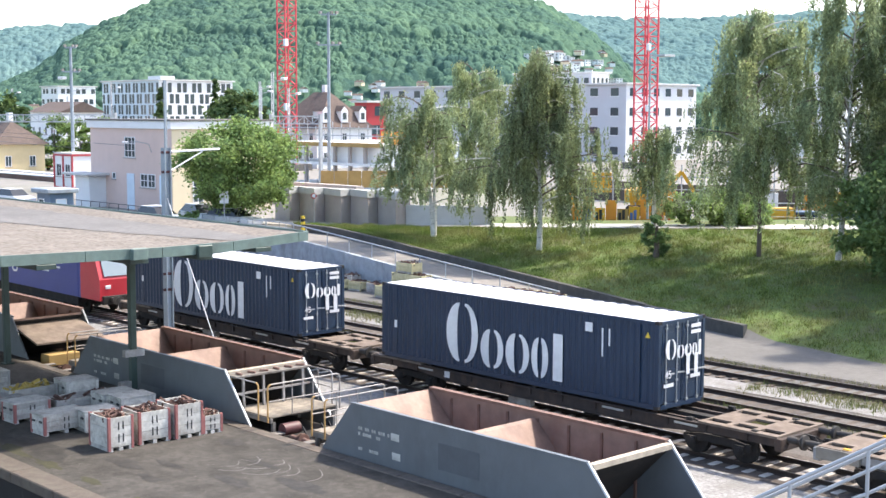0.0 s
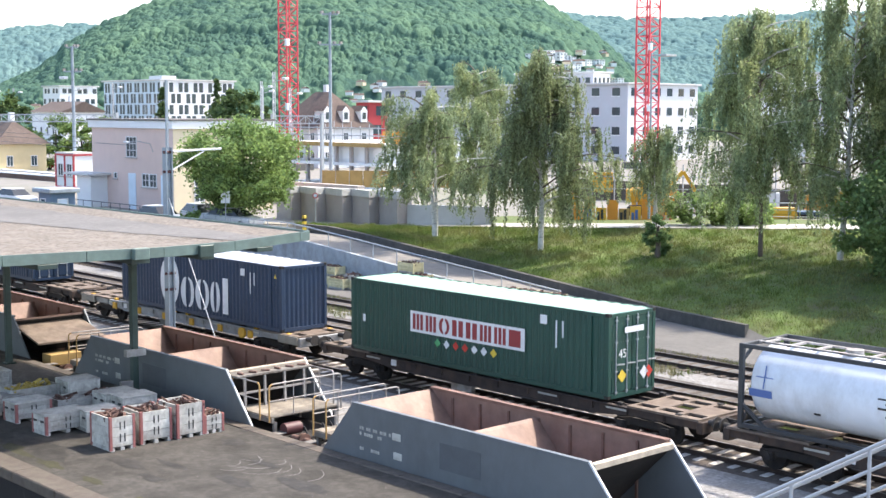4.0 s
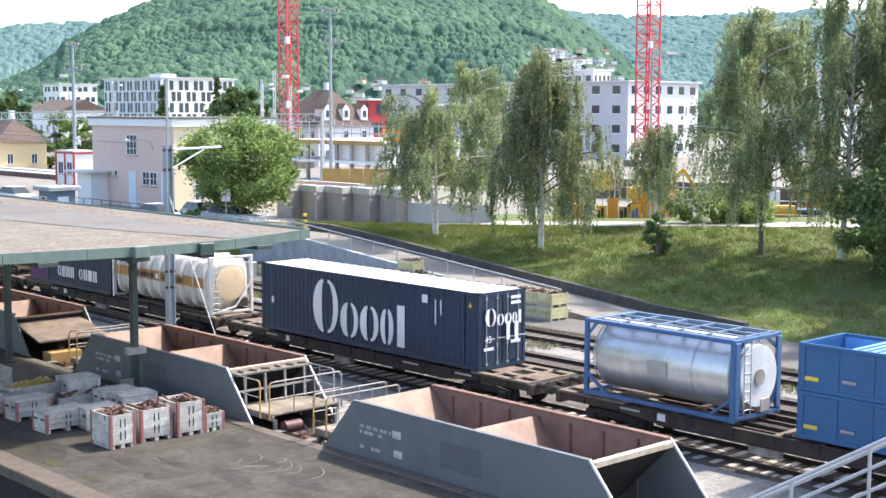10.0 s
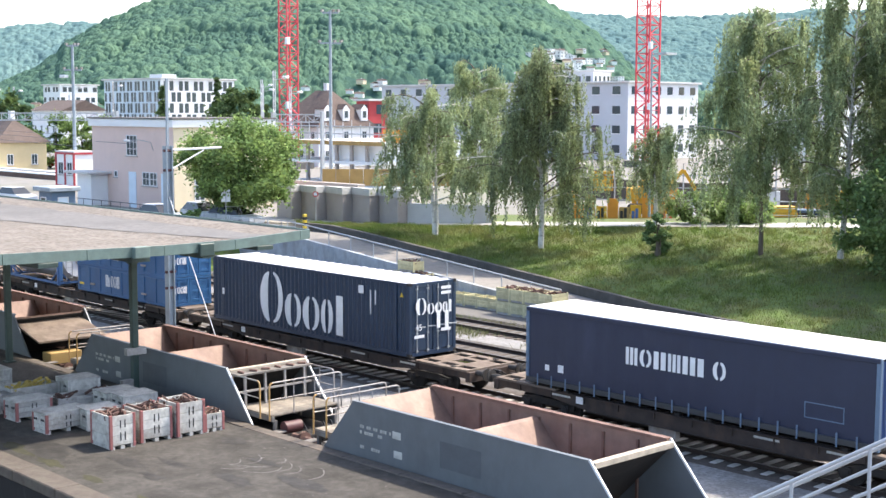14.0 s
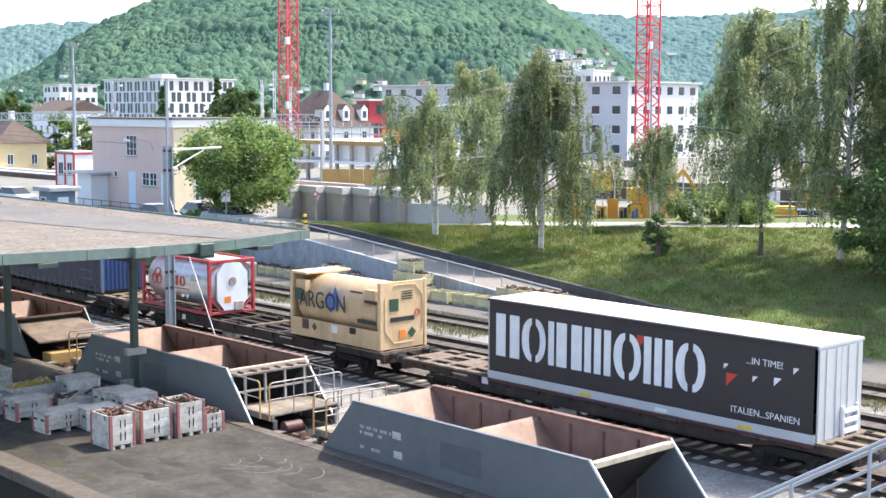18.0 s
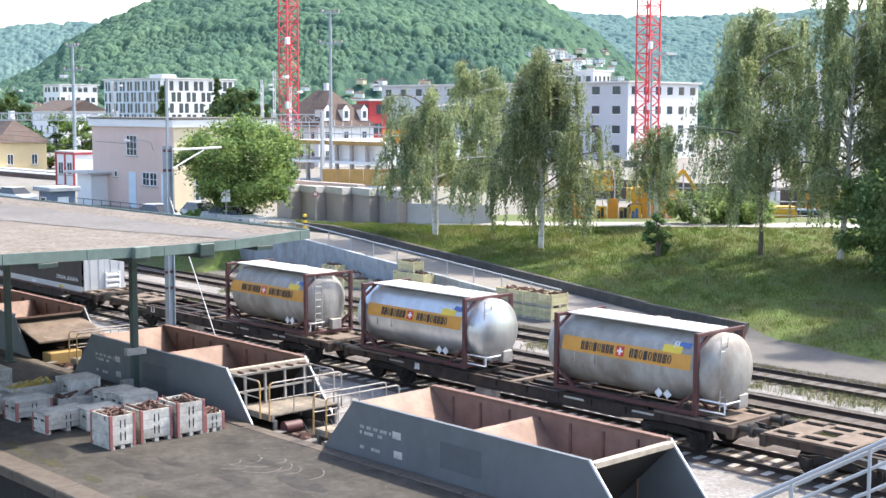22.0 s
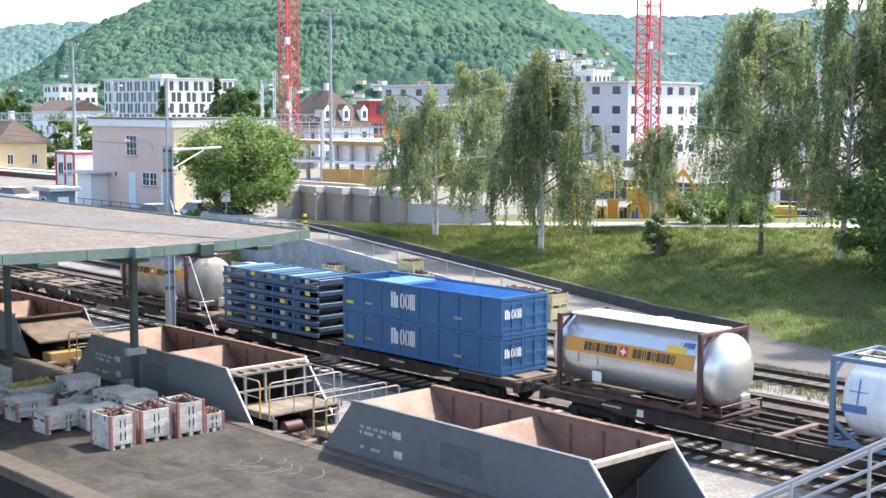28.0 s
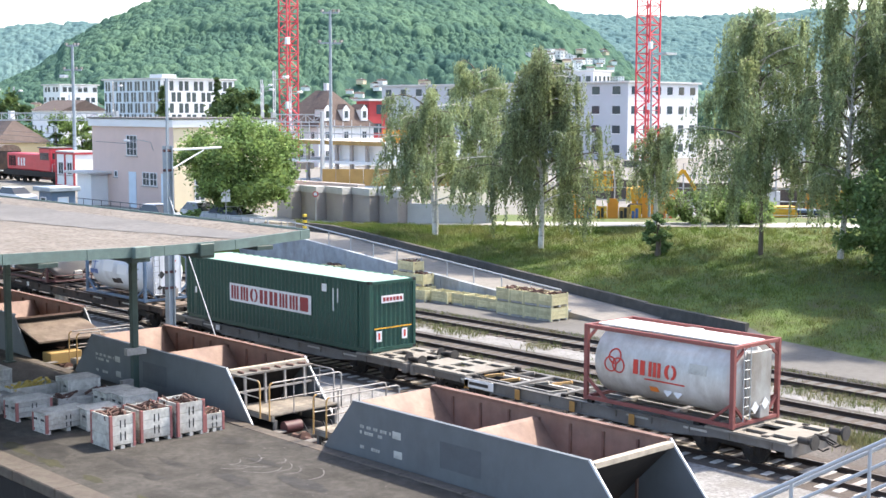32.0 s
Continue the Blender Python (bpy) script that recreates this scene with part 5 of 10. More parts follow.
def green_box(s, front):
    L = 13.6
    t = box_container(s, L, "green", "green_roof", "dark green corrugated container with a red and white name board", doors=front)
    sign_block(t, 3.65, 1.12, 6.1, 0.82, 8, "mark", "mark_red")
    if front:
        diamonds(t, [(5.2 + i * 0.5, 0.85, m) for i, m in enumerate(("mark_lgreen", "mark", "mark_scar", "mark_scar", "mark", "mark", "mark_yellow"))])
        words("45", 0.42, M["mark"], t, Matrix.Translation((L + 0.072, -0.6, 1.5)) @ FACE_X, "size_mark")
        diamonds(t, [], 0)
        for y, m in ((-0.62, "mark_yellow"), (0.55, "mark"), (0.8, "mark_scar")):
            put("placard", shared("dia" + m, lambda: diamond_mesh(m)), t, at=Matrix.Translation((L + 0.075, y, 0.75)) @ Matrix.Rotation(radians(90), 4, "Z") @ Matrix.Scale(1.35, 4))
        part("end_board", B(L + 0.07, L + 0.078, -0.5, 0.5, 2.2, 2.4), M["mark"], t)
    else:
        part("end_board", B(L - 0.01, L + 0.012, -0.62, 0.55, 1.98, 2.28), M["mark"], t, "small red and white board")
        bm = bmesh.new()
        for i in range(6):
            box(bm, L + 0.012, L + 0.02, -0.55 + i * 0.18, -0.42 + i * 0.18, 2.05, 2.21)
        part("end_sign", bm, M["mark_red"], t)
        part("end_stripe", B(L - 0.005, L + 0.012, -1.0, 1.0, 0.93, 0.98), M["wag_yellow"], t, "orange reflective stripe")
        for y in (-0.75, 0.62):
            part("end_plate", B(L - 0.005, L + 0.012, y - 0.14, y + 0.14, 0.42, 0.85), M["mark"], t)
            part("end_plate_mark", B(L + 0.012, L + 0.018, y - 0.05, y + 0.05, 0.5, 0.78), M["mark_scar"], t)
    return t


def slate_box(s):
    L = 9.1
    t = box_container(s, L, "slate", "navy_roof", "slate blue container with a purple end and white marks", doors=False, marks=False)
    v, f = wave_panel(2.1, 0.17, 2.77)
    put("purple_panel", raw("purple_panel", v, f, M["purple"]), t, "purple painted section", at=(0.16, -1.243, 0))
    for z in (1.72, 0.85):
        bm = bmesh.new()
        prism(bm, [(0.35, z + 0.62), (1.35, z + 0.62), (1.72, z + 0.2), (0.8, z + 0.2)], "y", -1.256, -1.25)
        part("emblem_sheet", bm, M["mark"], t)
        bm = bmesh.new()
        prism(bm, [(0.8, z + 0.19), (1.72, z + 0.19), (1.35, z - 0.18), (0.35, z - 0.18)], "y", -1.256, -1.25)
        part("emblem_shade", bm, M["mark_black"], t)
    sign_block(t, 3.25, 0.42, 2.05, 0.78, 4, "mark", "mark", ("ring", "three", "pair", "pair"), True)
    sign_block(t, 5.65, 0.42, 2.15, 0.78, 4, "mark", "mark", ("ring", "pair", "block", "pair"), True)
    code = shared("code_dot", lambda: mesh_of(B(-0.055, 0.055, -0.003, 0.003, -0.05, 0.05), M["mark"], name="code_mark"))
    for z, spots in ((2.45, (0, 1, 2, 4, 5, 6, 8, 9, 11)), (2.24, (3, 4, 6, 7))):
        for i in spots:
            put("code_mark", code, t, at=(6.65 + i * 0.155, -1.253, z))
    return t


def frame_bars(t, L, H, material, hw=1.22, posts=True, side_top=True, braces=True, w=0.13):
    """The open frame of a tank container."""
    m = M[material]
    me = shared(("fpost", material, H), lambda: mesh_of(B(-0.08, 0.08, -0.07, 0.07, 0, H, bev=0.015), m, name="frame_post"))
    for x in (0.08, L - 0.08):
        for y in (-hw, hw):
            put("frame_post", me, t, at=(x, y, 0))
    for z, on in ((0.09, True), (H - 0.07, side_top)):
        if on:
            me = shared(("frail", material, L, z), lambda: mesh_of(B(0.14, L - 0.14, -0.055, 0.055, -0.065, 0.065, bev=0.01), m, name="side_rail"))
            for y in (-hw, hw):
                put("side_rail", me, t, at=(0, y, z))
    for x in (0.08, L - 0.08):
        for z in (0.09, H - 0.07):
            me = shared(("fcross", material), lambda: mesh_of(B(-0.06, 0.06, -hw + 0.06, hw - 0.06, -0.06, 0.06, bev=0.01), m, name="cross_rail"))
            put("cross_rail", me, t, at=(x, 0, z))
        if braces:
            for sy in (-1, 1):
                for za, zb, ye in ((H - 0.55, H - 0.1, 0.55), (0.75, 0.1, 0.5)):
                    bm = bmesh.new()
                    bar(bm, (x, sy * (hw - 0.03), za), (x, sy * ye, zb), 0.08)
                    part("end_brace", bm, m, t)
    if braces:
        for sy in (-1, 1):
            for xa, xb in ((0.12, 0.95), (L - 0.12, L - 0.95)):
                bm = bmesh.new()
                bar(bm, (xa, sy * hw, 0.75), (xb, sy * hw, 0.12), 0.09)
                part("side_brace", bm, m, t)


def tank_shell(x0, x1, r, zc, material, dish=0.42, ry=None, seg=36):
    """A lying tank with dished ends."""
    ry = ry or r
    prof = []
    n = 7
    for i in range(n):
        a = math.pi / 2 * i / n
        prof.append((x0 + dish * (1 - math.sin(a)) if False else x0 + dish - dish * math.cos(a), math.sin(a)))
    prof += [(x0 + dish, 1.0), (x1 - dish, 1.0)]
    for i in range(n - 1, -1, -1):
        a = math.pi / 2 * i / n
        prof.append((x1 - dish + dish * math.cos(a), math.sin(a)))
    v, f = [], []
    for x, k in prof:
        k = max(k, 0.001)
        for j in range(seg):
            a = 2 * math.pi * j / seg
            v.append((x, ry * k * math.cos(a), zc + r * k * math.sin(a)))
    for i in range(len(prof) - 1):
        for j in range(seg):
            j2 = (j + 1) % seg
            f.append((i * seg + j, i * seg + j2, (i + 1) * seg + j2, (i + 1) * seg + j))
    return raw("tank_shell", v, f, material, True)


def band(x0, x1, r, zc, a0, a1, material, lift=0.006, n=8):
    """A painted band on a tank's near side between two heights (angles from level, degrees)."""
    v, f = [], []
    for i in range(n + 1):
        a = radians(a0 + (a1 - a0) * i / n)
        for x in (x0, x1):
            v.append((x, -(r + lift) * math.cos(a), zc + (r + lift) * math.sin(a)))
    f = [(2 * i, 2 * i + 1, 2 * i + 3, 2 * i + 2) for i in range(n)]
    return raw("band", v, f, material, True)


def hoop(x, r, zc, w, material, lift=0.012, seg=36):
    v, f = [], []
    for j in range(seg):
        a = 2 * math.pi * j / seg
        for dx in (-w / 2, w / 2):
            v.append((x + dx, (r + lift) * math.cos(a), zc + (r + lift) * math.sin(a)))
    f = [(2 * j, 2 * j + 1, (2 * j + 3) % (2 * seg), (2 * j + 2) % (2 * seg)) for j in range(seg)]
    return raw("hoop", v, f, material, True)


def ladder(t, x, y, z0, z1, material, axis="y", w=0.36):
    bm = bmesh.new()
    d = (0, w / 2, 0) if axis == "y" else (w / 2, 0, 0)
    for s in (-1, 1):
        rod(bm, (x + s * d[0], y + s * d[1], z0), (x + s * d[0], y + s * d[1], z1), 0.02, 6)
    z = z0 + 0.15
    while z < z1:
        rod(bm, (x - d[0], y - d[1], z), (x + d[0], y + d[1], z), 0.015, 6)
        z += 0.29
    part("ladder", bm, M[material], t, smooth=True)


def marks_on_tank(t, r, zc, x, z, w, h, n, ink, board=None):
    """A row of plain marks standing just off a tank's flank."""
    y = -math.sqrt(max(r * r - (z + h / 2 - zc) ** 2, 0.01)) - 0.012
    tilt = math.degrees(math.asin((z + h / 2 - zc) / r))
    bm = bmesh.new()
    g = w / n
    kinds = ("pair", "three", "ring", "block", "ring", "three")
    for i in range(n):
        glyph(bm, g * i, -h / 2, g * 0.76, h, kinds[i % 6], 0.26)
    part("lettering", bm, M[ink], t, at=pose(x, y, z + h / 2, -tilt, 0, 0))


def lettered_tank(s, L=6.058, H=2.6, shell="alu", frame="frame_maroon", label="", belt=None, overhang=0.0, side_top=True, white_walk=True, ladder_end=True, r=1.17, hoops=None, end_cap=None, z=DECK):
    t = thing("tank_container", (0, 0, 0), label, "tank container", "tank containers on the train")
    frame_bars(t, L, H, frame, side_top=side_top)
    zc = 0.18 + r
    over = overhang
    put("tank", tank_shell(0.10 - over, L - 0.10 + over, r, zc, M[shell], 0.5 if over else 0.36), t, "cylindrical tank with dished ends")
    for x in hoops or ():
        put("hoop", hoop(x, r, zc, 0.06, M["steel_bright"]), t, "bright steel strap")
    if belt:
        put("band", band(0.3, L - 0.35, r, zc, 2, 26, M[belt]), t, "ochre yellow lettering band")
        marks_on_tank(t, r, zc, 1.15, zc + 0.14, 1.45, 0.30, 8, "mark_black")
        marks_on_tank(t, r, zc, 3.25, zc + 0.14, 1.75, 0.30, 9, "mark_black")
        y = -math.sqrt(r * r - 0.29 ** 2) - 0.014
        sh = part("shield", B(-0.17, 0.17, -0.004, 0.004, -0.17, 0.17, bev=0.003), M["mark_scar"], t, "small red shield with a white cross", at=pose(2.85, y, zc + 0.29, -14.3))
        bm = bmesh.new()
        box(bm, -0.12, 0.12, -0.008, 0.002, -0.035, 0.035)
        box(bm, -0.035, 0.035, -0.009, 0.002, -0.12, 0.12)
        part("cross", bm, M["mark"], sh)
    if white_walk:
        part("walkway", B(0.2, L - 0.2, -0.78, 0.62, H - 0.05, H + 0.0, bev=0.01), M["walkway"], t, "pale sheet walkway on top")
        part("manhole", B(L / 2 - 0.3, L / 2 + 0.3, 0.6, 1.0, H - 0.22, H - 0.02, bev=0.05), M["pale_steel"], t)
    if ladder_end:
        ladder(t, L + 0.03 + over * 0.6, -0.62, 0.2, H - 0.1, "galv")
    part("outlet_box", B(L - 0.2 + over * 0.7, L + 0.05 + over * 0.7, 0.1, 0.62, 0.16, 0.6, bev=0.02), M["pale_steel"], t)
    return rides(t, s, 0, z)


def frameless_marks(t, r, zc, spots):
    """Small printed panels on a tank's near flank."""
    for x, z, w, h, m in spots:
        y = -math.sqrt(max(r * r - (z - zc) ** 2, 0.01)) - 0.010
        tilt = math.degrees(math.asin(max(-0.95, min(0.95, (z - zc) / r))))
        part("label_panel", B(-w / 2, w / 2, -0.004, 0.004, -h / 2, h / 2), M[m], t, at=pose(x, y, z, -tilt, 0, 0))


def end_plates(t, x, spots):
    for y, z, m, k in spots:
        put("placard", shared("dia" + m, lambda: diamond_mesh(m)), t, at=Matrix.Translation((x, y, z)) @ Matrix.Rotation(radians(90), 4, "Z") @ Matrix.Scale(k, 4))


def squircle(r_y, r_z, zc, k, n=40):
    """Rounded-square section of a bulk tank: (y, z) points, k from 2 (round) upwards (boxy)."""
    out = []
    for i in range(n):
        a = 2 * math.pi * i / n
        c, s = math.cos(a), math.sin(a)
        out.append((r_y * math.copysign(abs(c) ** (2 / k), c), zc + r_z * math.copysign(abs(s) ** (2 / k), s)))
    return out


def ribbed_bulk(s):
    """White 30 ft bulk tank with bulging bays between deep ribs, and a tan band."""
    L, H = 9.1, 2.72
    t = thing("tank_container", (0, 0, 0), "white ribbed bulk tank container with a tan band, stained with rust", "tank container", "tank containers on the train")
    zc, rz = 0.2 + 1.2, 1.2
    ribs = [0.62 + i * 0.985 for i in range(9)]
    edges = [0.2] + ribs + [L - 0.45]
    v, f = [], []
    n = 40
    rows = []
    for a, b in zip(edges, edges[1:]):
        for q in (0.02, 0.16, 0.5, 0.84, 0.98):
            x = a + (b - a) * q
            d = 0.10 * (1 - (2 * q - 1) ** 2)
            rows.append((x, 1.06 + d, rz - 0.08 + d * 0.7))
    rows = [(0.12, 0.7, 0.8)] + rows + [(L - 0.30, 0.98, 1.05), (L - 0.18, 0.72, 0.78), (L - 0.12, 0.02, 0.02)]
    for x, ry, rr in rows:
        v += [(x, y, z) for y, z in squircle(ry, rr, zc, 2.9, n)]
    f = [(i * n + j, i * n + (j + 1) % n, (i + 1) * n + (j + 1) % n, (i + 1) * n + j) for i in range(len(rows) - 1) for j in range(n)]
    put("tank", raw("tank_shell", v, f, M["bulk_white"], True), t, "bulging white shell, grimy between the ribs")
    outer, inner = squircle(1.235, rz + 0.03, zc, 4.2, n), squircle(1.03, rz - 0.14, zc, 3.2, n)
    bm = bmesh.new()
    rings = [[bm.verts.new((x, y, z)) for y, z in sec] for x, sec in ((-0.085, inner), (-0.07, outer), (0.07, outer), (0.085, inner))]
    for u, w in zip(rings, rings[1:]):
        for j in range(n):
            bm.faces.new((u[j], u[(j + 1) % n], w[(j + 1) % n], w[j]))
    me = mesh_of(bm, M["frame_white"], True, "rib")
    for x in ribs:
        put("rib", me, t, at=(x, 0, 0))
    for x0, x1 in zip([0.16] + ribs, ribs + [L - 0.5]):     # the band steps in and out over bays and ribs
        part("band", B(x0 + 0.075, x1 - 0.075, -1.172, -1.15, 1.20, 1.68), M["tan_band"], t, "tan painted band")
    for x in ribs:
        part("band", B(x - 0.075, x + 0.075, -1.243, -1.236, 1.20, 1.68), M["tan_band"], t)
    bm = bmesh.new()
    for i in range(9):
        glyph(bm, 2.4 + i * 0.2, 1.31, 0.14, 0.25, ("pair", "three", "ring")[i % 3])
        glyph(bm, 4.8 + i * 0.22, 1.31, 0.15, 0.25, ("ring", "pair", "three")[i % 3])
    part("sign_row", bm, M["wag_brown"], t, at=(0, -1.252, 0))
    part("shield", B(4.32, 4.56, -1.256, -1.25, 1.32, 1.56), M["mark"], t)
    for x in (0.09, L - 0.09):
        for y in (-1.15, 1.15):
            part("frame_post", B(x - 0.08, x + 0.08, y - 0.08, y + 0.08, 0, H, bev=0.015), M["frame_white"], t)
        for z in (0.07, H - 0.07):
            part("cross_rail", B(x - 0.06, x + 0.06, -1.07, 1.07, z - 0.06, z + 0.06, bev=0.01), M["frame_white"], t)
    for y in (-1.14, 1.14):
        part("side_rail", B(0.17, L - 0.17, y - 0.05, y + 0.05, 0.0, 0.12, bev=0.01), M["wag_brown"], t)
    part("walkway", B(0.3, L - 0.5, -0.45, 0.45, zc + rz + 0.035, zc + rz + 0.075, bev=0.01), M["walkway"], t, "pale grating walkway on top")
    for i in range(5):
        bm = bmesh.new()
        rod(bm, (1.25 + i * 1.6, 0.55, zc + rz - 0.1), (1.25 + i * 1.6, 0.55, zc + rz + 0.1), 0.27, 16)
        part("hatch", bm, M["frame_white"], t, smooth=True)
    ladder(t, L + 0.03, -0.88, 0.1, H, "frame_white")
    put("end_disc", tank_shell(L - 0.2, L - 0.06, 0.86, zc, M["cream_tank"], 0.06), t, "cream dished end")
    bm = bmesh.new()
    bar(bm, (L - 0.02, 0.2, 0.3), (L - 0.02, 1.15, 1.5), 0.07)
    bar(bm, (L - 0.02, 0.2, 0.3), (L + 0.05, -0.9, 0.12), 0.07)
    part("end_brace", bm, M["frame_white"], t)
    part("discharge_gear", B(L - 0.25, L - 0.02, 0.35, 0.95, 0.25, 0.7, bev=0.05), M["wag_brown"], t)
    return rides(t, s, 0, DECK)


def open_bin(s, z, sign):
    """A bright blue open-topped bin with panelled sides."""
    L, H, hw = 9.1, 1.42, 1.25
    t = thing("roll_off_bin", (0, 0, 0), "bright blue open-topped steel bin with white marks", "container", "stacked blue bins")
    if "bin_side" not in CACHE:
        bm = bmesh.new()
        box(bm, 0.08, L - 0.08, -hw + 0.03, -hw + 0.07, 0.1, H - 0.06)
        for i in range(9):
            x = 0.08 + (L - 0.2) * i / 8
            box(bm, x - 0.02, x + 0.14, -hw, -hw + 0.035, 0.12, H - 0.08)
        box(bm, 0.0, L, -hw - 0.01, -hw + 0.09, H - 0.12, H, bev=0.02)
        box(bm, 0.0, L, -hw - 0.005, -hw + 0.09, 0.0, 0.13, bev=0.02)
        CACHE["bin_side"] = mesh_of(bm, M["tipes"], name="side_panel")
        bm = bmesh.new()
        box(bm, 0.1, L - 0.1, -hw + 0.071, -hw + 0.085, 0.14, H - 0.02)
        CACHE["bin_lining"] = mesh_of(bm, M["tipes_in"], name="lining")
        bm = bmesh.new()
        box(bm, -0.03, 0.03, -1.2, 1.2, 0.06, H - 0.06)
        CACHE["bin_post"] = mesh_of(B(0.031, 0.07, -0.06, 0.06, 0.1, H - 0.1), M["tipes"], name="end_post")
        box(bm, -0.04, 0.08, -1.24, 1.24, H - 0.12, H - 0.004)
        box(bm, -0.04, 0.08, -1.24, 1.24, 0.004, 0.12)
        for y0, y1 in ((-1.12, -0.04), (0.04, 1.12)):
            for z0, z1 in ((0.2, 0.3), (0.64, 0.74), (H - 0.28, H - 0.18)):
                box(bm, 0.02, 0.065, y0, y1, z0, z1)
        CACHE["bin_end"] = mesh_of(bm, M["tipes"], name="end_wall")
        CACHE["bin_floor"] = mesh_of(B(0.1, L - 0.1, -1.16, 1.16, 0.04, 0.10), M["tipes_in"], name="floor")
        CACHE["bin_latch"] = mesh_of(B(-0.22, 0.22, -0.05, 0.02, -0.05, 0.05, bev=0.015), M["pale_steel"], name="latch")
        bm = bmesh.new()
        for i, k in enumerate(("pair", "block", "ring", "ring", "three")):
            glyph(bm, i * 0.30 - (0.07 if i > 1 else 0), 0, 0.11 if k == "block" else 0.27, 0.62 if i != 1 else 0.5, k, 0.26)
        CACHE["bin_sign"] = bm
    put("side_panel", CACHE["bin_side"], t)
    put("side_panel", CACHE["bin_side"], t, at=pose(L, 0, 0, 0, 0, 180))
    put("lining", CACHE["bin_lining"], t, "pale blue inside")
    put("lining", CACHE["bin_lining"], t, "pale blue inside", at=pose(L, 0, 0, 0, 0, 180))
    put("end_wall", CACHE["bin_end"], t, at=(L - 0.08, 0, 0))
    put("end_wall", CACHE["bin_end"], t, at=pose(0.08, 0, 0, 0, 0, 180))
    for y in (-1.18, -0.6, -0.07, 0.07, 0.6, 1.18):
        put("end_post", CACHE["bin_post"], t, at=(L - 0.08, y, 0))
        put("end_post", CACHE["bin_post"], t, at=pose(0.08, y, 0, 0, 0, 180))
    put("floor", CACHE["bin_floor"], t)
    for x in (1.7, 6.9):
        put("latch", CACHE["bin_latch"], t, "worn steel latch", at=(x, -hw - 0.02, 0.45))
    pieces("sign_bar", CACHE["bin_sign"].copy(), M["mark"], t, "white rounded marks", at=(3.05, -hw - 0.015, 0.45))
    pieces("sign_bar", CACHE["bin_sign"].copy(), M["mark"], t, "white rounded marks", at=Matrix.Translation((L + 0.006, -1.05, 0.62)) @ Matrix.Rotation(radians(90), 4, "Z") @ Matrix.Diagonal((0.62, 1, 0.55, 1)))
    part("plate", B(0.25, 0.7, -hw - 0.012, -hw - 0.004, 0.33, 0.45), M["mark_yellow"], t)
    if z > 2:
        me = mesh_of(B(-0.09, 0.09, -1.1, 1.1, H - 0.16, H - 0.06), M["tipes_in"], name="cross_tie")
        for i in range(6):
            put("cross_tie", me, t, at=(1.6 + i * 0.28, 0, 0))
    return rides(t, s, 0, z)


def rack_stack(s):
    """Five folded flat racks strapped into a pile; each is a thing of its own."""
    L, hw = 7.05, 1.22
    for k in range(5):
        t = thing("flat_rack", (0, 0, 0), "folded blue steel flat rack in a strapped pile", "flat rack", "folded flat racks")
        h = 0.5
        for sy in (-1, 1):
            bm = bmesh.new()
            for i in range(8):
                x0 = 0.1 + i * (L - 0.2) / 8
                if i % 3 != 1:
                    box(bm, x0, x0 + 0.6, sy * hw - 0.06, sy * hw + 0.06, 0.22, h - 0.05, bev=0.01)
            box(bm, 0, L, sy * hw - 0.07, sy * hw + 0.07, 0.02, 0.2, bev=0.015)
            box(bm, 0, L, sy * hw - 0.03, sy * hw + 0.05, h - 0.10, h - 0.02, bev=0.01)
            part("side_beam", bm, M["rack_blue"], t)
        part("deck", B(0.08, L - 0.08, -hw + 0.08, hw - 0.08, 0.12, 0.2), M["worn_dark"], t)
        for x in (0.06, L - 0.06):
            bm = bmesh.new()
            box(bm, x - 0.06, x + 0.06, -hw + 0.08, hw - 0.08, 0.24, 0.44, bev=0.02)
            part("end_wall", bm, M["rack_blue"], t)
        for x in (0.5, 2.4, 4.6, 6.4):
            part("plate", B(x - 0.16, x + 0.16, -hw - 0.075, -hw - 0.062, 0.26, 0.42), M["crate_g" if (k + int(x)) % 3 else "mark_yellow"], t)
        if k == 4:
            for i in range(9):
                part("slat", B(0.3 + i * 0.75, 0.75 + i * 0.75, -hw + 0.1, hw - 0.1, 0.42, 0.46), M["rack_blue" if i % 3 else "tipes_in"], t)
            for x in (1.9, 3.9, 5.5):
                part("strap", B(x - 0.03, x + 0.03, -hw - 0.09, hw + 0.09, -2.0, 0.475), M["tipes"], t, "blue lashing strap")
        rides(t, s, 0, DECK + 0.505 * k)


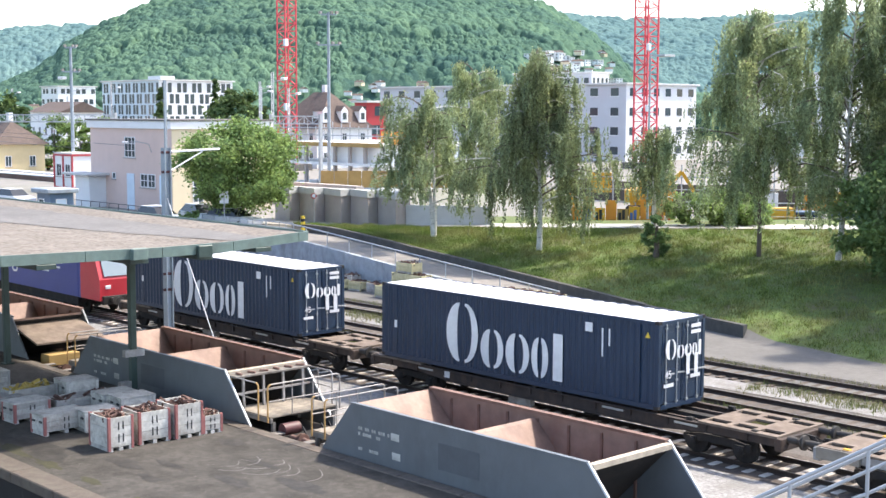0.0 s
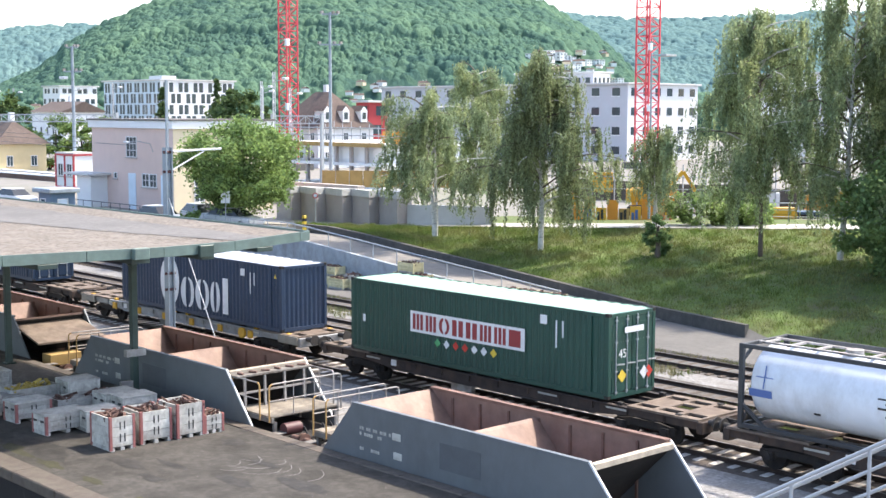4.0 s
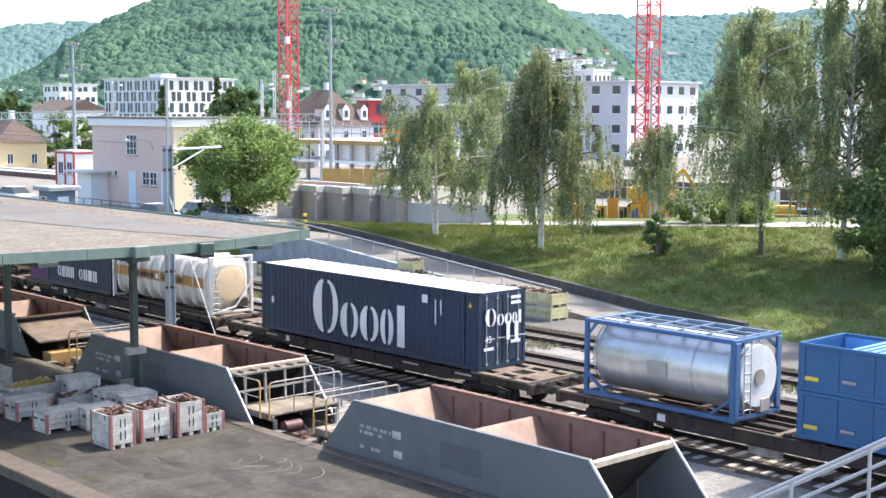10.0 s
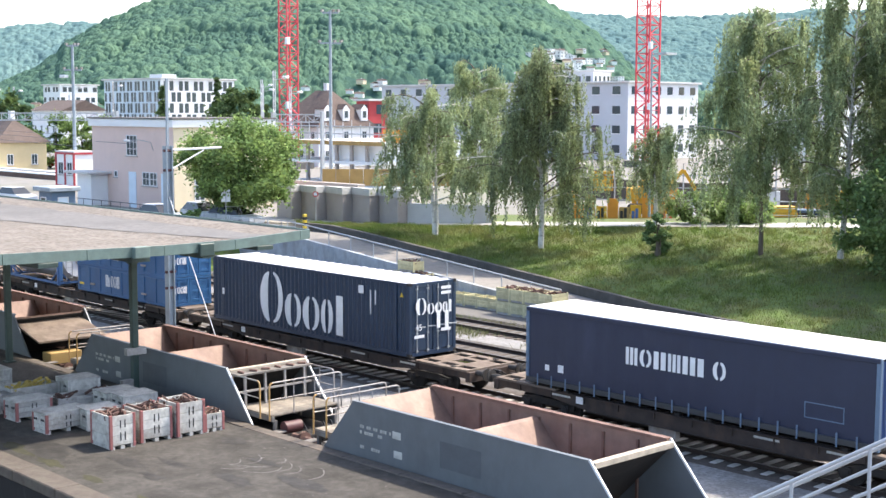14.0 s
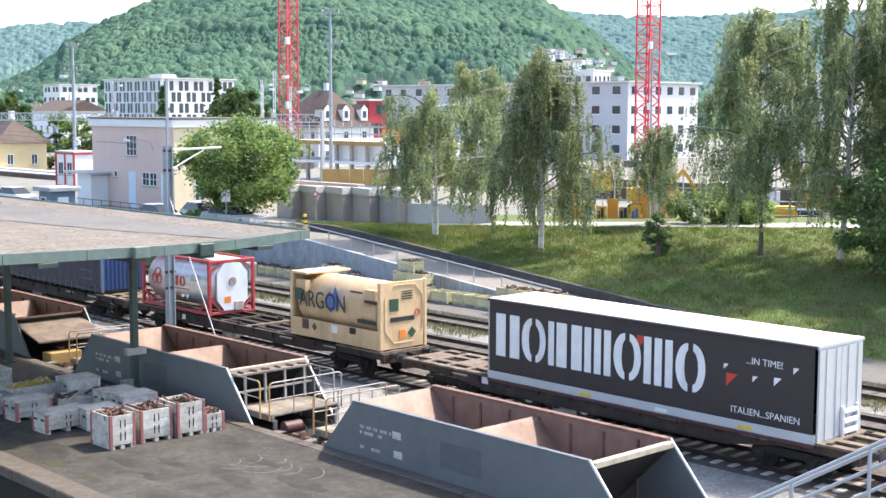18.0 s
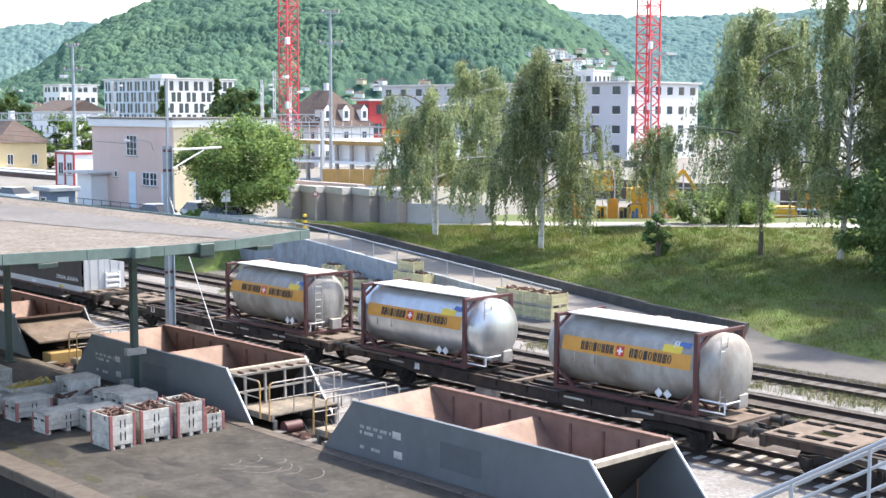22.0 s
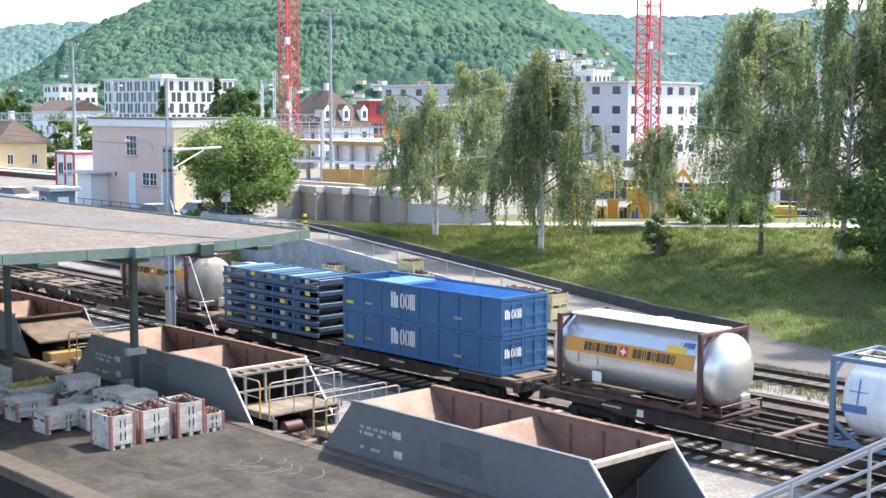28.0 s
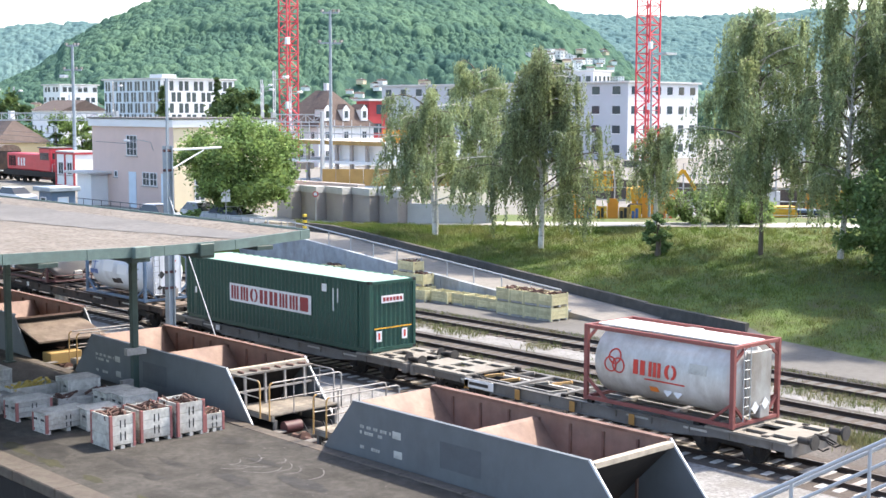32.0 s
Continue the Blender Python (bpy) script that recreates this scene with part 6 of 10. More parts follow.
def swap_body(s, navy=True):
    """A curtain-sided box, navy, with a white sign and a corrugated blue rear."""
    L, H, hw, z = 13.6, 2.78, 1.27, DECK - 0.05
    t = thing("swap_body", (0, 0, 0), "navy curtain-sided swap body with a white sign", "container", "containers on the train")
    for sy in (-1, 1):
        v, f = wave_panel(L - 0.3, 0.3, H - 0.15, 0.008, 0.9)
        ob = put("curtain", raw("curtain", v, f, M["curtain_navy"]), t, at=(0.15, -hw, 0) if sy < 0 else pose(L - 0.15, hw, 0, 0, 0, 180))
        part("top_rail", B(0.02, L - 0.02, sy * hw - 0.05, sy * hw + 0.05, H - 0.15, H - 0.02, bev=0.01), M["curtain_navy"], t)
        part("bottom_rail", B(0.02, L - 0.02, sy * hw - 0.05, sy * hw + 0.05, 0.12, 0.3, bev=0.01), M["frame_black"], t)
    part("floor", B(0.05, L - 0.05, -1.2, 1.2, 0.1, 0.25), M["wag_dark"], t)
    part("roof_sheet", B(0.02, L - 0.02, -hw + 0.052, hw - 0.052, H - 0.05, H, bev=0.01), M["tarp_roof"], t, "white tarpaulin roof")
    me = mesh_of(B(-0.07, 0.07, -0.07, 0.07, 0.1, H - 0.02, bev=0.015), M["frame_slate"], name="corner_post")
    for x in (0.07, L - 0.07):
        for y in (-hw + 0.03, hw - 0.03):
            put("corner_post", me, t, at=(x, y, 0))
    v, f = wave_panel(2.36, 0.2, H - 0.1, 0.05, 0.24)
    put("end_panel", raw("end_panel", v, f, M["swap_end"]), t, "blue corrugated rear wall", at=pose(L - 0.02, -1.18, 0, 0, 0, 90))
    put("end_panel", raw("end_panel", v, f, M["swap_end"]), t, at=pose(0.02, 1.18, 0, 0, 0, -90))
    bm = bmesh.new()
    for i, k in enumerate(("three", "ring", "pair", "three", "pair", "block", "ring")):
        glyph(bm, i * 0.50, 0, 0.2 if k == "block" else 0.42, 0.50, k, 0.24)
    pieces("sign_bar", bm, M["mark"], t, "white rounded marks", at=Matrix.Translation((4.5, -hw - 0.014, 1.35)) @ Matrix.Diagonal((1.15, 1, 1.15, 1)))
    for q in ((11.2, 12.5, 0.72, 0.75), (11.2, 12.5, 1.17, 1.20), (11.2, 11.23, 0.75, 1.17), (12.47, 12.5, 0.75, 1.17)):
        part("frame_mark", B(q[0], q[1], -hw - 0.012, -hw - 0.006, q[2], q[3]), M["frame_slate"], t)
    sm = shared("strap", lambda: mesh_of(B(-0.03, 0.03, -0.02, 0.0, 0.04, 0.46, bev=0.005), M["frame_slate"], name="strap"))
    for i in range(20):
        put("strap", sm, t, at=(0.6 + i * 0.65, -hw - 0.052, 0))
    for x, w in ((0.9, 0.2), (1.5, 0.26)):
        part("label_panel", B(x, x + w, -hw - 0.012, -hw - 0.006, 0.62, 0.62 + w), M["mark"], t)
    return rides(t, s, 0, z)


def semi_trailer(s):
    """A dark brown curtain-sided road trailer standing in a pocket wagon."""
    L, H, hw, z = 13.55, 2.95, 1.27, 1.05
    t = thing("semi_trailer", (0, 0, 0), "dark brown curtain-sided semi-trailer with large pale marks", "trailer", "trailers on the train")
    for sy in (-1, 1):
        v, f = wave_panel(L - 0.2, 0.30, H - 0.08, 0.006, 1.1)
        put("curtain", raw("curtain", v, f, M["curtain"]), t, "dark brown tarpaulin side", at=(0.1, -hw, 0) if sy < 0 else pose(L - 0.1, hw, 0, 0, 0, 180))
        part("side_board", B(0.03, L - 0.03, sy * hw - 0.04, sy * hw + 0.04, 0.0, 0.30, bev=0.01), M["trailer_grey"], t, "pale grey side board")
        part("under_rail", B(0.03, L - 0.03, sy * hw - 0.05, sy * hw + 0.03, -0.10, -0.002, bev=0.01), M["frame_maroon"], t)
        part("top_rail", B(0.02, L - 0.02, sy * hw - 0.05, sy * hw + 0.05, H - 0.1, H - 0.02, bev=0.01), M["curtain"], t)
    part("roof_sheet", B(0.02, L - 0.02, -hw + 0.052, hw - 0.052, H - 0.06, H + 0.005, bev=0.01), M["tarp_roof"], t, "white tarpaulin roof")
    part("front_wall", B(0.0, 0.06, -hw + 0.02, hw - 0.02, 0.0, H - 0.02, bev=0.01), M["trailer_grey"], t)
    for y0, y1 in ((-1.2, -0.005), (0.005, 1.2)):
        d = part("rear_door", B(L - 0.05, L + 0.02, y0, y1, 0.05, H - 0.12, bev=0.012), M["trailer_grey"], t, "pale grey rear door")
        for k in (0.3, 0.75):
            bm = bmesh.new()
            y = y0 + (y1 - y0) * k
            rod(bm, (L + 0.035, y, 0.05), (L + 0.035, y, H - 0.15), 0.012, 6)
            part("lock_rod", bm, M["trailer_grey"], d, smooth=True)
    part("rear_header", B(L - 0.06, L + 0.03, -hw, hw, H - 0.11, H, bev=0.012), M["trailer_grey"], t)
    bm = bmesh.new()
    for z0, z1 in ((0.15, 0.32), (0.46, 0.62), (0.76, 0.9)):
        box(bm, L + 0.06, L + 0.14, 0.05, 0.85, z0, z1, bev=0.02)
    for y in (0.05, 0.85):
        box(bm, L + 0.02, L + 0.13, y - 0.05, y + 0.05, 0.05, 1.0, bev=0.02)
    part("folding_step", bm, M["mark"], t, "white folding step")
    for x in (2.0, 3.3, 4.6):
        for sy in (-1, 1):
            bm = bmesh.new()
            rod(bm, (x, sy * 0.85, -0.35), (x, sy * 1.18, -0.35), 0.5, 22)
            w = part("wheel", bm, M["rubber"], t, smooth=True)
            bm = bmesh.new()
            rod(bm, (x, sy * 1.15, -0.35), (x, sy * 1.20, -0.35), 0.27, 16)
            part("rim", bm, M["steel_bright"], w, smooth=True)
    part("chassis", B(0.5, L - 0.3, -0.5, 0.5, -0.25, 0.02), M["frame_maroon"], t)
    bm = bmesh.new()
    ks = ("pair", "ring", "block", "pair", "three", "ring", "three", "ring")
    x = 0
    for k in ks:
        w = 0.26 if k == "block" else 0.86
        glyph(bm, x, 0, w - 0.08, 1.12, k, 0.30)
        x += w
    pieces("sign_bar", bm, M["mark"], t, "large pale block marks", at=Matrix.Translation((0.45, -hw - 0.014, 0.9)) @ Matrix.Diagonal((1.48, 1, 1.38, 1)))
    bm = bmesh.new()
    prism(bm, [(0, 0), (0.42, 0), (0.0, -0.5)], "y", -hw - 0.016, -hw - 0.008)
    part("red_corner", bm, M["mark_scar"], t, at=(6.9, 0, 2.45))
    words("...IN TIME!", 0.30, M["mark"], t, Matrix.Translation((11.75, -hw - 0.014, 2.2)) @ FACE)
    words("ITALIEN...SPANIEN", 0.30, M["mark"], t, Matrix.Translation((11.8, -hw - 0.014, 0.62)) @ FACE)
    for x, zz, k, m in ((10.3, 2.0, 0.18, "mark"), (10.4, 1.72, 0.42, "mark_scar"), (11.35, 1.75, 0.18, "mark"), (12.1, 1.82, 0.26, "mark"), (12.75, 2.2, 0.2, "mark")):
        bm = bmesh.new()
        prism(bm, [(0, 0), (k, 0), (0, -k)], "y", -hw - 0.016, -hw - 0.008)
        part("corner_mark", bm, M[m], t, at=(x, 0, zz))
    for i in range(3):
        part("board_mark", B(4.5 + i * 3.2, 5.0 + i * 3.2, -hw - 0.05, -hw - 0.042, 0.08, 0.2), M["mark_yellow" if i % 2 == 0 else "mark"], t)
    return rides(t, s, 0, z)


def gas_box(s):
    """Buff-coloured gas tank container: a barrel in a closed frame."""
    L, H, hw, r = 6.0, 2.75, 1.25, 1.18
    t = thing("gas_tank_container", (0, 0, 0), "buff gas tank container with dark lettering on its flank", "tank container", "tank containers on the train")
    zc = 1.45
    put("tank", tank_shell(0.25, L - 0.25, r, zc, M["argon"], 0.25), t)
    for sy in (-1, 1):
        part("side_skirt", B(0.05, L - 0.05, sy * hw - 0.04, sy * hw + 0.04, 0.02, 0.78, bev=0.01), M["argon"], t)
    me = mesh_of(B(-0.09, 0.09, -0.08, 0.08, 0, H, bev=0.015), M["argon"], name="frame_post")
    for x in (0.09, L - 0.09):
        for y in (-hw + 0.07, hw - 0.07):
            put("frame_post", me, t, at=(x, y, 0))
    for x in (0.05, L - 0.05):
        part("end_panel", B(x - 0.03, x + 0.03, -hw + 0.16, hw - 0.16, 0.02, H - 0.01, bev=0.01), M["argon"], t)
    bm = bmesh.new()
    pts = [(-1.0, 0.75), (-0.55, 0.25), (0.55, 0.25), (1.0, 0.75), (1.0, 2.1), (0.55, 2.6), (-0.55, 2.6), (-1.0, 2.1), (-1.0, 0.75)]
    tube(bm, [(L - 0.01, a, b) for a, b in pts], 0.025)
    part("end_moulding", bm, M["argon"], t)
    for x in (0.35, L - 1.05):
        part("end_shoulder", B(x, x + 0.7, -hw + 0.02, -hw + 0.3, 1.9, H - 0.35, bev=0.02), M["argon"], t)
    part("top_rail", B(0.1, 1.1, -hw + 0.03, hw - 0.03, H - 0.12, H - 0.02, bev=0.02), M["argon"], t)
    words("ARGON", 1.02, M["mark_black"], t, Matrix.Translation((2.25, -hw - 0.02, 1.62)) @ FACE @ Matrix.Diagonal((0.86, 1, 1, 1)), depth=0.01)
    bm = bmesh.new()
    prism(bm, [(2.4, 1.75), (2.75, 2.12), (2.95, 2.0), (3.15, 2.35), (3.35, 1.95), (3.4, 1.55), (3.05, 1.35), (2.8, 1.2), (2.55, 1.4)], "y", -hw - 0.012, -hw - 0.004)
    part("picture_patch", bm, M["mark_blue"], t, "blue-grey picture patch")
    part("lettering_bar", B(4.55, 5.75, -hw - 0.01, -hw - 0.002, 1.0, 1.17), M["mark_black"], t)
    part("lettering_bar", B(5.0, 5.8, -hw - 0.01, -hw - 0.002, 1.85, 1.98), M["wag_brown"], t)
    part("lettering_bar", B(4.1, 4.9, -hw - 0.01, -hw - 0.002, 2.2, 2.28), M["wag_brown"], t)
    for x, z, w, h, m in ((0.4, 1.55, 0.45, 0.5, "mark_green"), (0.9, 0.35, 0.45, 0.42, "scrap"), (2.9, 0.4, 0.4, 0.32, "mark"), (4.1, 0.5, 0.4, 0.26, "wag_brown")):
        part("label_panel", B(x, x + w, -hw - 0.052, -hw - 0.042, z, z + h), M[m], t)
    diamonds(t, [(1.75, 0.5, "mark_green")], -hw - 0.05)
    X = L + 0.0
    part("label_panel", B(X - 0.02, X + 0.01, -0.75, -0.3, 1.55, 2.05), M["mark_green"], t)
    part("lettering_bar", B(X - 0.02, X + 0.01, -0.72, 0.55, 1.12, 1.3), M["mark_black"], t)
    part("label_panel", B(X - 0.02, X + 0.01, -0.25, 0.1, 0.42, 0.75), M["mark_orange"], t)
    end_plates(t, X + 0.01, [(0.42, 0.62, "mark_green", 1.3)])
    bm = bmesh.new()
    tube(bm, [(X, 0.72 + 0.13 * math.cos(a * 0.5236), 1.42 + 0.13 * math.sin(a * 0.5236)) for a in range(13)], 0.018)
    part("ring_mark", bm, M["mark_scar"], t)
    for i in range(4):
        part("lettering_bar", B(X - 0.02, X + 0.01, -0.1, 0.45, 2.0 + i * 0.1, 2.04 + i * 0.1), M["wag_brown"], t)
    return rides(t, s, 0, DECK)


def ring_tank(s, frame, white_end, label, z=DECK):
    """Silver tank with three linked rings and red marks."""
    t = lettered_tank(s, shell="alu" if white_end else "worn_tank", frame=frame, label=label, ladder_end=not white_end, H=2.6, z=z)
    r, zc = 1.17, 1.35
    bm = bmesh.new()
    for cx, cz in ((1.25, 0.28), (1.08, 0.0), (1.42, 0.0)):
        n = 20
        pts = []
        for i in range(n + 1):
            a = 2 * math.pi * i / n
            zz = cz + 0.24 * math.sin(a)
            pts.append((cx + 0.24 * math.cos(a), -math.sqrt(r * r - zz * zz) - 0.01, zc + zz))
        tube(bm, pts, 0.028, 5)
    part("ring_mark", bm, M["mark_scar"], t, "three linked red rings")
    marks_on_tank(t, r, zc, 2.05, zc - 0.18, 1.9, 0.48, 3, "mark_scar")
    frameless_marks(t, r, zc, [(4.6, zc + 0.3, 0.7, 0.32, "crate_g"), (2.8, zc - 0.62, 0.34, 0.2, "mark_orange"), (3.3, zc - 0.3, 1.6, 0.05, "mark_scar")])
    for x in (3.35, 3.75):
        diamonds(t, [(x, zc - 0.62, "mark")], -math.sqrt(r * r - 0.62 ** 2) - 0.02)
    L = 6.058
    if white_end:
        bm = bmesh.new()
        prism(bm, [(-0.85, 0.7), (-0.45, 0.2), (0.45, 0.2), (0.85, 0.7), (0.85, 1.95), (0.45, 2.42), (-0.45, 2.42), (-0.85, 1.95)], "x", L - 0.06, L + 0.015)
        part("end_panel", bm, M["white_tank"], t, "white octagonal end panel")
        part("label_panel", B(L + 0.015, L + 0.025, -0.45, -0.1, 0.55, 0.85), M["mark_orange"], t)
        bm = bmesh.new()
        rod(bm, (L, 0, 1.55), (L + 0.06, 0, 1.55), 0.2, 16)
        part("valve_cap", bm, M["pale_steel"], t, smooth=True)
    else:
        end_plates(t, L + 0.06, [(-0.2, 0.55, "mark", 1.2), (0.35, 0.62, "mark", 1.2)])
        part("end_panel", B(L - 0.05, L + 0.0, -0.6, 0.75, 0.5, 2.3, bev=0.02), M["alu_grey"], t)
    return t


def band_tank(s, shell, overhang, label, dusty=False, polished=False):
    t = lettered_tank(s, shell=shell, frame="frame_maroon", label=label, belt="ochre", overhang=overhang, side_top=False, ladder_end=not polished, r=1.19, H=2.65)
    L, r, zc = 6.058, 1.19, 1.37
    frameless_marks(t, r, zc, [(4.9, zc + 0.62, 0.75, 0.26, "mark_yellow"), (5.25, zc + 0.78, 0.6, 0.2, "mark_blue"), (5.0, zc + 0.78, 0.2, 0.22, "mark")])
    for x in (0.9, 1.75):
        part("rain_strip", B(x - 0.015, x + 0.015, -r - 0.02, -r + 0.06, zc - 0.3, zc + 0.0), M["steel_bright"], t)
    if polished:
        bm = bmesh.new()
        tube(bm, [(L, -1.1, 0.1), (L + 0.65, -1.1, 0.1), (L + 0.65, 1.1, 0.1), (L, 1.1, 0.1)], 0.05)
        tube(bm, [(L + 0.65, -1.1, 0.1), (L + 0.65, -1.1, 0.4), (L + 0.65, 1.1, 0.4), (L + 0.65, 1.1, 0.1)], 0.04)
        part("end_guard", bm, M["frame_maroon"], t)
        end_plates(t, L + 0.28, [(0.25, 1.2, "mark", 1.1)])
        part("label_panel", B(1.55, 1.95, -1.21, -1.2, 0.5, 0.85), M["mark"], t)
    else:
        bm = bmesh.new()
        x1 = L + overhang
        tube(bm, [(L, -1.12, 0.55), (x1 + 0.15, -1.12, 0.55), (x1 + 0.15, -0.4, 0.55)], 0.03)
        tube(bm, [(L, -1.12, 0.22), (x1 + 0.1, -1.12, 0.22), (x1 + 0.1, -1.12, 0.55)], 0.03)
        part("hand_rail", bm, M["edge_white"], t)
        for x in (4.35, 4.7):
            diamonds(t, [(x, 0.48, "mark")], -1.0)
    return t


def white_tank(s, frame, label, blue=False):
    t = lettered_tank(s, shell="white_tank", frame=frame, label=label, white_walk=False, ladder_end=blue, H=2.62)
    L, r, zc = 6.058, 1.17, 1.35
    bm = bmesh.new()
    box(bm, 0.55, 1.15, -0.006, 0.0, -0.015, 0.015)
    box(bm, 0.83, 0.87, -0.006, 0.0, -0.36, 0.36)
    part("star_mark", bm, M["mark_blue"], t, at=pose(0, -math.sqrt(r * r - 0.3 ** 2) - 0.012, zc + 0.3, -14))
    frameless_marks(t, r, zc, [(0.72, zc - 0.2, 0.8, 0.24, "mark_blue"), (4.9, zc + 0.25, 0.7, 0.05, "mark_black"), (4.95, zc + 0.12, 0.3, 0.05, "mark_black"), (4.9, zc - 0.02, 0.65, 0.06, "mark_black"), (5.0, zc - 0.25, 0.4, 0.05, "mark_black"), (2.6, zc - 0.55, 0.22, 0.08, "mark_black")])
    if blue:
        frameless_marks(t, r, zc, [(2.75, zc - 0.55, 0.55, 0.26, "wag_brown"), (3.2, zc - 0.5, 0.45, 0.3, "mark_black"), (3.6, zc + 0.1, 0.9, 0.5, "plaster_white"), (2.2, zc + 0.2, 1.0, 0.6, "plaster_white")])
    part("end_panel", B(L - 0.04, L + 0.03, -0.78, 0.78, 0.35, 2.42, bev=0.08), M["white_tank"], t, "white end panel")
    part("valve_recess", B(L + 0.03, L + 0.045, -0.3, 0.35, 0.36, 0.75), M["mark_black"], t)
    if blue:
        end_plates(t, L + 0.04, [(-0.35, 1.35, "mark_black", 1.2), (0.15, 1.35, "mark_black", 1.2), (0.35, 2.0, "mark_scar", 0.9), (-0.45, 0.7, "mark_black", 0.9)])
    else:
        for i in range(4):
            part("code_line", B(L + 0.03, L + 0.036, -0.35, 0.45 - 0.1 * i, 1.2 + 0.25 * i, 1.26 + 0.25 * i), M["crate_d"], t)
    bm = bmesh.new()
    for y in (-0.45, 0.45):
        box(bm, 0.2, L - 0.2, y - 0.05, y + 0.05, 2.56, 2.62)
    for i in range(7):
        box(bm, 0.3 + i * 0.88, 0.42 + i * 0.88, -0.5, 0.5, 2.555, 2.61)
    part("walkway", bm, M["pale_steel"], t)
    bm = bmesh.new()
    rod(bm, (L * 0.52, 0, 2.45), (L * 0.52, 0, 2.68), 0.26, 16)
    part("manhole", bm, M["pale_steel"], t, smooth=True)
    return t


def cream_tank(s):
    t = lettered_tank(s, shell="cream_tank", frame="frame_black", label="cream tank container with dark green marks and rust stains", side_top=False, overhang=0.62, hoops=(0.9, 1.9, 2.9, 3.9, 4.9), ladder_end=True, white_walk=True, r=1.2, H=2.65)
    L, r, zc = 6.058, 1.2, 1.38
    marks_on_tank(t, r, zc, 1.15, zc - 0.12, 3.2, 0.62, 6, "mark_green")
    frameless_marks(t, r, zc, [(2.75, zc - 0.26, 3.3, 0.05, "mark_green"), (1.5, zc - 0.62, 0.55, 0.3, "wag_brown"), (2.5, zc - 0.62, 0.6, 0.3, "mark_orange"), (2.95, zc - 0.62, 0.32, 0.24, "mark"), (4.6, zc + 0.5, 0.7, 0.25, "ochre")])
    X = L + 0.55
    bm = bmesh.new()
    for i in range(16):
        a = 2 * math.pi * i / 16
        bar(bm, (X, 0.45 + 0.3 * math.cos(a), 0.95 + 0.3 * math.sin(a)), (X, 0.45 + 0.3 * math.cos(a + 0.4), 0.95 + 0.3 * math.sin(a + 0.4)), 0.04)
    bar(bm, (X, 0.3, 0.8), (X, 0.5, 1.15), 0.04)
    bar(bm, (X, 0.5, 0.8), (X, 0.65, 1.1), 0.04)
    part("ring_emblem", bm, M["mark_black"], t)
    end_plates(t, X - 0.02, [(-0.45, 1.25, "scrap", 1.2), (-0.1, 1.25, "mark_black", 1.2)])
    bm = bmesh.new()
    tube(bm, [(L - 0.1, 1.15, 2.6), (L + 0.55, 1.15, 2.55), (L + 0.75, 1.15, 2.3), (L + 0.75, 1.15, 0.3)], 0.03)
    tube(bm, [(L - 0.1, 0.75, 2.6), (L + 0.55, 0.75, 2.55), (L + 0.75, 0.75, 2.3), (L + 0.75, 0.75, 0.3)], 0.03)
    part("hand_rail", bm, M["frame_white"], t)
    return t


def blue_frame_tank(s):
    t = lettered_tank(s, shell="alu", frame="frame_blue", label="worn bright steel tank in a blue frame", side_top=True, white_walk=False, ladder_end=True, H=2.6, hoops=(0.35, 4.35))
    L = 6.058
    part("walkway", B(0.25, L - 0.25, -0.62, -0.12, 2.50, 2.56, bev=0.01), M["walkway"], t, "pale sheet walkway on top")
    frameless_marks(t, 1.17, 1.35, [(3.0, 1.3, 0.8, 0.5, "alu_grey"), (2.7, 1.5, 0.18, 0.14, "mark")])
    for y in (-1.13, 1.13):
        part("end_plate", B(L - 0.03, L + 0.03, y - 0.12, y + 0.12, 0.2, 2.5, bev=0.02), M["frame_blue"], t)
    bm = bmesh.new()
    rod(bm, (L - 0.1, 0, 1.35), (L + 0.03, 0, 1.35), 0.98, 32)
    part("end_disc", bm, M["white_tank"], t, "white round end plate", smooth=True)
    bm = bmesh.new()
    rod(bm, (L + 0.0, 0.0, 1.3), (L + 0.08, 0.0, 1.3), 0.27, 18)
    part("valve_cap", bm, M["alu_grey"], t, smooth=True)
    bm = bmesh.new()
    for y in (-1.15, -0.35, 0.35, 1.15):
        box(bm, 0.1, L - 0.1, y - 0.05, y + 0.05, 2.53, 2.6)
    for i in range(6):
        box(bm, 0.2 + i * 1.1, 0.32 + i * 1.1, -1.15, 1.15, 2.525, 2.595)
    part("walkway", bm, M["frame_slate"], t)
    return t


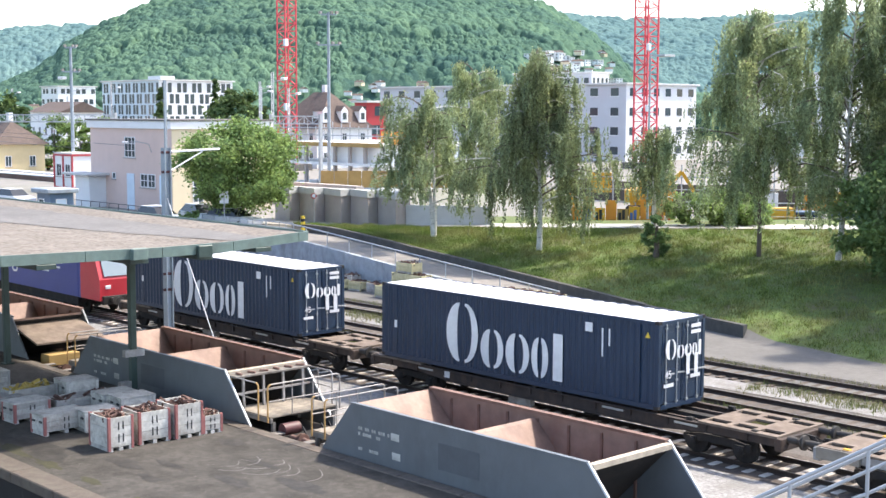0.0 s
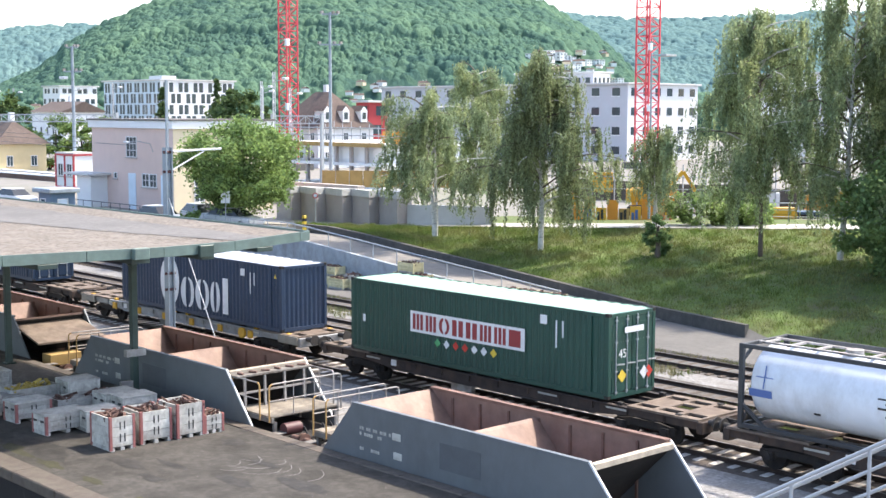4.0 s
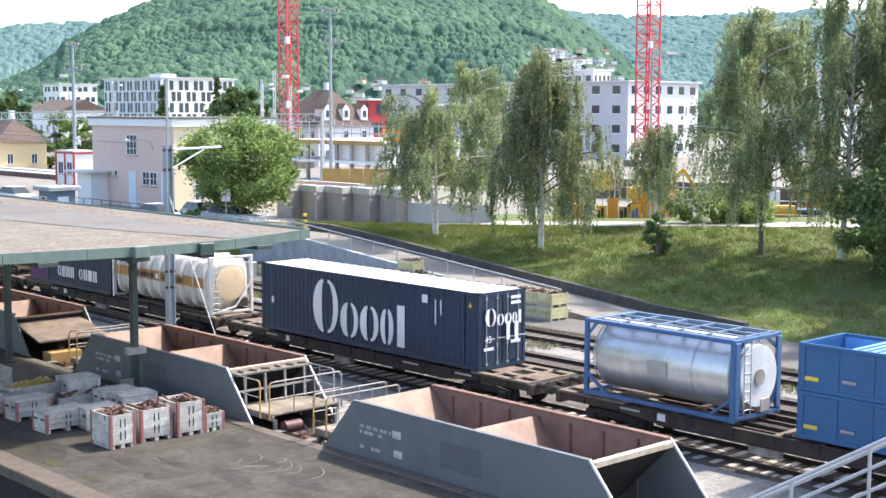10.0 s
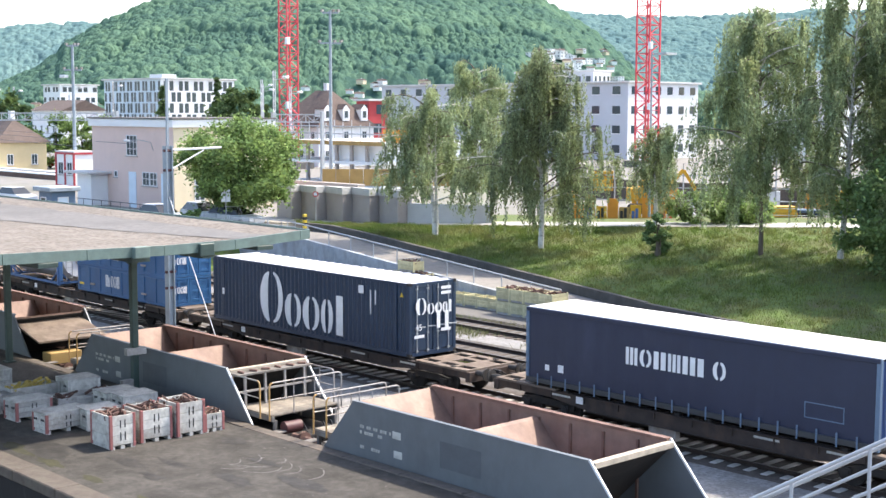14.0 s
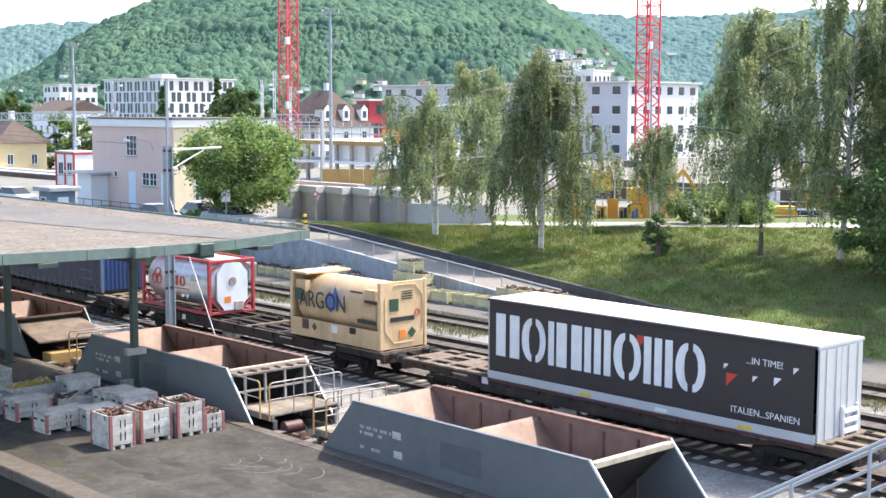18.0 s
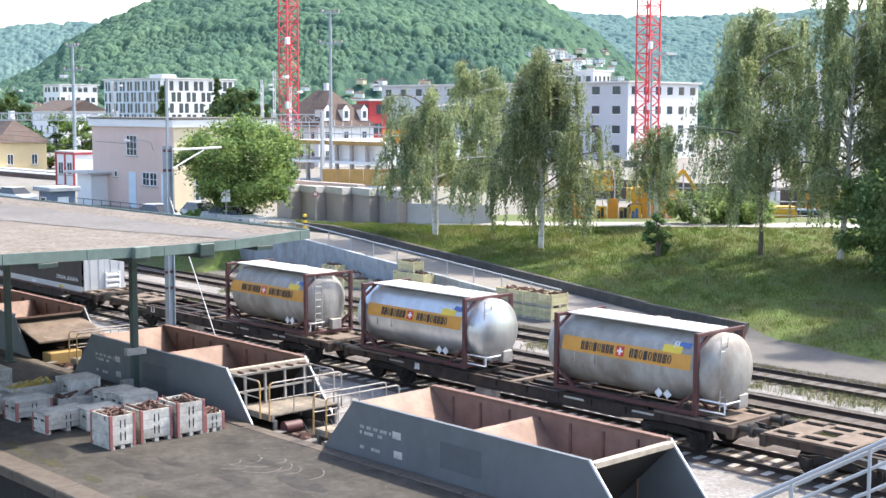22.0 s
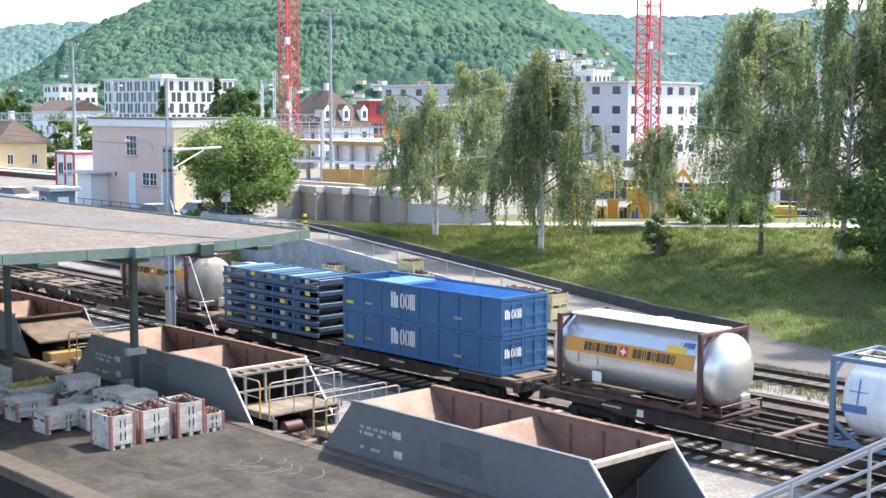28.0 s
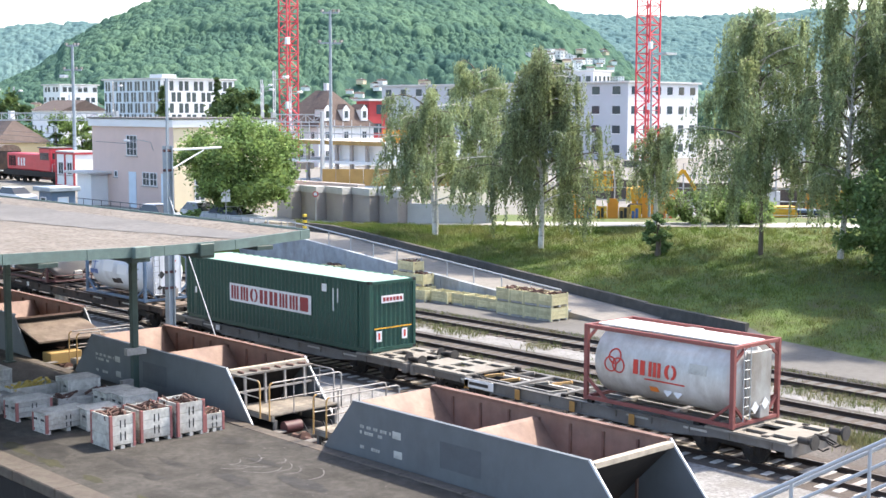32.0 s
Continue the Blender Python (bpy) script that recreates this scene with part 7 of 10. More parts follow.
def locomotive(s_end):
    """Electric locomotive; s_end is its rear end."""
    L = 19.0
    t = thing("locomotive", (0, 0, 0), "blue electric locomotive with red cab ends", "locomotive")
    hw = 1.48

    def hull(x0, x1, m, nose=0):
        bm = bmesh.new()
        prism(bm, [(-hw, 0.95), (hw, 0.95), (hw, 3.25), (hw - 0.18, 3.75), (-hw + 0.18, 3.75), (-hw, 3.25)], "x", x0, x1)
        return bm
    part("body", hull(2.0, L - 2.05, "b"), M["loco_blue"], t, "blue body sides")
    for sgn, x in ((-1, 0), (1, L)):
        bm = bmesh.new()
        a, b = (x - sgn * 2.05, x)
        prism(bm, [(a, 0.95), (b, 0.95), (b, 2.05), (b - sgn * 0.75, 3.75), (a, 3.75)], "y", -hw, hw)
        cab = part("cab", bm, M["loco_red"], t, "red cab end")
        bm = bmesh.new()
        prism(bm, [(b - sgn * 0.05, 2.22), (b - sgn * 0.68, 3.6), (b - sgn * 0.64, 3.62), (b - sgn * 0.0, 2.22)], "y", -1.2, 1.2)
        part("windscreen", bm, M["loco_glass"], cab, "pale reflecting windscreen")
        for y in (-1.0, 1.0):
            part("headlight", B(b - 0.03, b + 0.03, y - 0.16, y + 0.16, 1.55, 1.75, bev=0.02), M["mark"], cab)
        part("buffer_beam", B(b - 0.15, b + 0.15, -1.35, 1.35, 0.75, 1.2, bev=0.03), M["wag_dark"], t)
        for y in (-0.875, 0.875):
            put("buffer", shared("buffer", buffer_mesh), t, at=pose(b + sgn * 0.12, y, 1.03, 0, 0, 0 if sgn > 0 else 180))
    part("roof", B(2.0, L - 2.0, -1.2, 1.2, 3.75, 3.95, bev=0.05), M["wag_grey"], t)
    part("skirt", B(2.5, L - 2.5, -1.4, 1.4, 0.45, 0.95, bev=0.03), M["wag_dark"], t)
    for x in (3.6, L - 3.6):
        bogie(t, x)
    words("go", 1.7, M["mark"], t, Matrix.Translation((L - 9.3, -hw - 0.012, 2.55)) @ FACE)
    for i, w in enumerate((2.6, 3.1, 2.9, 1.6)):
        part("lettering_bar", B(L - 7.2, L - 7.2 + w, -hw - 0.012, -hw - 0.004, 2.85 - i * 0.28, 2.95 - i * 0.28), M["mark"], t)
    part("cab_door", B(L - 3.0, L - 2.3, -hw - 0.02, -hw + 0.01, 1.0, 3.1, bev=0.01), M["loco_blue"], t)
    return rides(t, s_end - L, 0, 0)


# ---------------------------------------------------------------- the train made up, front to back
def low_well(s, z):
    """What lies in the open middle of the low wagon."""
    t = TRAIN[-1][0]
    bm = bmesh.new()
    rod(bm, (3.2, 0.35, z - 0.25), (7.6, 0.35, z - 0.25), 0.17, 14)
    part("air_tank", bm, M["walkway"], t, "pale long tube in the open well", smooth=True)
    for i, (x, y) in enumerate(((3.4, -0.3), (4.0, 0.75), (4.4, -0.5), (5.6, -0.2), (6.1, 0.5), (7.0, -0.75))):
        bm = bmesh.new()
        bar(bm, (x - 0.35, y, z - 0.12), (x + 0.3, y + 0.35, z + 0.02), 0.16, 0.10)
        part("folding_stop", bm, M["wag_cream" if i % 2 else "yellow_rail"], t, "folded ochre and cream stop")
    for i in range(4):
        part("sill_clamp", B(3.0 + i * 2.6, 3.25 + i * 2.6, -1.36, -1.32, z - 0.42, z - 0.05, bev=0.02), M["tan_band"], t, "rusty orange clamp")


locomotive(-44.6)
flat_wagon(-42.9, -24.2)
navy_box(-41.5)
flat_wagon(-22.9, -4.1)
navy_box(-22.33)
flat_wagon(-2.8, 16.3, "wag_silver", "wag_deck", "pale grey container wagon with yellow fittings", yellow=True)
navy_box(1.35, False, "navy2")
flat_wagon(18.1, 37.2)
green_box(19.85, True)
flat_wagon(38.2, 56.6)
white_tank(38.6, "frame_black", "white tank in a dark frame, rust stained")
cream_tank(48.85)
flat_wagon(57.4, 76.5)
slate_box(57.7)
ribbed_bulk(66.95)
flat_wagon(77.8, 96.5)
navy_box(80.22)
flat_wagon(97.9, 117.2)
blue_frame_tank(99.07)
open_bin(107.3, DECK, 0)
open_bin(107.3, DECK + 1.43, 1)
flat_wagon(118.4, 137.4)
navy_box(120.4)
flat_wagon(138.9, 156.2, sill=0.36)
swap_body(140.4)
flat_wagon(157.4, 176.5)
ring_tank(158.05, "frame_red", True, "silver tank in a bright red frame with red ring marks")
gas_box(170.38)
flat_wagon(177.8, 197.3, sill=0.40, plates=4.4)
semi_trailer(182.45)
flat_wagon(198.9, 217.0)
band_tank(209.56, "alu_grey", 0.0, "dull silver tank container with an ochre band in a maroon frame")
flat_wagon(218.3, 237.1)
band_tank(219.3, "alu", 0.85, "silver tank container with rounded ends and an ochre band")
band_tank(229.8, "alu_grey", 0.85, "dusty grey tank container with rounded ends and an ochre band")
flat_wagon(238.3, 255.4)
flat_wagon(256.4, 273.6)
band_tank(266.1, "alu_grey", 0.85, "dusty silver tank container with rounded ends and an ochre band")
flat_wagon(274.8, 293.9)
rack_stack(275.3)
open_bin(284.05, DECK, 0)
open_bin(284.05, DECK + 1.43, 1)
flat_wagon(295.2, 314.0)
band_tank(295.9, "chrome_tank", 0.75, "polished tank container with a patched ochre band in a maroon frame", polished=True)
white_tank(306.45, "frame_slate", "white patched tank in a slate blue frame", True)
flat_wagon(315.0, 332.0, "wag_grey", "wag_cream", "pale grey container wagon with cream decks", dz=-0.17)
green_box(316.3, False)
flat_wagon(332.5, 349.3, "wag_grey", "wag_cream", "pale grey low container wagon with cream decks", dz=-0.17, plates=3.0, plaque=True)
low_well(332.5, DECK - 0.27)
ring_tank(341.28, "frame_brick", False, "dull pale tank in a brick red frame with red ring marks", DECK - 0.17)
for ob, x, y, z in TRAIN[-4:]:
    if ob.name.startswith("shipping_container"):
        i = [q[0] for q in TRAIN].index(ob)
        TRAIN[i] = (ob, x, y, z - 0.17)


# ---------------------------------------------------------------- hills and woods
FWD, SIDE = Vector((-0.7316, 0.6818, 0)), Vector((0.6818, 0.7316, 0))


def out_there(u, w, z):
    """A far place: w metres ahead along the camera's view axis, u metres to its right."""
    p = Vector((EYE[0], EYE[1], 0)) + FWD * w + SIDE * u
    return (p.x, p.y, z)


def between(table, v):
    for (a, p), (b, q) in zip(table, table[1:]):
        if v <= b:
            k = min(max((v - a) / (b - a), 0), 1)
            return p + (q - p) * (k * k * (3 - 2 * k) * 0.5 + k * 0.5)
    return table[-1][1]


def ico(sub):
    bm = bmesh.new()
    bmesh.ops.create_icosphere(bm, subdivisions=sub, radius=1)
    v = np.array([q.co[:] for q in bm.verts])
    f = np.array([[q.index for q in face.verts] for face in bm.faces])
    bm.free()
    return v, f


def big_mesh(name, verts, faces, material, smooth=False):
    """A mesh from arrays."""
    me = bpy.data.meshes.new(name)
    k = faces.shape[1]
    me.vertices.add(len(verts))
    me.vertices.foreach_set("co", np.ascontiguousarray(verts, dtype=np.float32).ravel())
    me.loops.add(faces.size)
    me.loops.foreach_set("vertex_index", np.ascontiguousarray(faces, dtype=np.int32).ravel())
    me.polygons.add(len(faces))
    me.polygons.foreach_set("loop_start", np.arange(0, faces.size, k, dtype=np.int32))
    me.update(calc_edges=True)
    me.materials.append(material)
    if smooth:
        me.shade_smooth()
    return me


def clumps(name, spots, radii, material, sub=2, rough=0.28, seed=1, flat=1.15, label="", category="woods", top=True):
    """Many leafy crowns as one mesh."""
    rng = np.random.default_rng(seed)
    v, f = ico(sub)
    kinds = []
    for _ in range(8):
        d = 1 + rng.normal(0, rough, len(v))[:, None]
        kinds.append(v * np.clip(d, 0.55, 1.6))
    vs, fs, n = [], [], 0
    for (x, y, z), r in zip(spots, radii):
        a = rng.uniform(0, 6.283)
        c, s = math.cos(a), math.sin(a)
        k = kinds[rng.integers(8)]
        q = np.stack([k[:, 0] * c - k[:, 1] * s, k[:, 0] * s + k[:, 1] * c, k[:, 2] * flat], 1) * r
        vs.append(q + (x, y, z))
        fs.append(f + n)
        n += len(v)
    ob = put(name, big_mesh(name, np.concatenate(vs), np.concatenate(fs), material))
    return tagged(ob, label, category, kind="stuff") if top else ob


HOUSES = []         # houses that stand in the woods: metres ahead, to the right, and height


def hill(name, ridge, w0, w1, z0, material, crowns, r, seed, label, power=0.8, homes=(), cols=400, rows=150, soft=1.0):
    """A wooded hillside: bare ground below, crowns scattered over it. ridge: (metres to the right, height), fitted to
    the camera's view.
    """
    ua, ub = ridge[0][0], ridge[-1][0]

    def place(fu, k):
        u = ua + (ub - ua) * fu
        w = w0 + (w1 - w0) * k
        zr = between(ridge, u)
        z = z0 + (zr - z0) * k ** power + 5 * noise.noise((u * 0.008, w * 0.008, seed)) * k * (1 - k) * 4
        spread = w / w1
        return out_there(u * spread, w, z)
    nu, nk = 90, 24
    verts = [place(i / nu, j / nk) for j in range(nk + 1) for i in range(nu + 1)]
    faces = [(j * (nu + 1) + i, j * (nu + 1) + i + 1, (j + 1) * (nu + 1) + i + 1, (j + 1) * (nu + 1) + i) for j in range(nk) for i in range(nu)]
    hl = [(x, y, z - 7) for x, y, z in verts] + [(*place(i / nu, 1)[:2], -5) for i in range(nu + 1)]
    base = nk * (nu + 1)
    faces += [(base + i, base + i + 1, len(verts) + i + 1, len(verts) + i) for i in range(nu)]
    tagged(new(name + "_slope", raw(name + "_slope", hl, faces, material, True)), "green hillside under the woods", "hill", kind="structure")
    def slope_z(u, w):
        k = (w - w0) / (w1 - w0)
        spread = w / w1
        return z0 + (between(ridge, u / spread) - z0) * max(k, 0) ** power
    for tangent, rise in homes:          # each home stands where its line of sight meets the slope
        w = w0 + 5
        while w < w1 and slope_z(tangent * w, w) < EYE[2] + rise * w:
            w += 4
        if w < w1 - 20:
            HOUSES.append((w, tangent * w, slope_z(tangent * w, w)))
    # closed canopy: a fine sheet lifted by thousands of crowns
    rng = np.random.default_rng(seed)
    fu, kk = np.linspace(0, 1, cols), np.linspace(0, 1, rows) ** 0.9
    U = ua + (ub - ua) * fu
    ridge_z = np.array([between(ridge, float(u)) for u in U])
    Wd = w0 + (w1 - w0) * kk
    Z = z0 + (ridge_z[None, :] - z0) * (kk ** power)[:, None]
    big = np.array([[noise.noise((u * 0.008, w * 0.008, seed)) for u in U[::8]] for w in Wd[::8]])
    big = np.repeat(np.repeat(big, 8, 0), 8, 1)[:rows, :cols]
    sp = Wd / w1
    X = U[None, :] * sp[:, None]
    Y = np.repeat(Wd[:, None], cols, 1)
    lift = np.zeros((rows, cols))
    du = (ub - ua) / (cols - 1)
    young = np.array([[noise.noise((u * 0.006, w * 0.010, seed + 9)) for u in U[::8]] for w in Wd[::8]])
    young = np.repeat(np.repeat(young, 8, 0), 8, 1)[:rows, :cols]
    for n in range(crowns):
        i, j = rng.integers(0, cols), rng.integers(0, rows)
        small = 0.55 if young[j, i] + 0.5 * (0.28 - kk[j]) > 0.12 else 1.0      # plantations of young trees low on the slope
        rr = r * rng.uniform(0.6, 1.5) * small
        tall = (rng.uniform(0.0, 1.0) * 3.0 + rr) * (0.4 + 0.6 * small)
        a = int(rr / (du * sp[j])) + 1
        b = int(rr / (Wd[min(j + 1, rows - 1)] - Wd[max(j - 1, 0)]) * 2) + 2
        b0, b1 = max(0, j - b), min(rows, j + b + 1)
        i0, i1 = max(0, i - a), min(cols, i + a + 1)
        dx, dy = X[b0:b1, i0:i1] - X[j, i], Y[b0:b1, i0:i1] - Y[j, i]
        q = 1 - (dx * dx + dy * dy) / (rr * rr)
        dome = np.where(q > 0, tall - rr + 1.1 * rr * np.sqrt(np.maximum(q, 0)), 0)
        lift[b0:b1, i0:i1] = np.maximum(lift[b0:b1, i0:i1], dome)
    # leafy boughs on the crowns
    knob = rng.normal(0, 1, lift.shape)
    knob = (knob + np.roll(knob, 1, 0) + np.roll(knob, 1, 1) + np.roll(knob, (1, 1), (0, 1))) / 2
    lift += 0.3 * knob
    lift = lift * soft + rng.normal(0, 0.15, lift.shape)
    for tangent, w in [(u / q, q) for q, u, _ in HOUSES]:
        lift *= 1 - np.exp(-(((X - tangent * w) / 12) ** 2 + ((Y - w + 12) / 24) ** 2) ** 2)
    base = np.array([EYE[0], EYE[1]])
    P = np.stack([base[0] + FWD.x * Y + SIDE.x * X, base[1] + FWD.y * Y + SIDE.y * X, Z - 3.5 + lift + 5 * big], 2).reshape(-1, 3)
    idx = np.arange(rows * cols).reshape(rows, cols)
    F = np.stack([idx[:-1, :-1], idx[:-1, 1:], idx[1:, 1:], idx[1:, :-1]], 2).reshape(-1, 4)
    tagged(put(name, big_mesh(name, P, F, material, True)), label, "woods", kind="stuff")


_hr = random.Random(12)
_homes = [(_hr.uniform(0.068, 0.138), _hr.uniform(0.018, 0.045)) for _ in range(64)] + [(_hr.uniform(-0.105, -0.005), _hr.uniform(0.006, 0.020)) for _ in range(14)]
# ridge heights follow the skyline as it falls in the camera's view
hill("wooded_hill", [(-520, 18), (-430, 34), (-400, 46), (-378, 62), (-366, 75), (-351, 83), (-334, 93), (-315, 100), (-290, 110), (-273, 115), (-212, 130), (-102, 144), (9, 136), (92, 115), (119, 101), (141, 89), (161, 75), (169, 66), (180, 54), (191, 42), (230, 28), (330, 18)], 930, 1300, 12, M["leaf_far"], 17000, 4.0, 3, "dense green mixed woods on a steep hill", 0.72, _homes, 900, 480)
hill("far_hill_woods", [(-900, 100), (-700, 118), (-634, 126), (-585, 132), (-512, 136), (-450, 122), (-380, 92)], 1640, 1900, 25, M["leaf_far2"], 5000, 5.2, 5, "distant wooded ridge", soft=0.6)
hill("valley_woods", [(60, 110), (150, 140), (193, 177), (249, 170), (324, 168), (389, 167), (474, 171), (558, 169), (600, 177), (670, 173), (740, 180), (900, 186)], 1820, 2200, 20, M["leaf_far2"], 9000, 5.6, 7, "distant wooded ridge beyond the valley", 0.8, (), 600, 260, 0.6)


# ---------------------------------------------------------------- trees near the bank
def limb(bm, pts, r0, r1, seg=7):
    n = len(pts) - 1
    for i in range(n):
        a, b = r0 + (r1 - r0) * i / n, r0 + (r1 - r0) * (i + 1) / n
        rod(bm, pts[i], pts[i + 1], a, seg, b)


def leaf_quads(points, size, rng, droop=0.0, stretch=1.9):
    """A small diamond leaf at each point, turned at random."""
    n = len(points)
    a = rng.normal(size=(n, 3))
    a[:, 2] = a[:, 2] * 0.6 - droop
    a /= np.linalg.norm(a, axis=1)[:, None]
    b = np.cross(a, rng.normal(size=(n, 3)))
    b /= np.linalg.norm(b, axis=1)[:, None]
    s = size * rng.uniform(0.65, 1.35, n)[:, None]
    a, b = a * s * stretch * 0.5, b * s * 0.5
    v = np.stack([points - a, points + b, points + a, points - b], 1).reshape(-1, 3)
    return v, np.arange(4 * n).reshape(-1, 4)


def weeping_birch(at, h, rad, seed, leaves="leaf_birch", strands=620, low=0.10, lean=(0, 0), trunks=1, leafsize=0.074, label="weeping silver birch with hanging leafy strands", gap=0.062, longest=3.4, bark="bark_birch", limbs=30, taper=0.7):
    """Trunk, arching limbs, and many thin hanging strands set with leaves."""
    rng = np.random.default_rng(seed)
    t = thing("birch_tree", at, label, "tree", "birch trees on the bank")
    for k in range(trunks):
        bm = bmesh.new()
        dx, dy = lean[0] + (k * 0.9 - 0.2 if trunks > 1 else 0), lean[1] + (0.4 * k if trunks > 1 else 0)
        pts = [(dx * f + 0.12 * math.sin(4 * f + k), dy * f + 0.1 * math.cos(5 * f), h * 0.88 * f) for f in (0, 0.12, 0.25, 0.4, 0.55, 0.7, 0.85, 1.0)]
        limb(bm, pts, (0.19 if bark == "bark_birch" else 0.15) - 0.04 * k, 0.025)
        part("trunk", bm, M[bark], t, smooth=True)
    tips = []
    for i in range(limbs):
        f = 0.24 + 0.76 * (i + rng.uniform(0, 1)) / limbs
        a = i * 2.4 + rng.uniform(-0.6, 0.6)
        reach = rad * rng.uniform(0.38, 1.12) * (1.08 - taper * max(0, f - 0.42) / 0.58)
        z0 = h * f * 0.93
        rise = rng.uniform(0.5, 1.7) * (1.1 - f * 0.6)
        pts = []
        for s in (0, 0.3, 0.6, 0.85, 1.0):
            pts.append((lean[0] * f + math.cos(a) * reach * s, lean[1] * f + math.sin(a) * reach * s, min(z0 + rise * math.sin(s * 2.5), h)))
        bm = bmesh.new()
        limb(bm, pts, 0.06, 0.012, 5)
        part("limb", bm, M["bark_birch" if i % 2 == 0 else "bark"], t, smooth=True)
        tips.append(np.array(pts))
    # curtains: close bundles of hanging strands, each bundle with its own length
    P = []
    share = strands / (limbs * 8)
    for L in tips:
        for _ in range(8):
            s = rng.uniform(0.22, 1.0) ** 0.8 * (len(L) - 1)
            j = min(int(s), len(L) - 2)
            c = L[j] + (L[j + 1] - L[j]) * (s - j) + rng.normal(0, 0.22, 3) * (1, 1, 0.5)
            wide = rng.uniform(0.10, 0.24)
            full = longest * min(0.22 + rng.gamma(2.2, 0.19), 1.0)
            floor_z = h * low * rng.uniform(0.8, 2.0)
            sway = rng.normal(0, 0.14, 2) + c[:2] * 0.05
            for i in range(max(3, int(share * rng.uniform(0.5, 1.5)))):
                p = c + rng.normal(0, wide, 3) * (1, 1, 0.6)
                ln = min(full * rng.uniform(0.55, 1.05), max(p[2] - floor_z, 0.4))
                m = max(5, int(ln / gap))
                q = np.linspace(0, 1, m)
                x = p[0] + sway[0] * q + 0.04 * np.sin(q * 9 + i)
                y = p[1] + sway[1] * q + 0.04 * np.cos(q * 8 + i)
                P.append(np.stack([x, y, p[2] + 0.25 * wide - ln * q ** 0.94], 1) + rng.normal(0, 0.04, (m, 3)))
    P = np.concatenate(P)
    v, f = leaf_quads(P, leafsize, rng, 1.6, 2.6)
    put("crown", big_mesh("crown", v, f, M[leaves]), t)
    return t


weeping_birch((-46.8, 23.95, 2.6), 9.6, 4.5, 11, "leaf_birch2", 2000, 0.18, (-0.5, -0.2), 2, limbs=36, taper=0.6, longest=2.4)
weeping_birch((-38.5, 25.25, 2.2), 12.6, 4.9, 12, "leaf_birch", 2400, 0.05, (0.0, 0.0), 1, label="tall weeping silver birch with dense hanging strands", limbs=50, taper=0.82, longest=4.2)
weeping_birch((-52.0, 33.0, 2.7), 12.0, 4.8, 17, "leaf_birch2", 1700, 0.12, (-0.3, 0.2), 1, limbs=34, taper=0.6, longest=3.0)
weeping_birch((-26.3, 30.9, 2.4), 15.0, 5.2, 13, "leaf_birch2", 2300, 0.05, (-0.5, 0.1), 1, label="tall weeping birch with hanging strands", bark="bark", limbs=46, taper=0.62, longest=4.0)
weeping_birch((-21.5, 31.5, 2.6), 16.6, 4.8, 14, "leaf_birch2", 2200, 0.14, (0.6, 0.3), 1, label="tall weeping birch at the edge of the bank", limbs=46, taper=0.5, longest=3.4)
weeping_birch((-18.6, 33.6, 3.0), 16.2, 4.6, 18, "leaf_birch2", 2300, 0.2, (0.8, 0.3), 1, label="tall weeping birch at the edge of the bank", bark="bark", limbs=44, taper=0.5, longest=3.4)
weeping_birch((-37.4, 35.2, 3.1), 6.8, 2.2, 15, "leaf_birch", 760, 0.10, (0, 0), 1, label="small weeping birch beside the path", limbs=22, taper=0.6, longest=2.2)


# three dense birches added beyond the view's right edge to shade the grass bank
SHADE_TREE = weeping_birch((-14.6, 34.4, 3.0), 15.5, 4.8, 19, "leaf_birch2", 3600, 0.12, (0.3, 0.2), 1, label="tall weeping birch added out of view to shade the bank", bark="bark", limbs=40, taper=0.5)
copy_thing(SHADE_TREE, pose(-8.5, 33.0, 3.2, 0, 0, 130))
copy_thing(SHADE_TREE, pose(-11.0, 28.6, 2.4, 0, 0, 250))


def round_tree(at, h, rx, leaves, seed, n=70, per=170, size=0.22, label="broad-leaved tree with a full green crown", low=0.25, name="leafy_tree", flat=0.8, group=""):
    """Trunk, forking limbs and a crown of leaf clumps with an uneven outline."""
    rng = np.random.default_rng(seed)
    t = thing(name, at, label, "tree", group)
    bm = bmesh.new()
    limb(bm, [(0, 0, 0), (0.05, 0.02, h * 0.2), (-0.05, 0.05, h * 0.45), (0.05, 0, h * 0.75)], 0.22, 0.06)
    part("trunk", bm, M["bark"], t, smooth=True)
    P = []
    for i in range(n):
        a = rng.uniform(0, 6.283)
        cz = rng.uniform(-1, 1)
        rr = math.sqrt(1 - cz * cz) * rng.uniform(0.45, 1.2)
        c = np.array([math.cos(a) * rr * rx, math.sin(a) * rr * rx, h * (low + (1 - low) * (0.5 + 0.46 * cz))])
        if i % 4 == 0:
            bm = bmesh.new()
            limb(bm, [(0, 0, h * rng.uniform(0.2, 0.5)), tuple(c * (0.5, 0.5, 0.8)), tuple(c)], 0.045, 0.008, 5)
            part("limb", bm, M["bark"], t, smooth=True)
        k = rng.normal(0, 1, (per, 3))
        k /= (np.linalg.norm(k, axis=1) ** rng.uniform(0.0, 1.0, per) * rng.uniform(0.8, 1.9, per))[:, None]
        k[:, 2] *= 0.8
        P.append(c + k * rx * 0.20 * rng.uniform(0.5, 1.3))
    P = np.concatenate(P)
    v, f = leaf_quads(P, size, rng, 0.2, 1.5)
    put("crown", big_mesh("crown", v, f, M[leaves]), t)
    return t


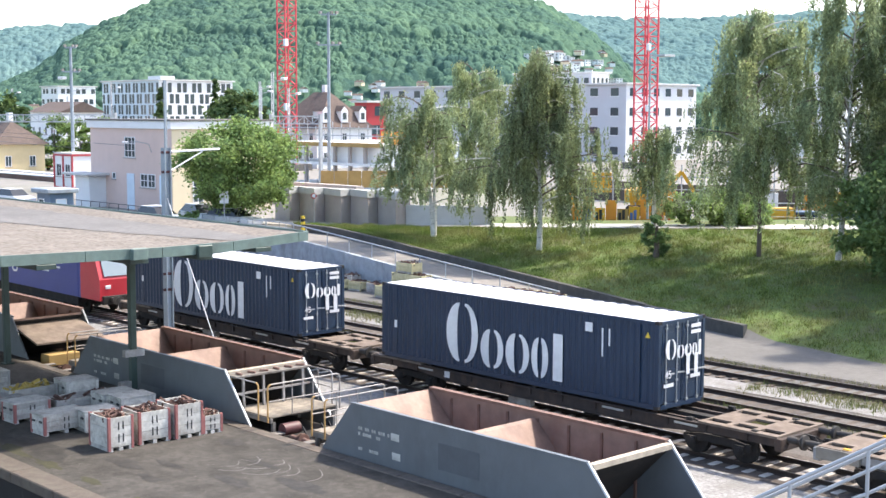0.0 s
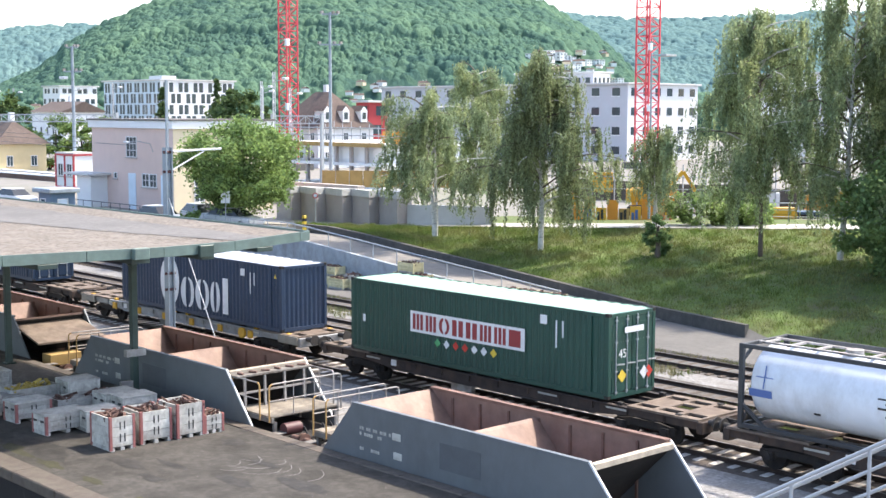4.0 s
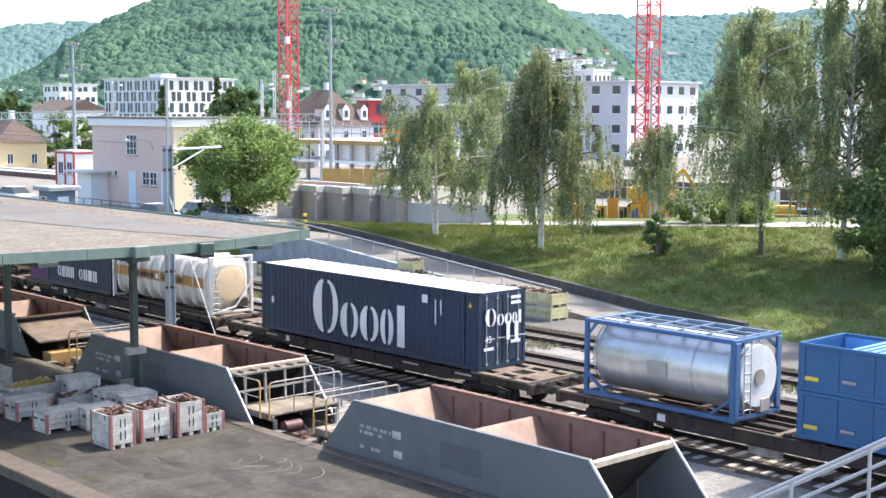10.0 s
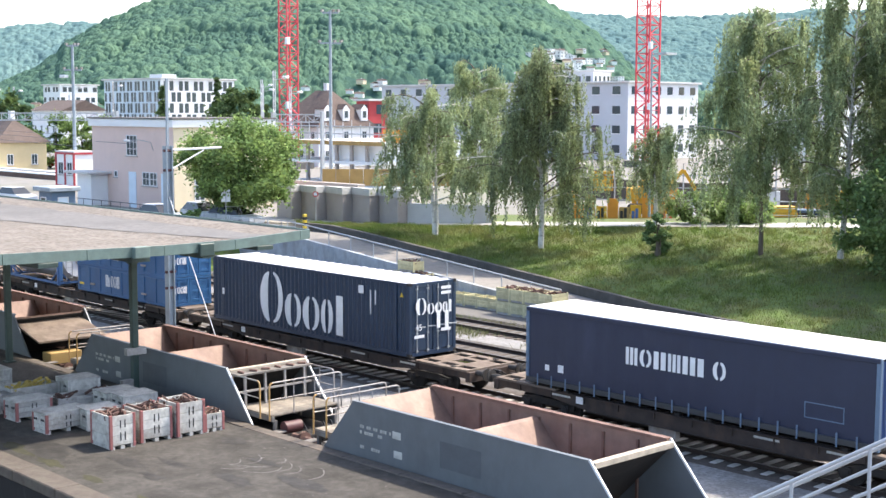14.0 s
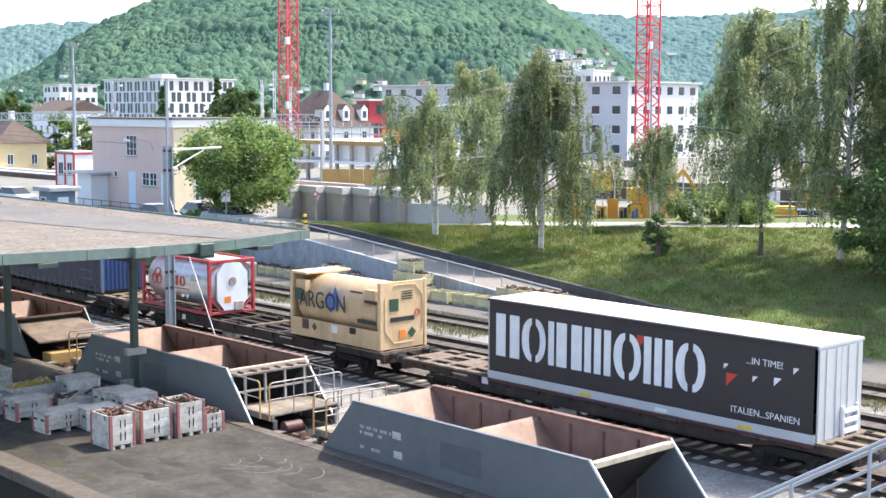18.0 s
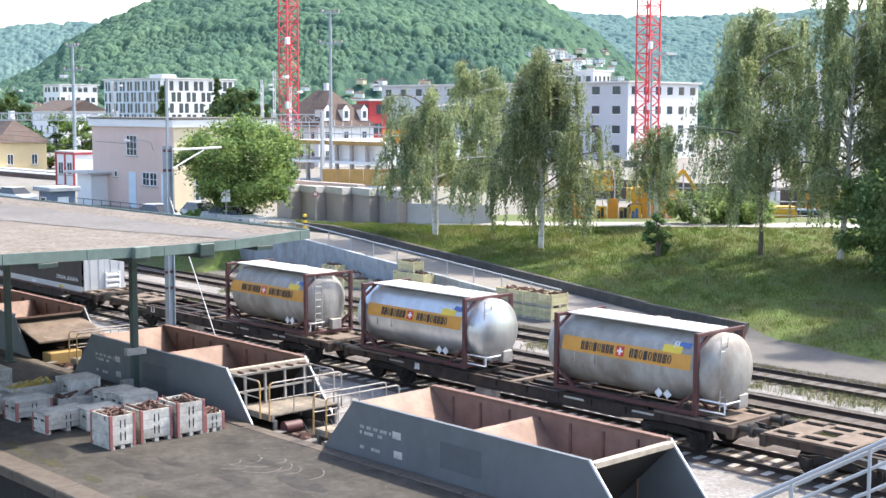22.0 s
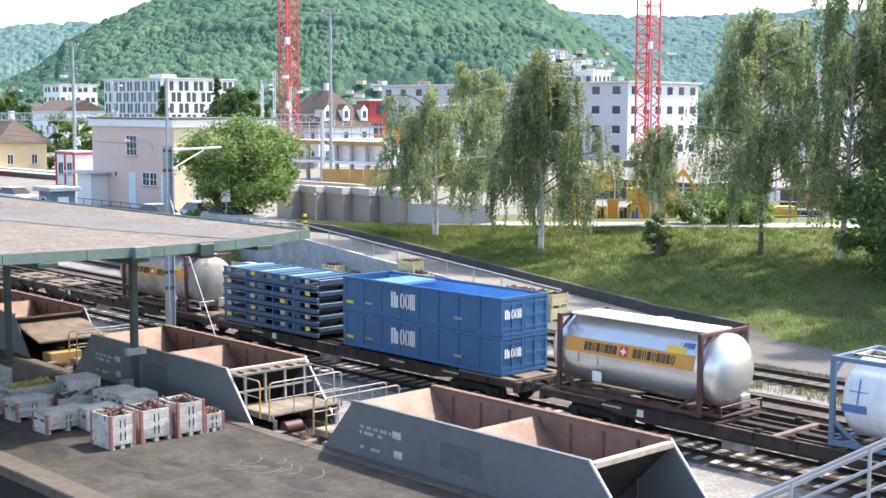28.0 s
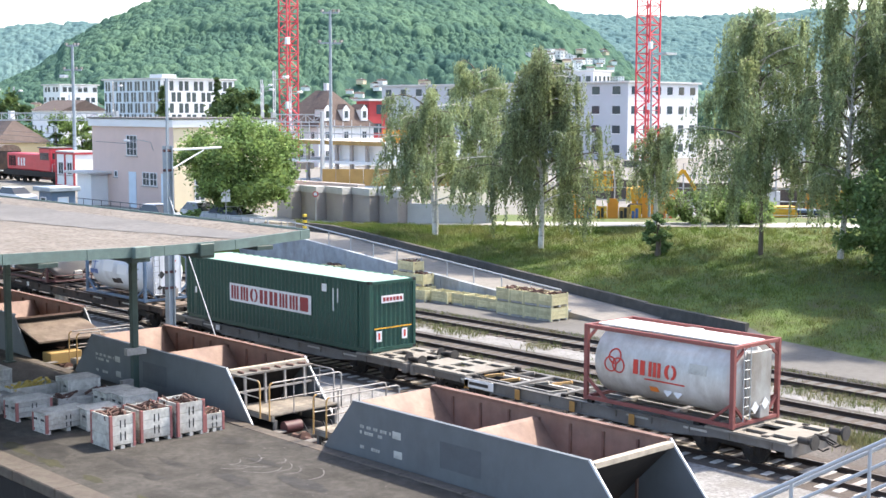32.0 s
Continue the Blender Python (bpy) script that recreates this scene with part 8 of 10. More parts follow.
round_tree((-62.3, 19.4, 2.5), 7.4, 3.9, "leaf_light", 21, 120, 330, 0.15, "full light green broad-leaved tree beside the road", 0.17)
round_tree((-16.9, 30.3, 2.2), 6.6, 3.3, "leaf_bush", 22, 120, 190, 0.17, "dark green maple at the edge of the bank", 0.02)
round_tree((-31.4, 27.9, 2.2), 2.5, 0.72, "leaf_bush", 23, 46, 150, 0.10, "small dark upright bush on the grass bank", 0.0, "bush")
for i, (bx, by, s) in enumerate(((-35.6, 37.6, 1.5), (-34.0, 38.6, 1.6), (-32.6, 39.6, 1.3))):
    round_tree((bx, by, 3.2), 1.9 * s * 0.8, 1.5 * s * 0.8, "leaf_light", 30 + i, 36, 90, 0.16, "low green shrub behind the footpath", 0.0, "shrub", group="shrubs by the path")
round_tree((-141.4, 73.2, 2.6), 11.5, 3.6, "leaf_dark", 41, 50, 110, 0.4, "dark purple-green tree among the houses", 0.2)
round_tree((-163.7, 49.3, 2.6), 10.5, 2.6, "leaf_dark", 42, 40, 100, 0.4, "dark tree beside the tracks", 0.2)
for i, (x, y, h, r) in enumerate(((-157.2, 53.0, 7.6, 3.0), (-156.3, 56.5, 7.0, 2.8), (-155.4, 60.0, 7.4, 2.8), (-62.5, 15.6, 2.6, 1.3))):
    round_tree((x, y, 2.5 if i < 3 else 1.2), h, r, "leaf_light", 44 + i, 40, 100, 0.3 if i < 3 else 0.16, "light green bushy tree beside the yard", 0.05)


def conifer(at, h, r, seed):
    rng = np.random.default_rng(seed)
    t = thing("conifer", at, "dark green conifer between the houses", "tree")
    bm = bmesh.new()
    limb(bm, [(0, 0, 0), (0, 0, h)], 0.2, 0.02)
    part("trunk", bm, M["bark"], t, smooth=True)
    P = []
    for i in range(90):
        f = rng.uniform(0.1, 1.0)
        a = rng.uniform(0, 6.283)
        ln = r * (1.05 - f) * rng.uniform(0.7, 1.1) + 0.1
        s = rng.uniform(0, 1, 60)[:, None]
        P.append(np.concatenate([np.cos(a) * ln * s, np.sin(a) * ln * s, h * f - 0.35 * ln * s], 1) + rng.normal(0, 0.09, (60, 3)))
    v, f = leaf_quads(np.concatenate(P), 0.26, rng, 0.3)
    put("crown", big_mesh("crown", v, f, M["leaf_dark"]), t)


conifer((-131.3, 54.7, 2.5), 11.2, 2.2, 51)
conifer((-168.0, 87.0, 2.5), 13.5, 3.6, 52)


# ---------------------------------------------------------------- grass and weeds
def tufts(name, spots, height, width, material, label, seed, blades=5):
    rng = np.random.default_rng(seed)
    v, n = [], 0
    for x, y, z in spots:
        for _ in range(blades):
            a = rng.uniform(0, 6.283)
            bx, by = x + rng.normal(0, width), y + rng.normal(0, width)
            hh = height * rng.uniform(0.5, 1.3)
            lx, ly = rng.normal(0, hh * 0.3, 2)
            c, s = math.cos(a) * 0.012 * (1 + height), math.sin(a) * 0.012 * (1 + height)
            v += [(bx - c, by - s, z), (bx + c, by + s, z), (bx + lx, by + ly, z + hh)]
    v = np.array(v)
    tagged(put(name, big_mesh(name, v, np.arange(len(v)).reshape(-1, 3), material)), label, "grass", kind="stuff")


_r = np.random.default_rng(9)
_s = []
for _ in range(26000):
    gx = _r.uniform(-58, -8)
    f, c = foot_y(gx), crest_y(gx)
    gy = f + 0.15 + (c - 0.55 - f) * _r.uniform(0, 1)
    _s.append((gx, gy, ground_z(gx, gy) - 0.02))
tufts("bank_grass", _s, 0.17, 0.12, M["grass_blade"], "short tufted grass on the bank", 4, 5)
_s = []
for _ in range(16000):
    gx = _r.uniform(-58, -8)
    f, c = foot_y(gx), crest_y(gx)
    gy = f + 0.15 + (c - 0.55 - f) * _r.uniform(0, 1)
    if noise.noise((gx * 0.8, gy * 0.8, 3)) + 0.4 * noise.noise((gx * 2.4, gy * 2.4, 5)) > 0.12:
        _s.append((gx, gy, ground_z(gx, gy) - 0.02))
tufts("coarse_grass", _s, 0.30, 0.10, M["grass_blade"], "coarse clumps of longer grass on the bank", 14, 6)
_s = []
for _ in range(6000):
    gx = _r.uniform(-50, -4)
    dens = noise.noise((gx * 0.25, 0, 2))
    if dens < -0.1:
        continue
    _s.append((gx, 4.5 + _r.normal(0, 0.45) + (5.2 if _r.uniform() < 0.2 else 0), -0.18))
tufts("track_weeds", _s, 0.30, 0.12, M["weed"], "tall dry weeds between the sidings", 6, 6)
_s = [(_r.uniform(-60, -5), 13.1 + _r.normal(0, 0.12), -0.1) for _ in range(900)]
tufts("kerb_weeds", _s, 0.16, 0.10, M["weed"], "weeds along the edge of the lane", 8, 4)


# ---------------------------------------------------------------- buildings
def window(parent, face, a, z0, w, h, plane, bars=(1, 1), glass="window", frame="win_frame", depth=0.12):
    """A framed window in a wall; face 'y' looks to -y, 'x' looks to +x. a: the edge along the wall."""
    def bx(a0, a1, d0, d1, zz0, zz1):
        return (a0, a1, plane + d0, plane + d1, zz0, zz1) if face == "y" else (plane - d1, plane - d0, a0, a1, zz0, zz1)
    bm = bmesh.new()
    t = 0.07
    for q in ((a, a + w, z0, z0 + t), (a, a + w, z0 + h - t, z0 + h), (a, a + t, z0 + t, z0 + h - t), (a + w - t, a + w, z0 + t, z0 + h - t)):
        box(bm, *bx(q[0], q[1], -0.05, 0.03, q[2], q[3]))
    for i in range(1, bars[0] + 1):
        x = a + w * i / (bars[0] + 1)
        box(bm, *bx(x - 0.025, x + 0.025, -0.035, 0.02, z0 + t, z0 + h - t))
    for i in range(1, bars[1] + 1):
        z = z0 + h * i / (bars[1] + 1)
        box(bm, *bx(a + t, a + w - t, -0.03, 0.02, z - 0.025, z + 0.025))
    f = part("window", bm, M[frame], parent)
    part("pane", B(*bx(a + 0.03, a + w - 0.03, -0.012, 0.0, z0 + 0.03, z0 + h - 0.03)), M[glass], f)
    part("sill", B(*bx(a - 0.08, a + w + 0.08, -0.14, 0.0, z0 - 0.09, z0 - 0.003)), M["pale_wall"], f)


def pink_house():
    x1, y0, z0, zt = -76.5, 22.5, 2.45, 9.45
    x0, y1 = x1 - 13.4, y0 + 9.6
    t = thing("signal_building", (0, 0, 0), "pink plastered two-storey railway building with a flat white eave", "building")
    part("wall", B(x0, x1, y0, y1, z0, zt), M["plaster_pink"], t, "pink-grey rendered walls")
    # sunlight is put into this wall's colour: cream against the shaded pink-grey walls
    part("end_wall", B(x1, x1 + 0.06, y0 + 0.01, y1 - 0.01, z0, zt - 0.01), M["plaster_cream"], t, "end wall in a lighter sunlit cream tone")
    part("cornice", B(x0 - 0.25, x1 + 0.3, y0 - 0.25, y1 + 0.25, zt - 0.1, 10.0, bev=0.03), M["plaster_white"], t, "white painted eave band")
    part("roof", B(x0 - 0.35, x1 + 0.4, y0 - 0.35, y1 + 0.35, 10.0, 10.14, bev=0.02), M["roof_felt"], t)
    p = y0
    window(t, "y", -83.95, 6.9, 1.75, 1.75, p, (2, 2))
    window(t, "y", -81.4, 4.45, 1.15, 1.15, p, (1, 1))
    window(t, "y", -80.2, 4.45, 1.15, 1.15, p, (1, 1))
    window(t, "y", -86.1, 5.0, 0.55, 0.55, p, (0, 0))
    for a, w, m in ((-83.65, 1.2, "door_blue"), (-78.4, 1.05, "door_blue")):
        part("door", B(a, a + w, p - 0.05, p, z0, z0 + 3.1, bev=0.01), M[m], t, "pale blue door")
    part("porch_roof", B(-91.2, -86.6, p - 2.2, p, 5.25, 5.45, bev=0.02), M["flat_roof"], t)
    part("porch_wall", B(-89.8, -87.3, p - 1.6, p, z0, 5.25), M["plaster_white"], t)
    window(t, "x", y0 + 2.1, 7.1, 0.8, 0.75, x1 + 0.06, (0, 0))
    window(t, "x", y0 + 1.9, 3.3, 1.0, 2.0, x1 + 0.06, (1, 2))
    bm = bmesh.new()
    tube(bm, [(-79.6, p, 7.4), (-79.6, p - 0.25, 8.1), (-80.2, p - 1.0, 8.3), (-80.9, p - 1.5, 8.25)], 0.03)
    part("lamp_arm", bm, M["galv"], t)
    part("lamp_head", B(-81.4, -80.8, p - 1.75, p - 1.4, 8.15, 8.32, bev=0.05), M["edge_white"], t)


pink_house()


def fence_rail(name, pts, h, mat_name, label, rails=2, r=0.03):
    t = thing(name, (0, 0, 0), label, "railing")
    for k in range(rails):
        bm = bmesh.new()
        tube(bm, [(x, y, z + h * (k + 1) / rails) for x, y, z in pts], r)
        part("rail", bm, M[mat_name], t, smooth=True)
    for x, y, z in pts:
        bm = bmesh.new()
        rod(bm, (x, y, z - 0.1), (x, y, z + h), r, 6)
        part("post", bm, M[mat_name], t, smooth=True)


fence_rail("yard_railing", [(-90 + 1.5 * i, 17.6, 2.5) for i in range(14)], 1.0, "frame_black", "dark steel railing in front of the building")
fence_rail("road_railing", [(-66.5 + 1.55 * i, 16.9, 2.5) for i in range(10)], 1.0, "galv", "galvanised railing at the top of the ramp", 3)


def grid_block(name, x1, y0, lx, ly, z0, zt, left, right, storeys, hgt, label, cols=(9, 7), kind="slot", first=1.0, wz=1.6, roof=True):
    """A town block with windows built into the faces that look to -y and +x. Where left and right differ, shade and
    sunlight are put into the wall colours.
    """
    t = thing(name, (0, 0, 0), label, "building", "town buildings")
    part("wall", B(x1 - lx, x1, y0, y0 + ly, z0, zt), M[left], t)
    part("end_wall", B(x1, x1 + 0.08, y0 + 0.02, y0 + ly - 0.02, z0, zt - 0.02), M[right], t)
    part("roof", B(x1 - lx - 0.5, x1 + 0.6, y0 - 0.5, y0 + ly + 0.5, zt, zt + 0.35, bev=0.05), M["flat_roof"], t)
    for s in range(storeys):
        z = zt - first - wz - s * hgt
        if z < z0:
            break
        for n, face in ((cols[0], "y"), (cols[1], "x")):      # windows of one storey, face by face
            ln = lx if face == "y" else ly
            for i in range(n):
                if kind == "slot":
                    w = ln / n * 0.52
                    a = (i + (0.15 if (i + s) % 2 else 0.4)) * ln / n
                else:
                    w = min(1.7, ln / n * 0.45)
                    a = (i + 0.28) * ln / n
                if face == "y":
                    wn = part("window", B(x1 - lx + a, x1 - lx + a + w, y0 - 0.05, y0 + 0.02, z, z + wz), M["window"], t)
                    if kind != "slot" and name != "hill_block":
                        part("frame", B(x1 - lx + a - 0.12, x1 - lx + a + w + 0.12, y0 - 0.1, y0 - 0.052, z - 0.14, z - 0.01), M["plaster_white"], wn)
                else:
                    part("window", B(x1 + 0.06, x1 + 0.13, y0 + a, y0 + a + w, z, z + wz), M["window"], t)
    return t


t = grid_block("office_block", -271.6, 138.8, 28, 21.7, 2, 18.4, "plaster_blue_shaded", "plaster_white", 4, 2.75, "white office block, shaded side coloured blue-grey, with staggered tall windows", (15, 10), "slot", 0.45, 2.35)
part("roof_unit", B(-277, -271, 139, 143, 18.75, 19.6), M["plaster_white"], t)
grid_block("apartment_block", -127.9, 143.3, 64.7, 19.8, 2, 15.6, "plaster_shaded", "plaster_white", 4, 3.35, "long white apartment block, shaded side coloured grey, with square windows", (14, 6), "square", 0.55, 1.35)
grid_block("roof_storey", -150, 160, 20, 5, 15, 18.3, "plaster_shaded", "plaster_white", 1, 3, "set-back white building behind the apartment block", (8, 4), "square", 0.8, 1.4)
grid_block("white_block", -98.5, 160, 16, 14, 2, 17.2, "plaster_white", "plaster_white", 4, 3.3, "white apartment block beside the crane", (6, 5), "square", 0.6, 1.4)
grid_block("tower_block", -372, 163, 11, 13, 2, 18.5, "plaster_white", "plaster_white", 4, 3.2, "distant white tower block", (4, 5), "slot", 0.6, 1.5)
grid_block("far_block", -300, 96, 30, 14, 2, 15.5, "plaster_white", "plaster_white", 3, 3.2, "distant white block beside the railway", (9, 5), "slot", 0.6, 1.5)
grid_block("far_hall", -330, 178, 40, 14, 2, 14.0, "plaster_white", "plaster_white", 2, 3.2, "distant pale hall with a flat roof", (9, 4), "slot", 0.6, 1.5)
grid_block("red_block", -157.5, 110.5, 3.2, 4.2, 2, 12.4, "plaster_red", "plaster_red", 3, 3.2, "dark red modern building", (1, 1), "slot", 0.6, 1.6)


def gabled_house(name, at, lx, ly, h, roof_h, wall, label, hip=0.0, dormers=0, win=True):
    """A house with a pitched roof along x."""
    t = thing(name, at, label, "house", "town houses")
    part("wall", B(-lx / 2, lx / 2, -ly / 2, ly / 2, 0, h), M[wall], t)
    bm = bmesh.new()
    o = 0.5
    a, b, c, d = [bm.verts.new(p) for p in ((-lx / 2 - o, -ly / 2 - o, h - 0.1), (lx / 2 + o, -ly / 2 - o, h - 0.1), (lx / 2 + o, ly / 2 + o, h - 0.1), (-lx / 2 - o, ly / 2 + o, h - 0.1))]
    e, f = [bm.verts.new(p) for p in ((-lx / 2 - o + hip, 0, h + roof_h), (lx / 2 + o - hip, 0, h + roof_h))]
    for q in ((a, b, f, e), (c, d, e, f), (b, c, f), (d, a, e), (a, d, c, b)):
        bm.faces.new(q)
    part("roof", bm, M["tile_roof"], t)
    if win:
        for z in (1.0, 3.8):
            if z + 1.4 < h:
                for i in range(max(2, int(lx / 2.6))):
                    x = -lx / 2 + (i + 0.35) * lx / max(2, int(lx / 2.6))
                    window(t, "y", x, z, 0.9, 1.4, -ly / 2, (1, 0))
                for i in range(max(2, int(ly / 2.8))):
                    y = -ly / 2 + (i + 0.35) * ly / max(2, int(ly / 2.8))
                    window(t, "x", y, z, 0.9, 1.4, lx / 2, (1, 0))
    for i in range(dormers):
        y = -ly / 2 + (i + 0.5) * ly / dormers
        zd = h + roof_h * 0.16
        x = lx / 2 + o - hip * 0.16
        dm = part("dormer", B(x - 2.2, x + 0.12, y - 0.62, y + 0.62, zd, zd + 1.7), M["plaster_white"], t)
        bm = bmesh.new()
        prism(bm, [(y - 0.8, zd + 1.66), (y + 0.8, zd + 1.66), (y, zd + 2.5)], "x", x - 2.6, x + 0.02)
        part("dormer_roof", bm, M["tile_roof"], dm)
        bm = bmesh.new()
        prism(bm, [(y - 0.62, zd + 1.7), (y + 0.62, zd + 1.7), (y, zd + 2.35)], "x", x + 0.03, x + 0.12)
        part("dormer_gable", bm, M["plaster_white"], dm)
        part("pane", B(x + 0.122, x + 0.16, y - 0.33, y + 0.33, zd + 0.45, zd + 1.45), M["window"], dm)
    bm = bmesh.new()
    box(bm, -0.4, 0.4, 0.3, 0.9, h + roof_h * 0.5, h + roof_h + 1.1)
    part("chimney", bm, M["plaster_white"], t)
    return t


gabled_house("villa", (-143.5, 90.0, 2.5), 11, 10.5, 5.9, 5.4, "plaster_white", "white house with a steep brown tiled roof and dormers", 4.0, 3)
gabled_house("station_house", (-154.4, 44.6, 2.5), 8.6, 6.8, 4.0, 3.0, "plaster_yellow", "yellow house with a brown hipped roof and white windows", 3.0)
gabled_house("low_house", (-229, 92, 2.5), 13, 9, 8.2, 2.0, "plaster_white", "white house with a low brown roof", 0.0)

# houses scattered over the foot of the hill
_r = np.random.default_rng(77)
_kinds = [gabled_house("hill_house", (-260, 250 + 25 * i, -20), 12, 9, 5.5, 2.6, ("plaster_white", "plaster_cream", "plaster_white")[i], "small pale house on the wooded slope", 1.5 * (i % 2), 0, False) for i in range(3)]
_kinds.append(grid_block("hill_block", 0, 0, 15, 10, 0, 7.5, "plaster_white", "plaster_white", 2, 3.2, "white flat-roofed house on the slope", (3, 2), "square", 0.6, 1.4))
_spare = list(_kinds)
for w, u, z in HOUSES:
    k = int(_r.integers(4))
    m = Matrix.Translation(out_there(u, w, z - 1.2)) @ Matrix.Rotation(_r.uniform(-0.5, 0.9), 4, "Z") @ Matrix.Scale(_r.uniform(0.6, 0.85), 4)
    if _spare:
        k = 4 - len(_spare)
        _spare.pop()
        _kinds[k].matrix_basis = m
    else:
        copy_thing(_kinds[k if u > 0 else k % 3], m)


# the old town on the gentle rise at the hill's foot
def rise_z(w):
    return 2.4 + 12.5 * min(max((w - 400) / 560, 0), 1) ** 1.2


def town_rise():
    n, m = 24, 14
    verts = []
    for j in range(m + 1):
        w = 400 + 580 * j / m
        verts += [out_there((-0.42 + 0.84 * i / n) * w, w, rise_z(w)) for i in range(n + 1)]
    faces = [(j * (n + 1) + i, j * (n + 1) + i + 1, (j + 1) * (n + 1) + i + 1, (j + 1) * (n + 1) + i) for j in range(m) for i in range(n)]
    tagged(new("town_rise", raw("town_rise", verts, faces, M["grass"], True)), "gentle green rise under the old town", "ground", kind="structure")
    rng = np.random.default_rng(5)
    spots, radii = [], []
    for _ in range(620):
        w, tan = rng.uniform(410, 960), rng.uniform(-0.36, 0.36)
        r = rng.uniform(1.8, 4.2)
        spots.append(out_there(tan * w, w, rise_z(w) + r * 0.75))
        radii.append(r)
    clumps("town_trees", spots, radii, M["leaf_far"], 2, 0.16, 8, 1.1, "garden trees between the houses of the old town")


town_rise()
for n, w0, w1, t0, t1 in ((50, 430, 900, -0.115, 0.03), (22, 480, 860, -0.33, -0.20), (26, 760, 940, 0.03, 0.15)):
    for i in range(n):
        w, tan = _r.uniform(w0, w1), _r.uniform(t0, t1)
        m = Matrix.Translation(out_there(tan * w, w, rise_z(w) - 0.6)) @ Matrix.Rotation(_r.uniform(-0.6, 1.0), 4, "Z") @ Matrix.Scale(_r.uniform(0.75, 1.0), 4)
        copy_thing(_kinds[int(_r.integers(4))], m)

# ---------------------------------------------------------------- cranes, masts and lamps
def lattice(t, x, y, z0, z1, half, step, material, leg=0.16, brace=0.09):
    """A square lattice tower, bay by bay."""
    me_leg = None
    for sx in (-1, 1):
        for sy in (-1, 1):
            part("leg", B(x + sx * half - leg / 2, x + sx * half + leg / 2, y + sy * half - leg / 2, y + sy * half + leg / 2, z0, z1), M[material], t)
    z, k = z0, 0
    while z < z1:
        zz = z + step
        s = 1 if k % 2 == 0 else -1
        for sgn in (-1, 1):
            for p, q in (((sgn * half, -s * half, z), (sgn * half, s * half, zz)), ((-s * half, sgn * half, z), (s * half, sgn * half, zz)),
                         ((sgn * half, -half, zz), (sgn * half, half, zz)), ((-half, sgn * half, zz), (half, sgn * half, zz))):
                bm = bmesh.new()
                bar(bm, (x + p[0], y + p[1], p[2]), (x + q[0], y + q[1], q[2]), brace)
                part("brace", bm, M[material], t)
        z, k = zz, k + 1


for (x, y), half, lb in (((-136.6, 78.4), 0.95, "tall red lattice tower of a building crane"), ((-108.1, 123.6), 1.22, "red lattice tower of a second building crane")):
    t = thing("tower_crane", (0, 0, 0), lb, "crane", "tower cranes")
    lattice(t, x, y, 2.5, 48, half, half * 1.15, "crane_red", half * 0.17, half * 0.085)
    part("jib", B(x - 30, x + 12, y - 0.8, y + 0.8, 48, 49.6), M["crane_red"], t)
    part("base", B(x - 2.5, x + 2.5, y - 2.5, y + 2.5, 1.5, 3.4), M["concrete"], t)
    for z in (20.0, 11.0):
        part("lamp_box", B(x + half, x + half + 0.5, y - half - 0.4, y - half + 0.2, z, z + 1.0, bev=0.05), M["edge_white"], t)


def tall_mast(at, h, arms, label, r=0.28, lamp=False):
    t = thing("light_mast", at, label, "mast", "yard masts")
    bm = bmesh.new()
    rod(bm, (0, 0, 0), (0, 0, h), r, 10, r * 0.6)
    part("pole", bm, M["mast"], t, smooth=True)
    for z, w in arms:
        bm = bmesh.new()
        bar(bm, (-w * 0.68, -w * 0.73, z), (w * 0.68, w * 0.73, z), 0.14)
        part("cross_arm", bm, M["mast"], t)
        for s in (-1, 0.4, 1):
            part("floodlight", B(s * w * 0.68 - 0.12, s * w * 0.68 + 0.12, s * w * 0.73 - 0.12, s * w * 0.73 + 0.12, z + 0.07, z + 0.3), M["pale_steel"], t)
    if lamp:
        part("lamp_head", B(-1.3, -0.2, -0.9, -0.4, h - 3.4, h - 3.1, bev=0.05), M["edge_white"], t)
    return t


tall_mast((-81.2, 42.4, 2.6), 17.4, ((17.2, 0.75), (14.4, 1.0)), "tall grey floodlight mast with cross arms", 0.19)
tall_mast((-111.4, 32.0, 2.5), 15.0, ((14.9, 0.6), (12.4, 0.9)), "tall grey floodlight mast beside the tracks", 0.22, True)
t = tall_mast((-42.0, 40.5, 3.2), 11.8, (), "slim grey street lamp behind the birches", 0.1)
part("lamp_arm", B(0, 1.1, 0.2, 1.4, 11.55, 11.7), M["galv"], t)


def yard_mast(x, y, z, h, material="mast", lamp=True, half=0.16):
    t = thing("lattice_mast", (x, y, z), "slim lattice mast of the overhead line", "mast", "overhead line masts")
    for s in (-1, 1):
        part("leg", B(s * half - 0.035, s * half + 0.035, -0.05, 0.05, 0, h), M[material], t)
    bm = bmesh.new()
    k, zz = 0, 0.0
    while zz < h - 0.5:
        s = 1 if k % 2 else -1
        bar(bm, (-s * half, 0, zz), (s * half, 0, zz + 0.5), 0.04)
        zz, k = zz + 0.5, k + 1
    part("lacing", bm, M[material], t)
    if lamp:
        bm = bmesh.new()
        bar(bm, (0, 0, h - 0.9), (0.9, 0.8, h - 0.7), 0.06)
        part("lamp_arm", bm, M[material], t)
        part("lamp_head", B(0.6, 1.2, 0.5, 1.0, h - 0.75, h - 0.5, bev=0.06), M["edge_white"], t)
    return t


